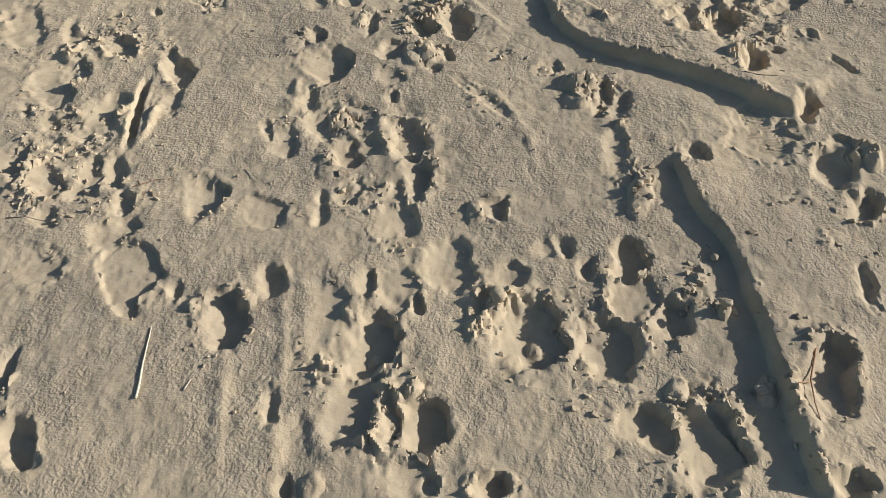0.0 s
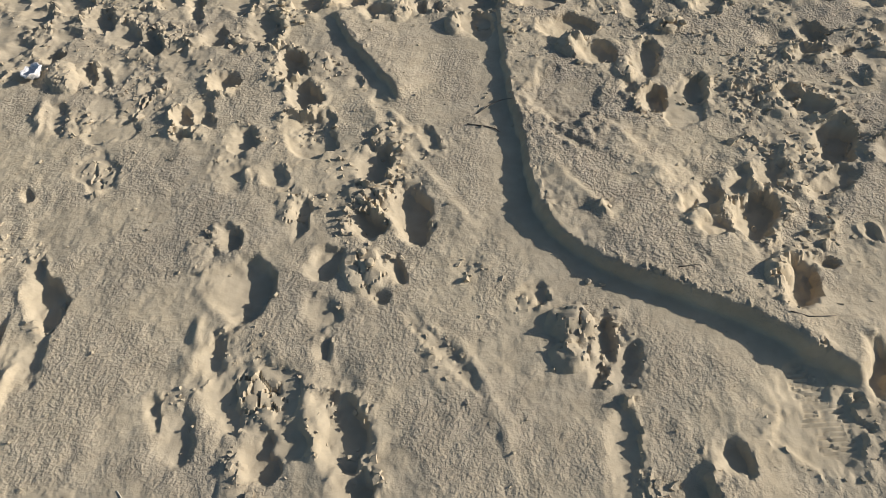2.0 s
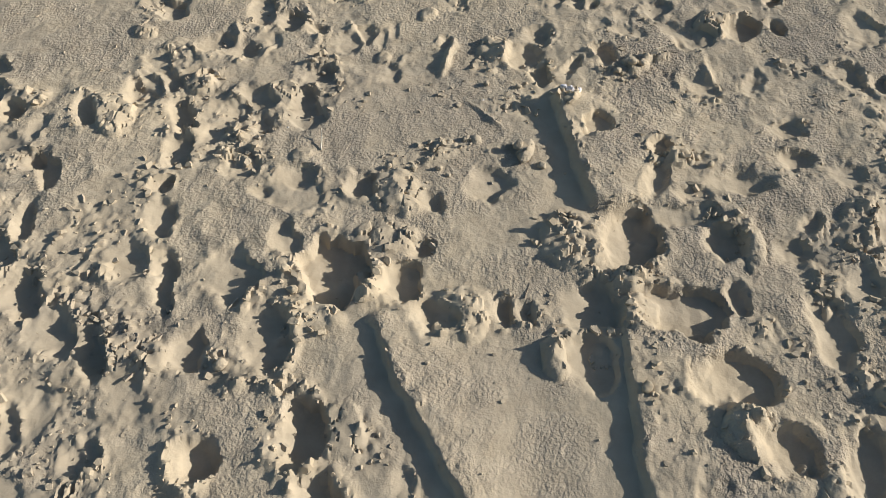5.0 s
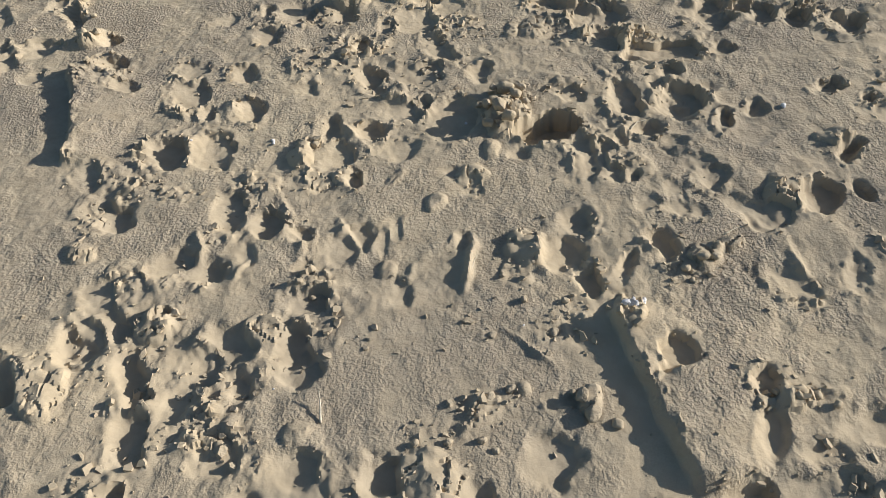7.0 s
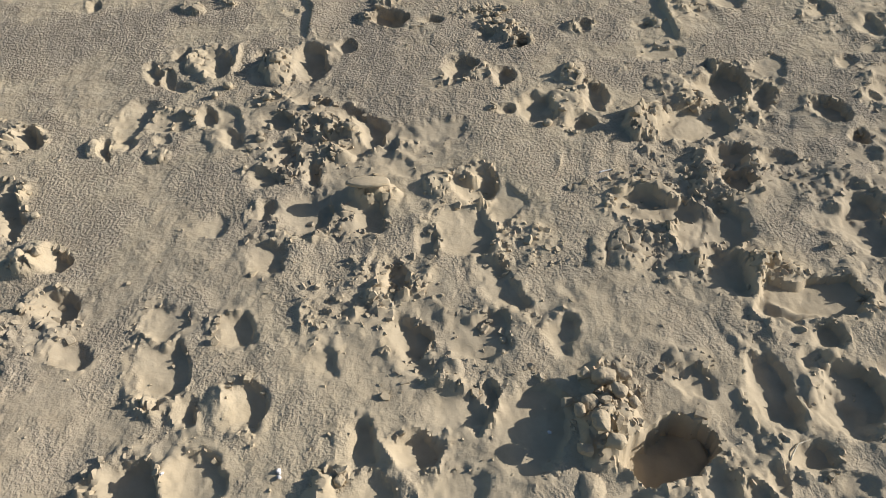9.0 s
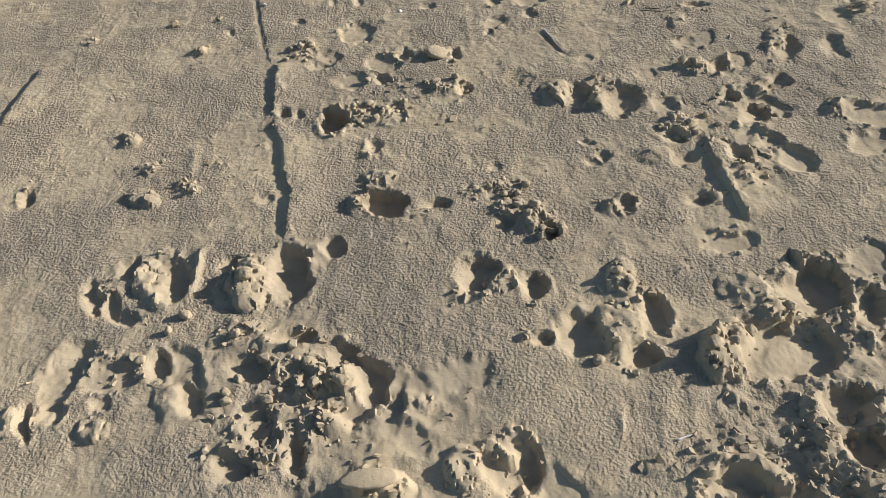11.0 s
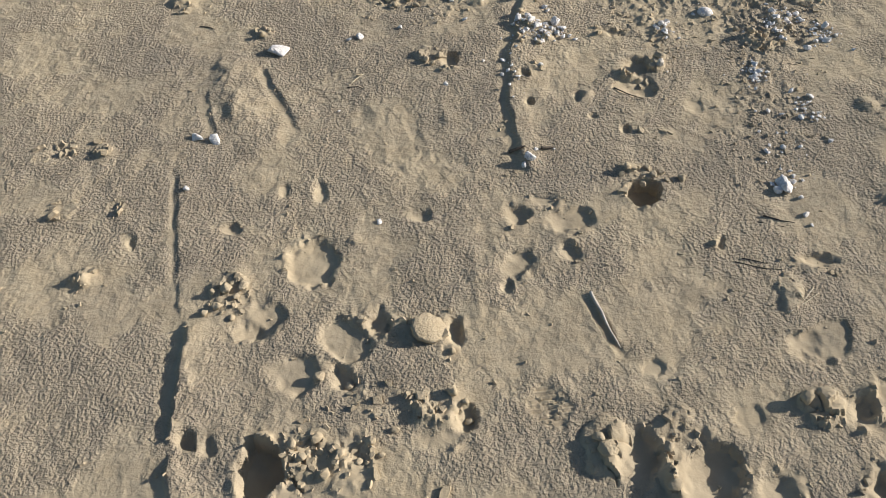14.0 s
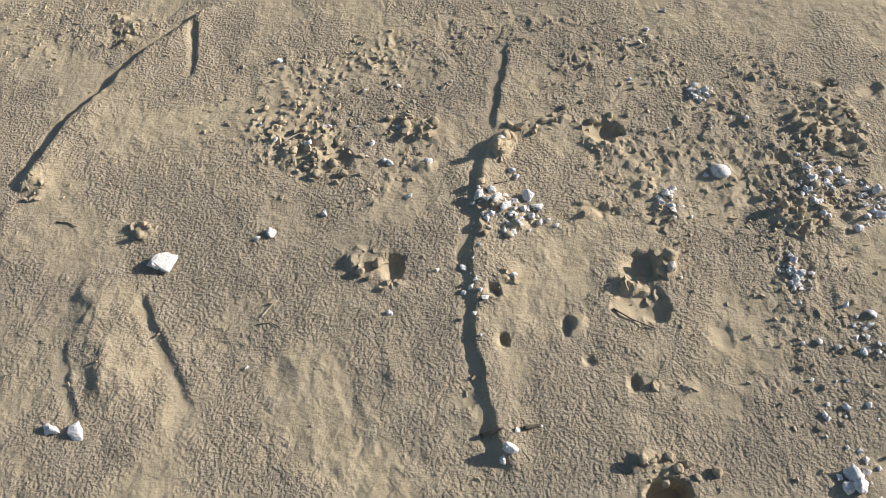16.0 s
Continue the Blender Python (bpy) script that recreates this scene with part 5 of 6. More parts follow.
churn(0.494, 9.303, 0.175, 0.114, -16, 0.015)
pit(0.429, 9.320, 0.075, 0.063, -26, 0.012)
pit(0.918, 8.892, 0.096, 0.042, -12, 0.009)
churn(0.916, 8.886, 0.150, 0.068, -12, 0.007)
mound(0.758, 8.561, 0.076, 0.056, -7, 0.008)
pit(0.732, 8.567, 0.062, 0.033, 73, 0.010)
pit(0.845, 8.399, 0.051, 0.033, 67, 0.014)
churn(0.938, 8.358, 0.158, 0.055, -11, 0.009)
pit(0.586, 8.697, 0.053, 0.048, 75, 0.014)
pit(0.576, 8.561, 0.043, 0.030, 76, 0.013)
churn(0.632, 8.735, 0.075, 0.061, -10, 0.011)
churn(0.674, 8.913, 0.181, 0.132, -12, 0.011)
churn(1.542, 8.833, 0.257, 0.165, -42, 0.007)
churn(1.425, 8.752, 0.164, 0.130, 32, 0.009)
churn(1.091, 8.847, 0.153, 0.073, 68, 0.011)
churn(1.324, 8.603, 0.122, 0.067, 59, 0.011)
churn(1.333, 9.223, 0.145, 0.112, 56, 0.011)
ridge(0.130, 0.016, ((-0.300, 8.413), (-0.349, 8.601), (-0.404, 8.830), (-0.454, 9.043)))
scarp(0.004, 0.032, 0.140, ((-0.429, 8.547), (-0.464, 8.670), (-0.490, 8.816)))
scarp(0.004, 0.028, 0.140, ((-0.163, 8.519), (-0.183, 8.581), (-0.224, 8.679), (-0.269, 8.817), (-0.293, 8.917)))
scarp(0.018, 0.040, 0.200, ((-0.670, 9.311), (-0.633, 9.400), (-0.582, 9.537), (-0.505, 9.629), (-0.407, 9.748), (-0.303, 9.875), (-0.172, 9.975), (-0.095, 10.048)))
scarp(0.008, 0.030, 0.120, ((-0.181, 9.679), (-0.163, 9.812), (-0.149, 9.969)))
churn(-0.383, 9.989, 0.216, 0.145, -31, 0.013)
churn(-0.625, 9.333, 0.130, 0.090, -53, 0.009)
churn(-0.296, 9.090, 0.087, 0.064, -35, 0.012)
churn(0.022, 8.779, 0.065, 0.048, -25, 0.007)
pit(1.441, 8.958, 0.069, 0.049, -1, 0.011)
pit(1.698, 9.195, 0.066, 0.038, -7, 0.010)
pit(1.807, 9.131, 0.098, 0.055, -6, 0.007)
ridge(0.050, 0.004, ((0.293, 8.424), (0.301, 8.567), (0.305, 8.692)))
ridge(0.050, 0.004, ((0.117, 8.489), (0.074, 8.615), (0.024, 8.689)))
groove(0.050, 0.003, ((0.213, 8.413), (0.178, 8.563), (0.132, 8.649)))
mound(0.487, 9.160, 0.065, 0.051, -18, 0.009)
churn(0.419, 9.612, 0.077, 0.069, -61, 0.012)
pit(0.758, 8.469, 0.037, 0.029, -4, 0.008)
pit(1.081, 8.461, 0.080, 0.056, 58, 0.004)
pit(0.440, 8.435, 0.088, 0.069, -13, 0.004)

# ---- crumbling of all disturbed ground; the pressed floors stay smooth ----
def blurred(v, n):
    for axis in (0, 1):
        c = np.cumsum(np.pad(v, [(n + 1, n) if k == axis else (0, 0) for k in (0, 1)], mode="edge"), axis=axis)
        v = (np.take(c, range(2 * n + 1, c.shape[axis]), axis) - np.take(c, range(0, c.shape[axis] - 2 * n - 1), axis)) / (2 * n + 1)
    return v


torn_up = smooth(0.25, 0.75, blurred(1 - CRUST, 4)) * (1 - FLOOR) * near
patchy = torn_up * smooth(0.02, 0.3, fbm(GX, GY, 0.15, 3, 2))
H += patchy * (0.0055 * SLABS + 0.006 * BITS)
H += torn_up * 0.005 * (N_EDGE - np.abs(N_C))

# a firm, granular crust on the bank and towards the shells
firm = smooth(4.6, 6.6, GY + 0.8 * fbm(GX, GY, 0.7, 2, 4))
bank = smooth(0.45, 0.65, GX) * smooth(1.9, 2.5, GY) * smooth(5.2, 4.4, GY)
CRUST *= 0.45 + 0.55 * np.maximum(firm, 0.9 * bank)


# ---- the sheet itself ----
def sheet(name, mat):
    fade = smooth(6.0, 2.0, np.maximum(np.abs(GX - 0.25) - 2.0, np.maximum(-GY, GY - 11.3)))
    z = H * fade
    me = bpy.data.meshes.new(name)
    me.vertices.add(NX * NY)
    me.vertices.foreach_set("co", np.stack([GX, GY, z], -1).astype(np.float32).ravel())
    idx = np.arange(NX * NY, dtype=np.int32).reshape(NY, NX)
    quads = np.stack([idx[:-1, :-1], idx[:-1, 1:], idx[1:, 1:], idx[1:, :-1]], -1).reshape(-1, 4)
    n = len(quads)
    me.loops.add(4 * n)
    me.loops.foreach_set("vertex_index", quads.ravel())
    me.polygons.add(n)
    me.polygons.foreach_set("loop_start", np.arange(0, 4 * n, 4, dtype=np.int32))
    me.polygons.foreach_set("use_smooth", np.ones(n, bool))
    me.update(calc_edges=True)
    me.set_sharp_from_angle(angle=radians(32))
    at = me.attributes.new("crust", "FLOAT", "POINT")
    at.data.foreach_set("value", CRUST.astype(np.float32).ravel())
    me.materials.append(mat)
    return tagged(new(name, me), "trampled grey-yellow beach sand with footprints and broken crust", "ground", kind="structure")


sheet("ground", SAND)


def height(x, y):
    i, j = np.searchsorted(XS, x), np.searchsorted(YS, y)
    return float(H[min(j, NY - 1), min(i, NX - 1)])


# ---- loose things on the sand ----
def simple_material(name, low, high, scale, rough=0.8, relief=0.002, spec=0.3):
    m, nt, b = nodes_of(name, rough)
    b.inputs["Specular IOR Level"].default_value = spec
    tc = nt.nodes.new("ShaderNodeTexCoord").outputs["Object"]
    info = nt.nodes.new("ShaderNodeObjectInfo").outputs["Random"]
    n = noise_node(nt, tc, scale, 5, 0.65)
    col = ramp(nt, n, [(0.3, low), (0.68, high)])
    tone = ramp(nt, info, [(0.0, (0.44, 0.44, 0.44)), (1.0, (0.56, 0.55, 0.53))])
    nt.links.new(mix(nt, 0.7, col, tone, "OVERLAY"), b.inputs["Base Color"])
    nt.links.new(bump(nt, n, 0.7, relief), b.inputs["Normal"])
    return m


SHELL = simple_material("white_shell", (0.52, 0.49, 0.47), (0.84, 0.81, 0.79), 170, 0.75, 0.004)
PALE = simple_material("pale_stone", (0.42, 0.38, 0.32), (0.66, 0.61, 0.54), 45, 0.8, 0.003)
STRAW = simple_material("dry_straw", (0.42, 0.36, 0.25), (0.66, 0.60, 0.48), 90, 0.75, 0.001)
BARK = simple_material("dark_bark", (0.05, 0.042, 0.035), (0.14, 0.115, 0.09), 70, 0.85, 0.002)
RUST = simple_material("rusty_root", (0.22, 0.11, 0.06), (0.40, 0.22, 0.13), 80, 0.85, 0.001)


def linked(name, bm, mat, flat=False):
    me = bpy.data.meshes.new(name)
    bm.normal_update()
    bm.to_mesh(me)
    bm.free()
    if not flat:
        me.polygons.foreach_set("use_smooth", [True] * len(me.polygons))
    me.materials.append(mat)
    return new(name, me)


def seat(ob, x, y, sink, rx=0, ry=0, rz=0):
    ob.matrix_world = pose(x, y, height(x, y) - sink, rx, ry, rz)
    return ob


def lump(bm, size, flatness, rough, seed, points=16):
    """A broken clod: the hull of uneven points, with worn edges."""
    r = random.Random(seed)
    vs = []
    for k in range(points):
        z = 1 - 2 * (k + 0.5) / points
        a = k * 2.39996 + r.random()
        q = math.sqrt(1 - z * z)
        d = size * (1 - rough * r.random())
        vs.append(bm.verts.new((d * q * math.cos(a), d * q * math.sin(a) * (0.75 + 0.2 * r.random()), d * z * flatness)))
    out = bmesh.ops.convex_hull(bm, input=vs)
    bmesh.ops.delete(bm, geom=[v for v in vs if not v.link_faces], context="VERTS")


def clod(x, y, size, ang=0, flat=0.7, tilt=0, lift=0.0):
    bm = bmesh.new()
    lump(bm, 0.5 * size, flat, 0.35, int(x * 997 + y * 313), 18)
    bmesh.ops.bevel(bm, geom=list(bm.edges), offset=0.06 * size, segments=1, affect="EDGES", clamp_overlap=True)
    bmesh.ops.triangulate(bm, faces=list(bm.faces))
    bmesh.ops.subdivide_edges(bm, edges=list(bm.edges), cuts=1, use_grid_fill=True)
    for v in bm.verts:
        v.co += v.co.normalized() * 0.06 * size * noise.noise(v.co / (0.25 * size) + Vector((x * 9, y * 9, 0)))
    ob = linked("sand_clod", bm, SAND_CLOD)
    tagged(ob, "broken clod of crusted yellow-grey sand lying loose", "sand clod", "clods on the sand")
    return seat(ob, x, y, -0.25 * size * flat - lift, tilt, 0.6 * tilt, ang)


def crust_slab(x, y, l, w, thick, ang, tilt_x=0, tilt_y=0, lift=0.0):
    """A plate of dried crust with a ragged edge."""
    bm = bmesh.new()
    r = random.Random(int(x * 991 + y * 97))
    n = 22
    ring = [0.86 + 0.22 * r.random() for _ in range(n)]
    rows = []
    for z, k in ((-0.5, 0.90), (-0.2, 1.0), (0.3, 0.98), (0.5, 0.88)):
        rows.append([bm.verts.new((0.5 * l * k * ring[i] * math.cos(2 * math.pi * i / n), 0.5 * w * k * ring[i] * math.sin(2 * math.pi * i / n), thick * z)) for i in range(n)])
    for a, b in zip(rows[:-1], rows[1:]):
        for i in range(n):
            bm.faces.new((a[i], a[(i + 1) % n], b[(i + 1) % n], b[i]))
    bm.faces.new(rows[0][::-1])
    bm.faces.new(rows[-1])
    ob = linked("crust_slab", bm, SAND_CLOD)
    tagged(ob, "loose plate of dried pale sand crust", "sand slab", "clods on the sand")
    return seat(ob, x, y, -lift, tilt_x, tilt_y, ang)


def shell(x, y, size, ang=0, tilt=0, deep=0.42):
    """A ribbed cockle valve lying hollow side down."""
    bm = bmesh.new()
    rings, spokes = 9, 34
    grid = []
    for j in range(rings + 1):
        f = j / rings
        row = []
        for i in range(spokes):
            a = 2 * math.pi * i / spokes
            rr = 0.5 * size * math.sin(f * math.pi / 2) * (1 + 0.06 * math.sin(a) + 0.025 * math.cos(17 * a) * f)
            z = 0.5 * size * deep * 2 * math.cos(f * math.pi / 2) * (1 + 0.04 * math.cos(17 * a))
            row.append((rr * math.cos(a) * 1.12, rr * math.sin(a) - 0.12 * size * (1 - f), z))
        grid.append(row)
    top = bm.verts.new((0, -0.12 * size, size * deep))
    vr = [[bm.verts.new(c) for c in row] for row in grid[1:]]
    for i in range(spokes):
        bm.faces.new((top, vr[0][i], vr[0][(i + 1) % spokes]))
    for a, b in zip(vr[:-1], vr[1:]):
        for i in range(spokes):
            bm.faces.new((a[i], b[i], b[(i + 1) % spokes], a[(i + 1) % spokes]))
    inner = [bm.verts.new(Vector(c) * 0.90) for c in grid[-1]]
    for i in range(spokes):
        bm.faces.new((vr[-1][i], inner[i], inner[(i + 1) % spokes], vr[-1][(i + 1) % spokes]))
    ob = linked("shell", bm, SHELL)
    tagged(ob, "white ribbed cockle shell lying hollow side down", "shell", "shells on the sand")
    knob = bmesh.new()
    bmesh.ops.create_icosphere(knob, subdivisions=2, radius=0.13 * size, matrix=Matrix.Translation((0, -0.42 * size, 0.18 * size)) @ Matrix.Diagonal((1.2, 0.8, 0.8, 1)))
    linked("umbo", knob, SHELL).parent = ob
    return seat(ob, x, y, 0.002, tilt, 0.7 * tilt, ang)


def pebble(x, y, size, ang=0, flat=0.6, pale=True):
    """A chipped, pitted piece, half sunk."""
    bm = bmesh.new()
    r = random.Random(int(x * 733 + y * 419))
    lump(bm, 0.56 * size, flat, 0.5, int(x * 733 + y * 419), 12)
    bmesh.ops.bevel(bm, geom=list(bm.edges), offset=0.05 * size, segments=1, affect="EDGES", clamp_overlap=True)
    bmesh.ops.triangulate(bm, faces=list(bm.faces))
    bmesh.ops.subdivide_edges(bm, edges=list(bm.edges), cuts=2, use_grid_fill=True)
    off = Vector((x * 13.1, y * 7.7, 0))
    for v in bm.verts:
        v.co *= 1 + 0.30 * noise.noise(v.co * (3.2 / size) + off) - 0.30 * abs(noise.noise(v.co * (7 / size) + off)) + 0.12 * noise.noise(v.co * (15 / size) + off)
    ob = linked("pebble", bm, SHELL if pale else PALE)
    tagged(ob, "small chipped bleached shell piece on the sand" if pale else "pale grey weathered stone on the sand", "shell piece" if pale else "pebble", "bleached pieces on the sand")
    return seat(ob, x, y, -0.22 * size * flat, r.uniform(-25, 25), r.uniform(-25, 25), ang + r.uniform(0, 360))


def scrap(x, y, size, ang=0):
    """A crumpled white fragment, cupped, with a torn rim."""
    bm = bmesh.new()
    n, m = 20, 7
    rows = []
    for j in range(m + 1):
        f = j / m
        row = []
        for i in range(n):
            a = 2 * math.pi * i / n
            rr = 0.5 * size * f * (1 + 0.25 * noise.noise(Vector((2 * math.cos(a), 2 * math.sin(a), x))))
            z = size * (0.12 + 0.30 * f * f + 0.14 * noise.noise(Vector((3 * f * math.cos(a), 3 * f * math.sin(a), y + 4))))
            row.append(bm.verts.new((rr * math.cos(a), 0.8 * rr * math.sin(a), z)))
        rows.append(row)
    for a, b in zip(rows[:-1], rows[1:]):
        for i in range(n):
            bm.faces.new((a[i], b[i], b[(i + 1) % n], a[(i + 1) % n]))
    bmesh.ops.remove_doubles(bm, verts=list(bm.verts), dist=1e-5)
    bmesh.ops.recalc_face_normals(bm, faces=list(bm.faces))
    bmesh.ops.solidify(bm, geom=list(bm.faces), thickness=0.004)
    ob = linked("white_fragment", bm, SHELL)
    tagged(ob, "crumpled white shell fragment half sunk in sand", "shell fragment")
    return seat(ob, x, y, 0.006, 10, -8, ang)


def stick(points, thick, mat, label, name="stick", lift=0.0, rise=0.0, category="stick"):
    """A tapered, slightly bent stick through places on the ground."""
    pts = [Vector((px, py, height(px, py) + lift + 0.4 * thick + rise * k / (len(points) - 1))) for k, (px, py) in enumerate(points)]
    zs = [p.z for p in pts]
    for k, p in enumerate(pts):
        p.z = max(p.z, zs[0] + (zs[-1] - zs[0]) * k / (len(pts) - 1))
    fine = []
    for a, b in zip(pts[:-1], pts[1:]):
        fine += [a.lerp(b, k / 4) for k in range(4)]
    fine.append(pts[-1])
    base = fine[0].copy()
    bm = bmesh.new()
    rings = []
    for k, p in enumerate(fine):
        d = (fine[min(k + 1, len(fine) - 1)] - fine[max(k - 1, 0)]).normalized()
        s = d.cross(Vector((0, 0, 1))).normalized()
        t = s.cross(d)
        f = k / (len(fine) - 1)
        r = 0.5 * thick * (1 - 0.6 * f) * (1 + 0.2 * noise.noise(p * 60))
        w = Vector((noise.noise(p * 20), noise.noise(p * 20 + Vector((7, 0, 0))), 0)) * 0.4 * thick
        rings.append([bm.verts.new(p - base + w + r * (s * math.cos(a) + t * math.sin(a))) for a in (0, 1.05, 2.09, 3.14, 4.19, 5.24)])
    for a, b in zip(rings[:-1], rings[1:]):
        for i in range(6):
            bm.faces.new((a[i], b[i], b[(i + 1) % 6], a[(i + 1) % 6]))
    bm.faces.new(rings[0])
    bm.faces.new(rings[-1][::-1])
    bmesh.ops.recalc_face_normals(bm, faces=list(bm.faces))
    ob = linked(name, bm, mat)
    ob.location = base
    return tagged(ob, label, category, "sticks and straws")


# things in the order of the walk
stick(((-0.678, 0.920), (-0.684, 1.017), (-0.689, 1.131)), .007, STRAW, "pale bleached stick lying across a smoothed patch of sand")
stick(((-0.569, 0.938), (-0.556, 0.965)), .004, STRAW, "short dry straw on grey sand")
stick(((-0.537, 1.719), (-0.489, 1.659)), .003, STRAW, "short dry straw on grey sand")
stick(((-1.221, 1.562), (-1.159, 1.562), (-1.100, 1.551)), .003, BARK, "thin dark twig half buried in sand")
stick(((0.921, 0.950), (0.878, 0.867), (0.866, 0.809), (0.863, 0.764)), .005, RUST, "thin reddish root hanging over a furrow edge")
stick(((0.840, 0.852), (0.881, 0.867)), .004, RUST, "thin reddish root hanging over a furrow edge")
stick(((-0.869, 1.669), (-0.806, 1.694), (-0.746, 1.694)), .002, RUST, "fine reddish root fibre on sand")
stick(((-0.858, 1.693), (-0.825, 1.628), (-0.822, 1.579)), .002, RUST, "fine reddish root fibre on sand")
clod(0.192, 1.161, 0.065, 121, 0.68)
clod(0.776, 1.265, 0.039, 66, 0.61)
clod(0.747, 1.088, 0.041, 309, 0.64)
clod(0.766, 0.859, 0.042, 297, 0.52)
clod(-0.461, 1.214, 0.033, 6, 0.77)
clod(0.631, 1.539, 0.038, 240, 0.58)
clod(0.653, 1.490, 0.032, 119, 0.56)
clod(-0.232, 1.606, 0.034, 240, 0.66)
scrap(-1.182, 3.314, 0.099, 281)
stick(((1.070, 2.024), (1.109, 2.007), (1.181, 2.009)), .004, BARK, "thin dark twig on the furrow bank")
stick(((0.836, 2.186), (0.893, 2.189)), .004, BARK, "short dark twig with pale tip")
clod(0.608, 2.193, 0.025, 243, 0.62)
clod(0.009, 2.345, 0.032, 77, 0.57)
clod(0.032, 2.299, 0.038, 77, 0.76)
clod(-0.639, 3.075, 0.038, 267, 0.62)
stick(((0.376, 2.919), (0.426, 2.950), (0.465, 2.958), (0.499, 2.952)), .004, BARK, "curved dark root arching across a furrow")
stick(((0.343, 2.870), (0.392, 2.855), (0.430, 2.834), (0.443, 2.817)), .005, BARK, "dark twig lying across a furrow")
stick(((0.276, 3.605), (0.294, 3.656)), .003, BARK, "thin twig stuck in sand")
stick(((-0.456, 3.629), (-0.473, 3.583)), .004, STRAW, "short pale straw in broken sand")
clod(0.031, 3.414, 0.015, 7, 0.70)
clod(0.316, 4.099, 0.061, 32, 0.55)
clod(0.364, 4.072, 0.039, 302, 0.51)
clod(0.065, 4.066, 0.029, 15, 0.75)
clod(0.089, 4.040, 0.024, 137, 0.64)
clod(-0.009, 4.068, 0.027, 198, 0.71)
clod(-0.081, 4.074, 0.026, 218, 0.62)
clod(-0.311, 3.636, 0.039, 295, 0.63)
clod(-0.334, 3.689, 0.033, 68, 0.76)
clod(-0.464, 3.426, 0.051, 49, 0.51)
clod(0.535, 3.338, 0.043, 253, 0.57)
clod(1.106, 3.312, 0.048, 344, 0.63)
clod(1.153, 3.303, 0.037, 320, 0.76)
stick(((-0.286, 4.150), (-0.286, 4.182), (-0.289, 4.222)), .006, STRAW, "pale curved twig standing in flat sand", rise=0.02)
pebble(-0.451, 5.183, 0.018, 215, 0.55)
pebble(-0.449, 5.178, 0.020, 197, 0.57)
pebble(0.206, 4.365, 0.011, 273, 0.58)
pebble(-0.398, 4.256, 0.010, 299, 0.47)
clod(0.307, 5.308, 0.082, 172, 0.70, lift=0.012)
clod(0.262, 5.244, 0.066, 14, 0.76, lift=0.012)
clod(0.331, 5.265, 0.056, 310, 0.70, lift=0.012)
clod(0.266, 5.178, 0.070, 83, 0.71, lift=0.012)
clod(0.289, 5.135, 0.059, 167, 0.79, lift=0.012)
clod(0.232, 5.223, 0.051, 292, 0.67, lift=0.012)
clod(0.356, 5.307, 0.048, 335, 0.56, lift=0.012)
clod(0.268, 5.324, 0.044, 293, 0.58, lift=0.012)
clod(0.361, 5.237, 0.043, 63, 0.52, lift=0.012)
clod(0.225, 5.135, 0.046, 327, 0.80, lift=0.012)
clod(0.214, 5.267, 0.043, 45, 0.60, lift=0.012)
clod(0.149, 4.188, 0.034, 34, 0.62)
clod(0.096, 4.174, 0.036, 77, 0.51)
clod(0.301, 4.143, 0.051, 218, 0.73)
clod(0.286, 4.164, 0.022, 60, 0.51)
clod(0.695, 4.504, 0.045, 314, 0.73)
clod(0.647, 4.484, 0.035, 193, 0.72)
clod(0.727, 4.504, 0.036, 169, 0.67)
clod(0.703, 4.461, 0.025, 142, 0.65)
clod(0.656, 4.453, 0.023, 18, 0.59)
clod(0.127, 4.348, 0.030, 39, 0.53)
clod(0.277, 4.339, 0.035, 274, 0.51)
clod(-0.349, 4.572, 0.028, 101, 0.79)
clod(-0.315, 4.534, 0.024, 149, 0.68)
clod(-0.318, 5.141, 0.040, 79, 0.71)
clod(0.323, 4.429, 0.030, 173, 0.59)
clod(0.221, 4.446, 0.028, 70, 0.77)
clod(0.674, 4.122, 0.029, 193, 0.61)
clod(0.818, 4.088, 0.032, 266, 0.62)
clod(0.769, 4.083, 0.026, 304, 0.70)
clod(0.850, 4.058, 0.028, 52, 0.69)
stick(((0.783, 4.589), (0.827, 4.609), (0.858, 4.616)), .004, STRAW, "pale dry stem lying on churned sand")
stick(((0.812, 4.571), (0.869, 4.574)), .003, BARK, "thin dark stem on churned sand")
pebble(0.479, 4.376, 0.052, 259, 0.48)
pebble(0.512, 4.398, 0.032, 324, 0.62)
pebble(0.455, 4.369, 0.028, 121, 0.68)
pebble(1.162, 5.110, 0.030, 223, 0.69)
stick(((0.097, 4.547), (0.114, 4.595), (0.127, 4.619)), .003, STRAW, "dry straw caught in broken crust")
crust_slab(-0.210, 6.017, 0.134, 0.057, .012, 0, -12, 6, 0.006)
stick(((0.658, 5.065), (0.691, 5.099), (0.721, 5.106)), .004, STRAW, "pale curled stem beside a print")
pebble(-0.449, 5.168, 0.019, 155, 0.56)
pebble(-0.707, 5.200, 0.016, 5, 0.64)
pebble(0.164, 5.210, 0.014, 296, 0.49)
clod(0.634, 6.225, 0.055, 192, 0.68)
clod(-1.194, 5.892, 0.059, 323, 0.54)
clod(-1.149, 5.909, 0.046, 324, 0.69)
clod(-1.141, 5.710, 0.038, 238, 0.61)
clod(-1.205, 6.077, 0.036, 180, 0.68)
stick(((0.473, 6.013), (0.494, 6.019), (0.515, 6.022)), .006, SHELL, "short white stick on trampled sand")
clod(0.385, 6.709, 0.037, 142, 0.72)
clod(0.259, 6.897, 0.036, 11, 0.68)
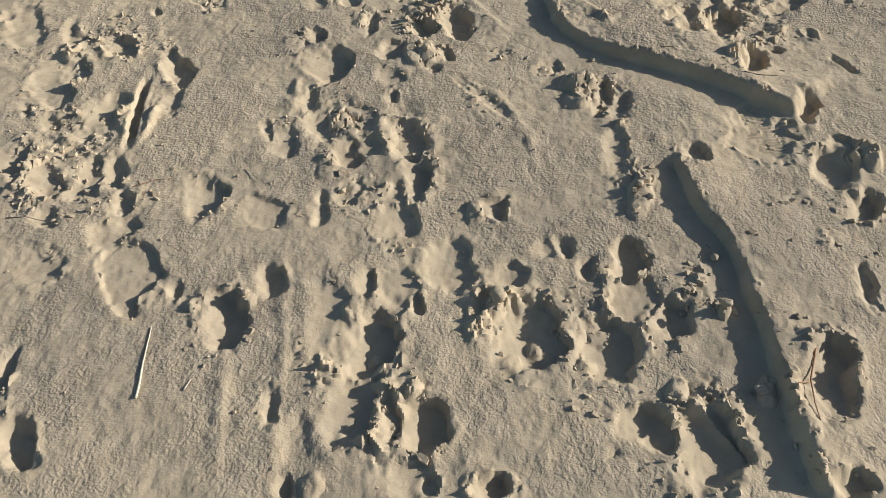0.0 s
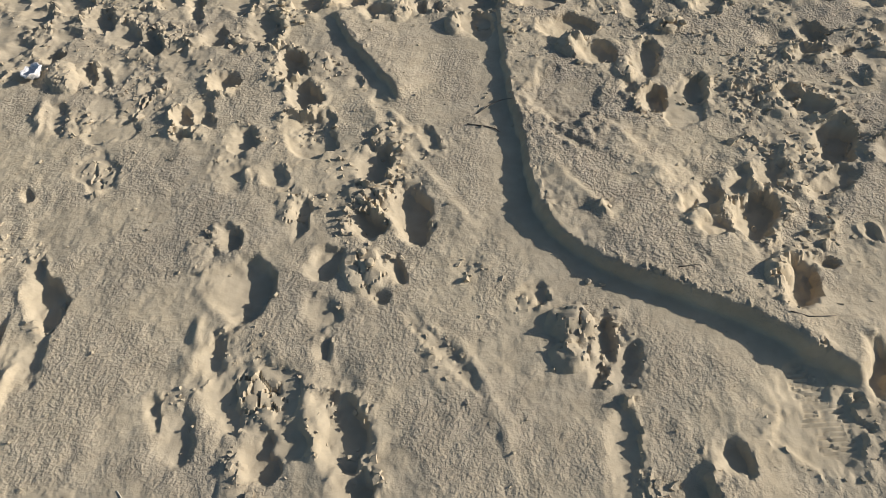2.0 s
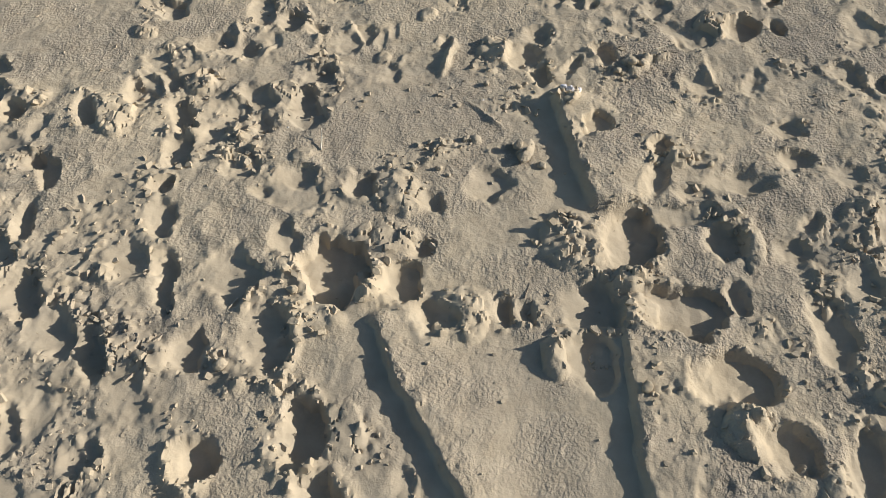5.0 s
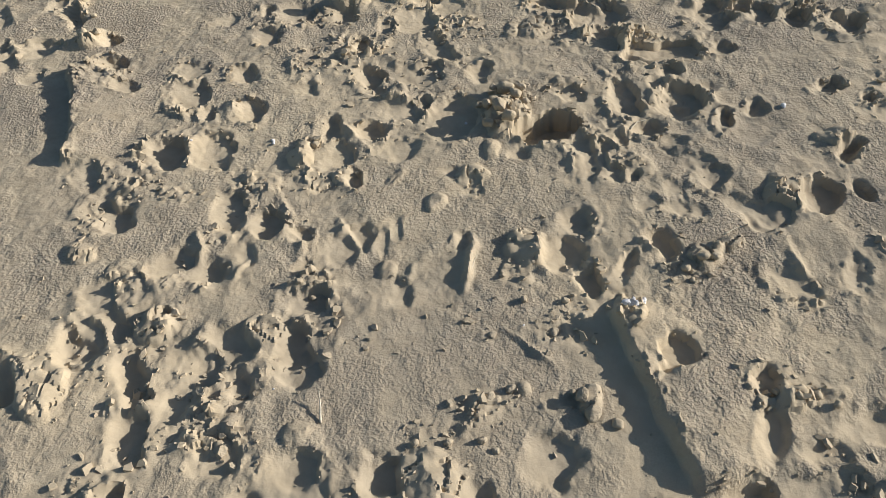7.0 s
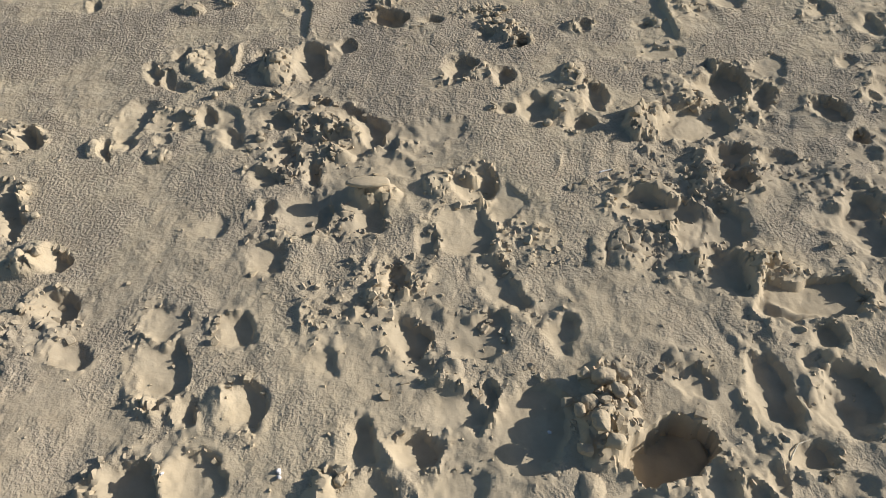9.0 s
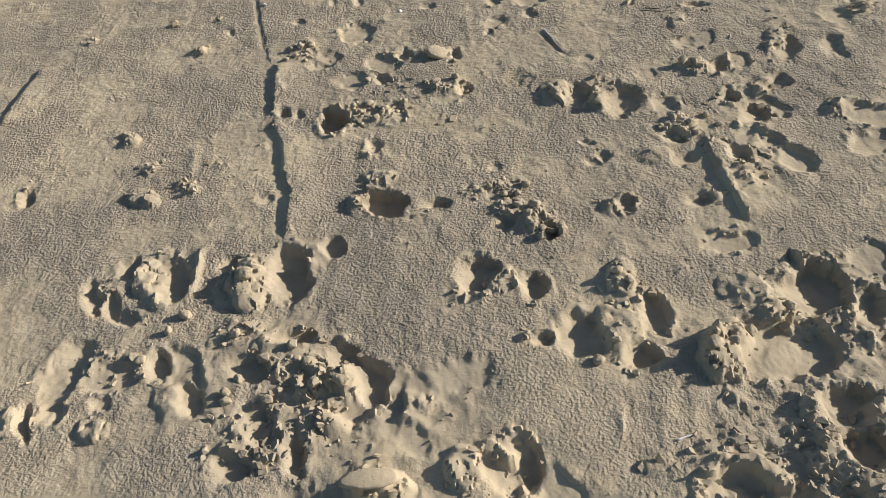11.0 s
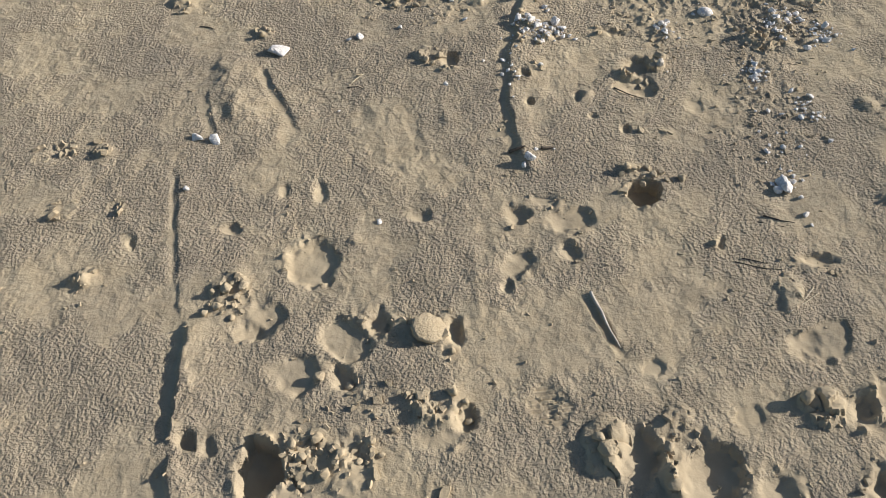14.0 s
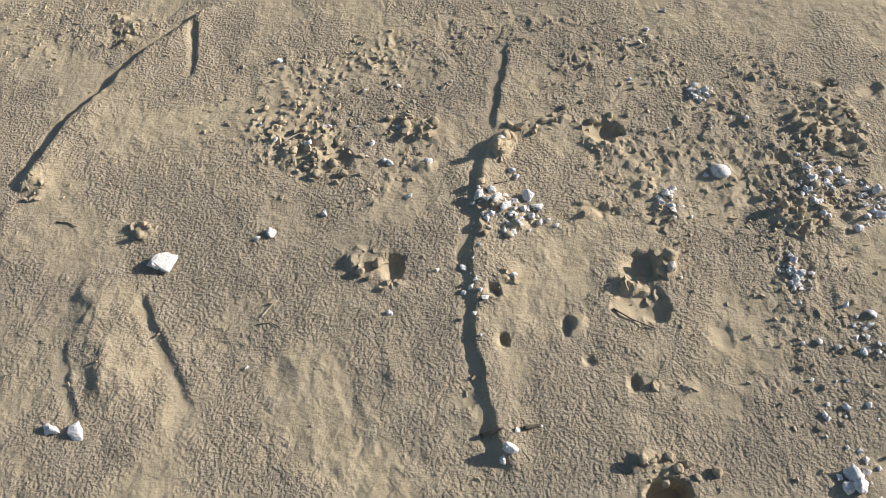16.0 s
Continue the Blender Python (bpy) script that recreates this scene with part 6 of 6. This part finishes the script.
clod(0.284, 6.838, 0.042, 346, 0.51)
clod(0.307, 6.782, 0.037, 189, 0.58)
clod(0.336, 6.733, 0.037, 233, 0.59)
clod(0.239, 6.834, 0.027, 307, 0.60)
clod(0.334, 6.829, 0.027, 186, 0.56)
clod(0.489, 6.512, 0.040, 189, 0.75)
clod(0.510, 6.475, 0.034, 135, 0.59)
clod(0.458, 6.485, 0.027, 193, 0.53)
clod(-0.513, 6.704, 0.058, 13, 0.79)
clod(-0.263, 6.298, 0.050, 350, 0.72)
clod(-0.449, 6.294, 0.044, 158, 0.65)
clod(-0.526, 6.378, 0.036, 334, 0.74)
clod(-0.349, 6.385, 0.036, 122, 0.60)
clod(-0.550, 6.310, 0.039, 347, 0.63)
clod(-0.146, 7.433, 0.034, 357, 0.53)
clod(0.888, 6.326, 0.049, 307, 0.60)
clod(0.837, 6.296, 0.034, 170, 0.70)
clod(-0.350, 7.932, 0.046, 114, 0.63)
clod(-0.307, 7.937, 0.045, 86, 0.52)
clod(-0.373, 7.882, 0.037, 332, 0.57)
clod(-0.335, 7.845, 0.027, 291, 0.64)
clod(-0.406, 7.867, 0.030, 115, 0.74)
clod(0.655, 7.262, 0.048, 17, 0.66)
clod(0.668, 7.353, 0.038, 97, 0.59)
clod(0.535, 7.360, 0.059, 294, 0.56)
clod(0.520, 7.390, 0.036, 142, 0.60)
clod(0.254, 6.944, 0.029, 328, 0.53)
clod(0.283, 6.934, 0.030, 317, 0.60)
clod(0.221, 6.942, 0.027, 66, 0.63)
clod(0.271, 6.969, 0.022, 265, 0.74)
clod(0.318, 6.949, 0.022, 138, 0.64)
clod(0.194, 6.932, 0.023, 324, 0.63)
clod(-0.746, 7.208, 0.030, 214, 0.67)
clod(-0.709, 7.188, 0.027, 18, 0.78)
clod(-0.850, 7.324, 0.034, 79, 0.56)
clod(-0.825, 7.337, 0.023, 244, 0.78)
clod(0.212, 7.543, 0.030, 318, 0.80)
clod(0.239, 7.519, 0.025, 222, 0.67)
clod(0.820, 7.106, 0.032, 113, 0.51)
clod(1.009, 7.425, 0.044, 233, 0.75)
stick(((0.995, 7.840), (1.062, 7.806), (1.110, 7.794)), .003, BARK, "thin dark twig sticking out of crusted sand")
stick(((1.106, 7.970), (1.168, 7.938)), .003, BARK, "thin dark twig on crusted sand")
stick(((1.065, 7.660), (1.118, 7.685), (1.162, 7.709)), .004, STRAW, "pale dry stalk lying in a hollow")
stick(((1.468, 7.948), (1.503, 7.906)), .005, SHELL, "short white stick among pebbles")
crust_slab(0.173, 7.732, 0.098, 0.090, .016, 0, tilt_y=20, lift=0.008)
stick(((0.597, 7.792), (0.608, 7.726), (0.623, 7.648), (0.630, 7.620)), .009, PALE, "grey weathered stick lying in a groove")
clod(0.137, 7.726, 0.030, 265, 0.79)
clod(-0.325, 7.907, 0.029, 278, 0.60)
clod(-0.387, 7.927, 0.025, 116, 0.76)
clod(0.224, 7.660, 0.025, 301, 0.79)
pebble(-0.499, 8.326, 0.029, 61, 0.64)
stick(((1.108, 7.710), (1.115, 7.689), (1.159, 7.729)), .004, STRAW, "forked pale stalk in a hollow")
stick(((1.018, 7.847), (1.048, 7.834), (1.076, 7.821)), .004, BARK, "thin dark twig on crusted sand")
stick(((1.128, 7.989), (1.165, 7.962), (1.201, 7.949)), .005, BARK, "dark stick bridging a small print")
pebble(0.067, 8.121, 0.027, 23, 0.41)
pebble(1.231, 8.073, 0.059, 355, 0.55)
pebble(1.258, 8.039, 0.027, 101, 0.67)
pebble(1.242, 7.971, 0.029, 220, 0.57)
pebble(1.243, 7.933, 0.021, 6, 0.54)
clod(0.803, 8.216, 0.032, 61, 0.55)
clod(0.864, 8.214, 0.029, 153, 0.57)
clod(0.900, 8.190, 0.028, 10, 0.66)
pebble(-0.245, 8.974, 0.102, 211, 0.42)
pebble(-0.432, 8.540, 0.068, 313, 0.43)
pebble(-0.492, 8.557, 0.051, 64, 0.48)
pebble(0.042, 9.007, 0.050, 276, 0.54)
pebble(0.003, 8.997, 0.025, 31, 0.51)
stick(((0.094, 9.341), (0.129, 9.356), (0.167, 9.368)), .006, STRAW, "short pale broken stick on rough sand")
stick(((0.002, 8.755), (0.021, 8.774), (0.047, 8.795)), .004, STRAW, "pale curved twig half buried in sand")
stick(((-0.008, 8.735), (0.026, 8.733), (0.046, 8.716)), .004, BARK, "dark curved twig half buried in sand")
stick(((0.658, 9.621), (0.709, 9.644), (0.742, 9.684)), .003, STRAW, "thin pale straw on rough sand")
stick(((0.475, 8.342), (0.501, 8.342), (0.521, 8.342)), .012, BARK, "dark strip of bark on crusted sand")
stick(((0.569, 8.339), (0.594, 8.338), (0.611, 8.338)), .012, BARK, "dark strip of bark on crusted sand")
stick(((-0.546, 9.183), (-0.514, 9.172), (-0.489, 9.152)), .005, BARK, "short dark twig on smooth sand")
stick(((0.861, 8.595), (0.897, 8.555), (0.941, 8.519)), .005, BARK, "dark curved twig at the rim of a hollow")
pebble(0.555, 8.335, 0.021, 101, 0.44)
pebble(0.611, 8.337, 0.014, 61, 0.45)
pebble(0.532, 8.294, 0.057, 140, 0.68)
pebble(0.509, 8.279, 0.028, 65, 0.65)
stick(((0.556, 8.289), (0.569, 8.266)), .003, STRAW, "thin pale straw beside a shell")
pebble(0.613, 9.001, 0.046, 3, 0.55)
pebble(0.649, 9.007, 0.041, 292, 0.66)
pebble(0.657, 8.975, 0.042, 25, 0.63)
pebble(0.629, 8.977, 0.032, 127, 0.48)
pebble(0.592, 8.980, 0.029, 269, 0.56)
pebble(0.674, 8.947, 0.042, 26, 0.54)
pebble(0.744, 8.975, 0.054, 0, 0.66)
pebble(0.758, 8.936, 0.048, 64, 0.41)
pebble(0.719, 8.937, 0.041, 25, 0.42)
pebble(0.735, 8.908, 0.036, 16, 0.66)
pebble(0.752, 8.885, 0.033, 44, 0.55)
pebble(0.702, 8.965, 0.033, 250, 0.49)
pebble(0.683, 8.920, 0.029, 161, 0.42)
pebble(0.632, 8.931, 0.029, 197, 0.59)
pebble(0.793, 8.866, 0.025, 300, 0.49)
pebble(0.525, 8.788, 0.028, 135, 0.46)
pebble(0.512, 8.713, 0.024, 168, 0.53)
pebble(0.524, 8.644, 0.019, 65, 0.57)
pebble(0.646, 8.735, 0.028, 194, 0.64)
pebble(0.721, 9.073, 0.038, 290, 0.45)
pebble(0.731, 9.050, 0.030, 191, 0.54)
pebble(1.107, 8.902, 0.036, 332, 0.63)
pebble(1.111, 8.861, 0.040, 194, 0.59)
pebble(1.085, 8.877, 0.028, 22, 0.59)
pebble(1.139, 8.915, 0.024, 220, 0.42)
stick(((0.663, 9.034), (0.712, 9.040)), .004, BARK, "small dark twig among white pebbles")
shell(1.279, 8.944, 0.049, 321, 1)
pebble(1.236, 8.939, 0.024, 359, 0.49)
pebble(1.330, 9.272, 0.032, 355, 0.53)
pebble(1.349, 9.243, 0.040, 9, 0.47)
pebble(1.328, 9.212, 0.030, 274, 0.48)
pebble(1.316, 9.226, 0.027, 302, 0.42)
pebble(1.419, 9.107, 0.027, 217, 0.47)
pebble(1.504, 8.902, 0.040, 66, 0.66)
pebble(1.508, 8.860, 0.036, 166, 0.51)
pebble(1.553, 8.870, 0.037, 286, 0.64)
pebble(1.580, 8.874, 0.040, 134, 0.44)
pebble(1.533, 8.844, 0.032, 353, 0.44)
pebble(1.583, 8.832, 0.032, 339, 0.65)
pebble(1.476, 8.827, 0.036, 271, 0.64)
pebble(1.480, 8.787, 0.040, 341, 0.43)
pebble(1.478, 8.749, 0.032, 163, 0.57)
pebble(1.648, 8.787, 0.043, 52, 0.64)
pebble(1.624, 8.715, 0.039, 2, 0.54)
pebble(1.585, 8.715, 0.030, 120, 0.63)
pebble(1.547, 8.686, 0.037, 22, 0.56)
pebble(1.505, 8.954, 0.025, 288, 0.43)
pebble(1.343, 8.629, 0.037, 192, 0.45)
pebble(1.317, 8.604, 0.029, 12, 0.50)
pebble(1.340, 8.590, 0.033, 62, 0.41)
pebble(1.321, 8.561, 0.029, 58, 0.60)
pebble(1.309, 8.572, 0.022, 356, 0.69)
pebble(1.458, 8.449, 0.033, 296, 0.49)
pebble(1.437, 8.422, 0.024, 45, 0.41)
pebble(1.390, 8.361, 0.028, 288, 0.55)
pebble(1.340, 8.386, 0.021, 122, 0.43)
pebble(1.303, 8.405, 0.024, 51, 0.68)
pebble(1.287, 8.243, 0.026, 31, 0.57)
pebble(1.339, 8.239, 0.026, 288, 0.45)
pebble(1.229, 8.099, 0.063, 39, 0.47)
pebble(1.208, 8.077, 0.041, 92, 0.59)
pebble(1.258, 8.100, 0.025, 232, 0.58)
pebble(-0.041, 8.625, 0.017, 201, 0.48)
pebble(0.108, 9.694, 0.031, 306, 0.52)
pebble(0.073, 9.351, 0.028, 179, 0.57)
pebble(0.167, 9.306, 0.040, 42, 0.51)
pebble(0.437, 9.318, 0.028, 120, 0.69)
pebble(0.392, 9.182, 0.035, 211, 0.65)
pebble(0.502, 9.156, 0.039, 82, 0.52)
pebble(0.377, 9.196, 0.027, 291, 0.63)
pebble(0.354, 9.269, 0.030, 345, 0.68)
pebble(0.427, 9.048, 0.030, 351, 0.55)
pebble(0.191, 9.042, 0.025, 329, 0.52)
pebble(0.464, 9.490, 0.024, 76, 0.45)
clod(0.312, 8.845, 0.045, 254, 0.72)
clod(0.265, 8.828, 0.036, 357, 0.66)
clod(0.285, 8.806, 0.025, 226, 0.68)
clod(0.347, 8.784, 0.026, 95, 0.54)
clod(0.462, 9.312, 0.050, 101, 0.54)
clod(0.545, 9.304, 0.043, 263, 0.59)
clod(0.732, 9.191, 0.049, 118, 0.76)
clod(0.699, 9.154, 0.036, 275, 0.79)
clod(1.042, 8.704, 0.057, 151, 0.70)
pebble(1.033, 8.667, 0.045, 211, 0.8, False)
clod(0.873, 8.185, 0.034, 304, 0.76)
clod(0.952, 8.162, 0.031, 299, 0.80)
clod(0.841, 8.167, 0.031, 111, 0.59)
clod(0.907, 8.159, 0.024, 137, 0.64)
clod(0.824, 8.208, 0.023, 195, 0.56)
clod(0.233, 9.219, 0.046, 291, 0.61)
clod(0.260, 9.170, 0.036, 164, 0.64)
clod(0.181, 9.188, 0.039, 73, 0.63)
clod(0.999, 9.208, 0.036, 357, 0.64)
clod(1.053, 9.218, 0.033, 306, 0.56)
clod(1.387, 8.789, 0.035, 297, 0.75)
clod(1.353, 8.835, 0.029, 334, 0.67)
pebble(0.459, 8.794, 0.015, 246, 0.70)
pebble(0.320, 8.697, 0.022, 37, 0.66)
clod(-0.165, 7.461, 0.034, 318, 0.71)
clod(-0.110, 7.472, 0.039, 18, 0.77)
clod(-0.056, 7.429, 0.036, 130, 0.55)
clod(-0.016, 7.407, 0.027, 23, 0.59)
clod(-0.141, 7.408, 0.027, 216, 0.53)
clod(-0.094, 7.386, 0.035, 43, 0.54)
clod(0.014, 7.450, 0.032, 135, 0.75)
clod(0.135, 7.547, 0.036, 149, 0.51)
clod(0.208, 7.553, 0.035, 231, 0.67)
clod(0.241, 7.480, 0.031, 345, 0.60)
clod(0.071, 7.473, 0.027, 15, 0.60)
clod(-0.106, 7.638, 0.038, 223, 0.61)
clod(-0.034, 7.609, 0.035, 39, 0.56)
clod(0.868, 7.132, 0.036, 299, 0.72)
clod(0.914, 7.096, 0.031, 250, 0.62)
clod(0.979, 7.129, 0.034, 278, 0.60)
clod(0.875, 7.065, 0.028, 140, 0.52)
clod(1.003, 7.073, 0.035, 221, 0.53)
clod(0.916, 7.044, 0.027, 270, 0.77)
clod(0.815, 7.100, 0.024, 49, 0.66)
clod(0.036, 7.415, 0.021, 358, 0.61)
clod(0.156, 7.502, 0.025, 188, 0.73)
clod(0.143, 6.563, 0.040, 151, 0.70)
clod(0.179, 6.602, 0.035, 343, 0.70)
clod(0.111, 6.529, 0.034, 135, 0.53)
clod(-0.679, 6.619, 0.049, 173, 0.70)
clod(-0.720, 6.568, 0.038, 274, 0.66)
clod(-0.535, 6.510, 0.046, 341, 0.65)
clod(-0.458, 6.420, 0.045, 180, 0.52)
clod(-0.385, 6.441, 0.042, 150, 0.70)
clod(-0.330, 6.308, 0.043, 289, 0.72)
clod(-0.554, 6.336, 0.038, 330, 0.69)
clod(-0.784, 6.487, 0.043, 323, 0.54)
clod(0.363, 6.251, 0.041, 189, 0.77)
clod(0.418, 6.292, 0.036, 335, 0.64)
clod(0.757, 6.274, 0.046, 55, 0.78)
clod(0.838, 6.294, 0.039, 72, 0.78)
clod(0.696, 6.234, 0.037, 330, 0.72)
clod(0.330, 6.923, 0.044, 305, 0.63)
clod(0.335, 6.830, 0.050, 153, 0.69)
clod(0.371, 6.736, 0.045, 234, 0.64)
clod(0.297, 6.891, 0.034, 90, 0.71)
clod(0.329, 6.698, 0.039, 54, 0.71)
clod(0.052, 9.494, 0.029, 283, 0.66)
clod(0.099, 9.422, 0.034, 200, 0.61)
clod(0.164, 9.371, 0.031, 136, 0.58)
clod(0.124, 9.289, 0.037, 27, 0.76)
clod(0.257, 9.292, 0.030, 21, 0.64)
clod(0.315, 9.222, 0.033, 138, 0.57)
clod(0.203, 9.434, 0.025, 263, 0.61)
clod(0.417, 9.358, 0.030, 170, 0.78)
clod(0.935, 9.282, 0.030, 229, 0.66)
clod(0.990, 9.293, 0.023, 35, 0.61)
clod(0.893, 9.256, 0.027, 57, 0.55)
clod(1.101, 9.207, 0.027, 302, 0.53)
clod(0.625, 9.043, 0.035, 57, 0.67)
clod(0.661, 8.858, 0.030, 57, 0.56)
clod(0.603, 8.871, 0.024, 96, 0.67)
clod(-0.308, 9.076, 0.032, 343, 0.72)
clod(-0.286, 9.101, 0.025, 65, 0.68)


# ---- chips of broken crust ----
def chips(count, seed):
    """Angular plates of crust, lying on torn rims and heaps, and small crumbs wherever the crust is broken."""
    r = np.random.default_rng(seed)
    spots = []
    for x, y, l, w, a, d in RIMS:
        n = int(min(14, 70 * (l + w) * min(1.0, d / 0.035)) * r.random())
        start = r.uniform(0, 6.28)
        for _ in range(n):
            b, k = start + r.normal() * 0.9, 1.02 + 0.25 * r.random() ** 2
            u, v = 0.5 * l * k * math.cos(b), 0.5 * w * k * math.sin(b)
            c, s = math.cos(radians(a)), math.sin(radians(a))
            spots.append((x + c * u - s * v, y + s * u + c * v, 0.004 + 0.012 * r.random() ** 2.2))
    for x, y, l, w, a, h in HEAPS:
        n = int(min(55, 1000 * l * w * min(1.0, h / 0.015)))
        c, s = math.cos(radians(a)), math.sin(radians(a))
        for _ in range(n):
            b, k = r.uniform(0, 6.28), math.sqrt(r.random())
            u, v = 0.5 * l * k * math.cos(b), 0.5 * w * k * math.sin(b)
            spots.append((x + c * u - s * v, y + s * u + c * v, 0.004 + 0.012 * r.random() ** 2.2))
    for x, y, l, w, a, h in STREWN:
        c, s = math.cos(radians(a)), math.sin(radians(a))
        for _ in range(int(700 * l * w)):
            b, k = r.uniform(0, 6.28), math.sqrt(r.random())
            u, v = 0.5 * l * k * math.cos(b), 0.5 * w * k * math.sin(b)
            spots.append((x + c * u - s * v, y + s * u + c * v, 0.0025 + 0.007 * r.random() ** 2.5))
    placed = 0
    while placed < count:
        x, y = r.uniform(-1.7, 2.2), r.uniform(0.5, 10.8)
        i, j = int(np.searchsorted(XS, x)), int(np.searchsorted(YS, y))
        if r.random() > 0.05 + torn_up[j, i] * (1 - 0.9 * FLOOR[j, i]):
            continue
        spots.append((x, y, 0.0020 + 0.0065 * r.random() ** 3))
        placed += 1
    spots = np.array(spots)
    ok = (spots[:, 0] > -1.8) & (spots[:, 0] < 2.25) & (spots[:, 1] > 0.45) & (spots[:, 1] < 10.9)
    spots = spots[ok]
    n, m = len(spots), 6
    ang = (np.arange(m) + r.uniform(-0.35, 0.35, (n, m))) * 2 * math.pi / m
    rad = r.uniform(0.5, 1.2, (n, m))
    long = r.uniform(0.75, 1.35, (n, 1))
    ring = np.stack([rad * np.cos(ang) * long, rad * np.sin(ang) / long, np.zeros((n, m))], -1)
    thick = r.uniform(0.16, 0.38, (n, 1))
    top, low = ring * 0.88, ring.copy()
    top[..., 2], low[..., 2] = thick, -thick
    co = np.concatenate([top, low], 1) * spots[:, 2][:, None, None]
    tx, ty, tz = r.normal(0, 0.42, n), r.normal(0, 0.42, n), r.uniform(0, 6.28, n)
    cz, sz = np.cos(tz)[:, None], np.sin(tz)[:, None]
    x, y, z = co[..., 0] * cz - co[..., 1] * sz, co[..., 0] * sz + co[..., 1] * cz, co[..., 2]
    y, z = y * np.cos(tx)[:, None] - z * np.sin(tx)[:, None], y * np.sin(tx)[:, None] + z * np.cos(tx)[:, None]
    x, z = x * np.cos(ty)[:, None] + z * np.sin(ty)[:, None], z * np.cos(ty)[:, None] - x * np.sin(ty)[:, None]
    i = np.clip(np.searchsorted(XS, spots[:, 0]), 0, NX - 1)
    j = np.clip(np.searchsorted(YS, spots[:, 1]), 0, NY - 1)
    base = H[j, i] + 0.15 * spots[:, 2]
    co = np.stack([x + spots[:, :1], y + spots[:, 1:2], z + base[:, None]], -1)
    quad = [(k, k + m, (k + 1) % m + m, (k + 1) % m) for k in range(m)]
    quad += [(0, 1, 2, 3), (0, 3, 4, 5), (m, m + 3, m + 2, m + 1), (m, m + 5, m + 4, m + 3)]
    faces = (np.array(quad)[None] + (2 * m * np.arange(n))[:, None, None]).reshape(-1, 4)
    me = bpy.data.meshes.new("sand_crumbs")
    me.from_pydata(co.reshape(-1, 3).tolist(), [], faces.tolist())
    me.materials.append(SAND_CLOD)
    tagged(new("sand_crumbs", me), "scattered chips and crumbs of broken sand crust", "sand crumbs", kind="stuff")


chips(11000, 11)


def shell_bits(spots, seed):
    """Tiny bleached shell bits strewn in drifts: place, spread, number."""
    r = np.random.default_rng(seed)
    verts, faces = [], []
    corner = np.array([(1, 0.2, 0.3), (-0.9, 0.4, 0.2), (0.1, 1, 0.35), (0, -0.9, 0.2), (0.1, 0.1, 0.7), (0, 0, -0.5)])
    tri = ((0, 2, 4), (2, 1, 4), (1, 3, 4), (3, 0, 4), (2, 0, 5), (1, 2, 5), (3, 1, 5), (0, 3, 5))
    for x0, y0, sx, sy, count in spots:
        for _ in range(count):
            x, y = x0 + sx * r.normal(), y0 + sy * r.normal()
            i, j = int(np.searchsorted(XS, x)), int(np.searchsorted(YS, y))
            s = 0.0022 + 0.010 * r.random() ** 3
            turn = np.array(Euler((r.normal() * 0.3, r.normal() * 0.3, r.uniform(0, 6.28))).to_matrix())
            c = (corner * r.uniform(0.6, 1.2, corner.shape) * s) @ turn.T + (x, y, H[j, i] + 0.2 * s)
            n = len(verts)
            verts += c.tolist()
            faces += [(n + a, n + b, n + d) for a, b, d in tri]
    me = bpy.data.meshes.new("shell_bits")
    me.from_pydata(verts, [], faces)
    me.materials.append(SHELL)
    tagged(new("shell_bits", me), "drifts of tiny bleached shell bits on sand", "shell bits", kind="stuff")


shell_bits(((0.68, 8.95, 0.038, 0.038, 71), (0.72, 8.91, 0.030, 0.024, 39), (0.66, 8.90, 0.037, 0.030, 45), (1.11, 8.88, 0.020, 0.031, 45),
            (1.52, 8.85, 0.044, 0.035, 58), (1.48, 8.81, 0.014, 0.029, 45), (1.62, 8.75, 0.029, 0.034, 71), (1.33, 8.60, 0.016, 0.026, 58),
            (1.33, 9.24, 0.018, 0.018, 39), (1.42, 8.40, 0.019, 0.039, 39), (1.30, 8.89, 0.150, 0.225, 39), (0.27, 9.44, 0.139, 0.139, 58),
            (1.29, 8.24, 0.049, 0.098, 39), (0.55, 8.74, 0.021, 0.086, 26), (1.20, 9.45, 0.174, 0.174, 32)), 5)
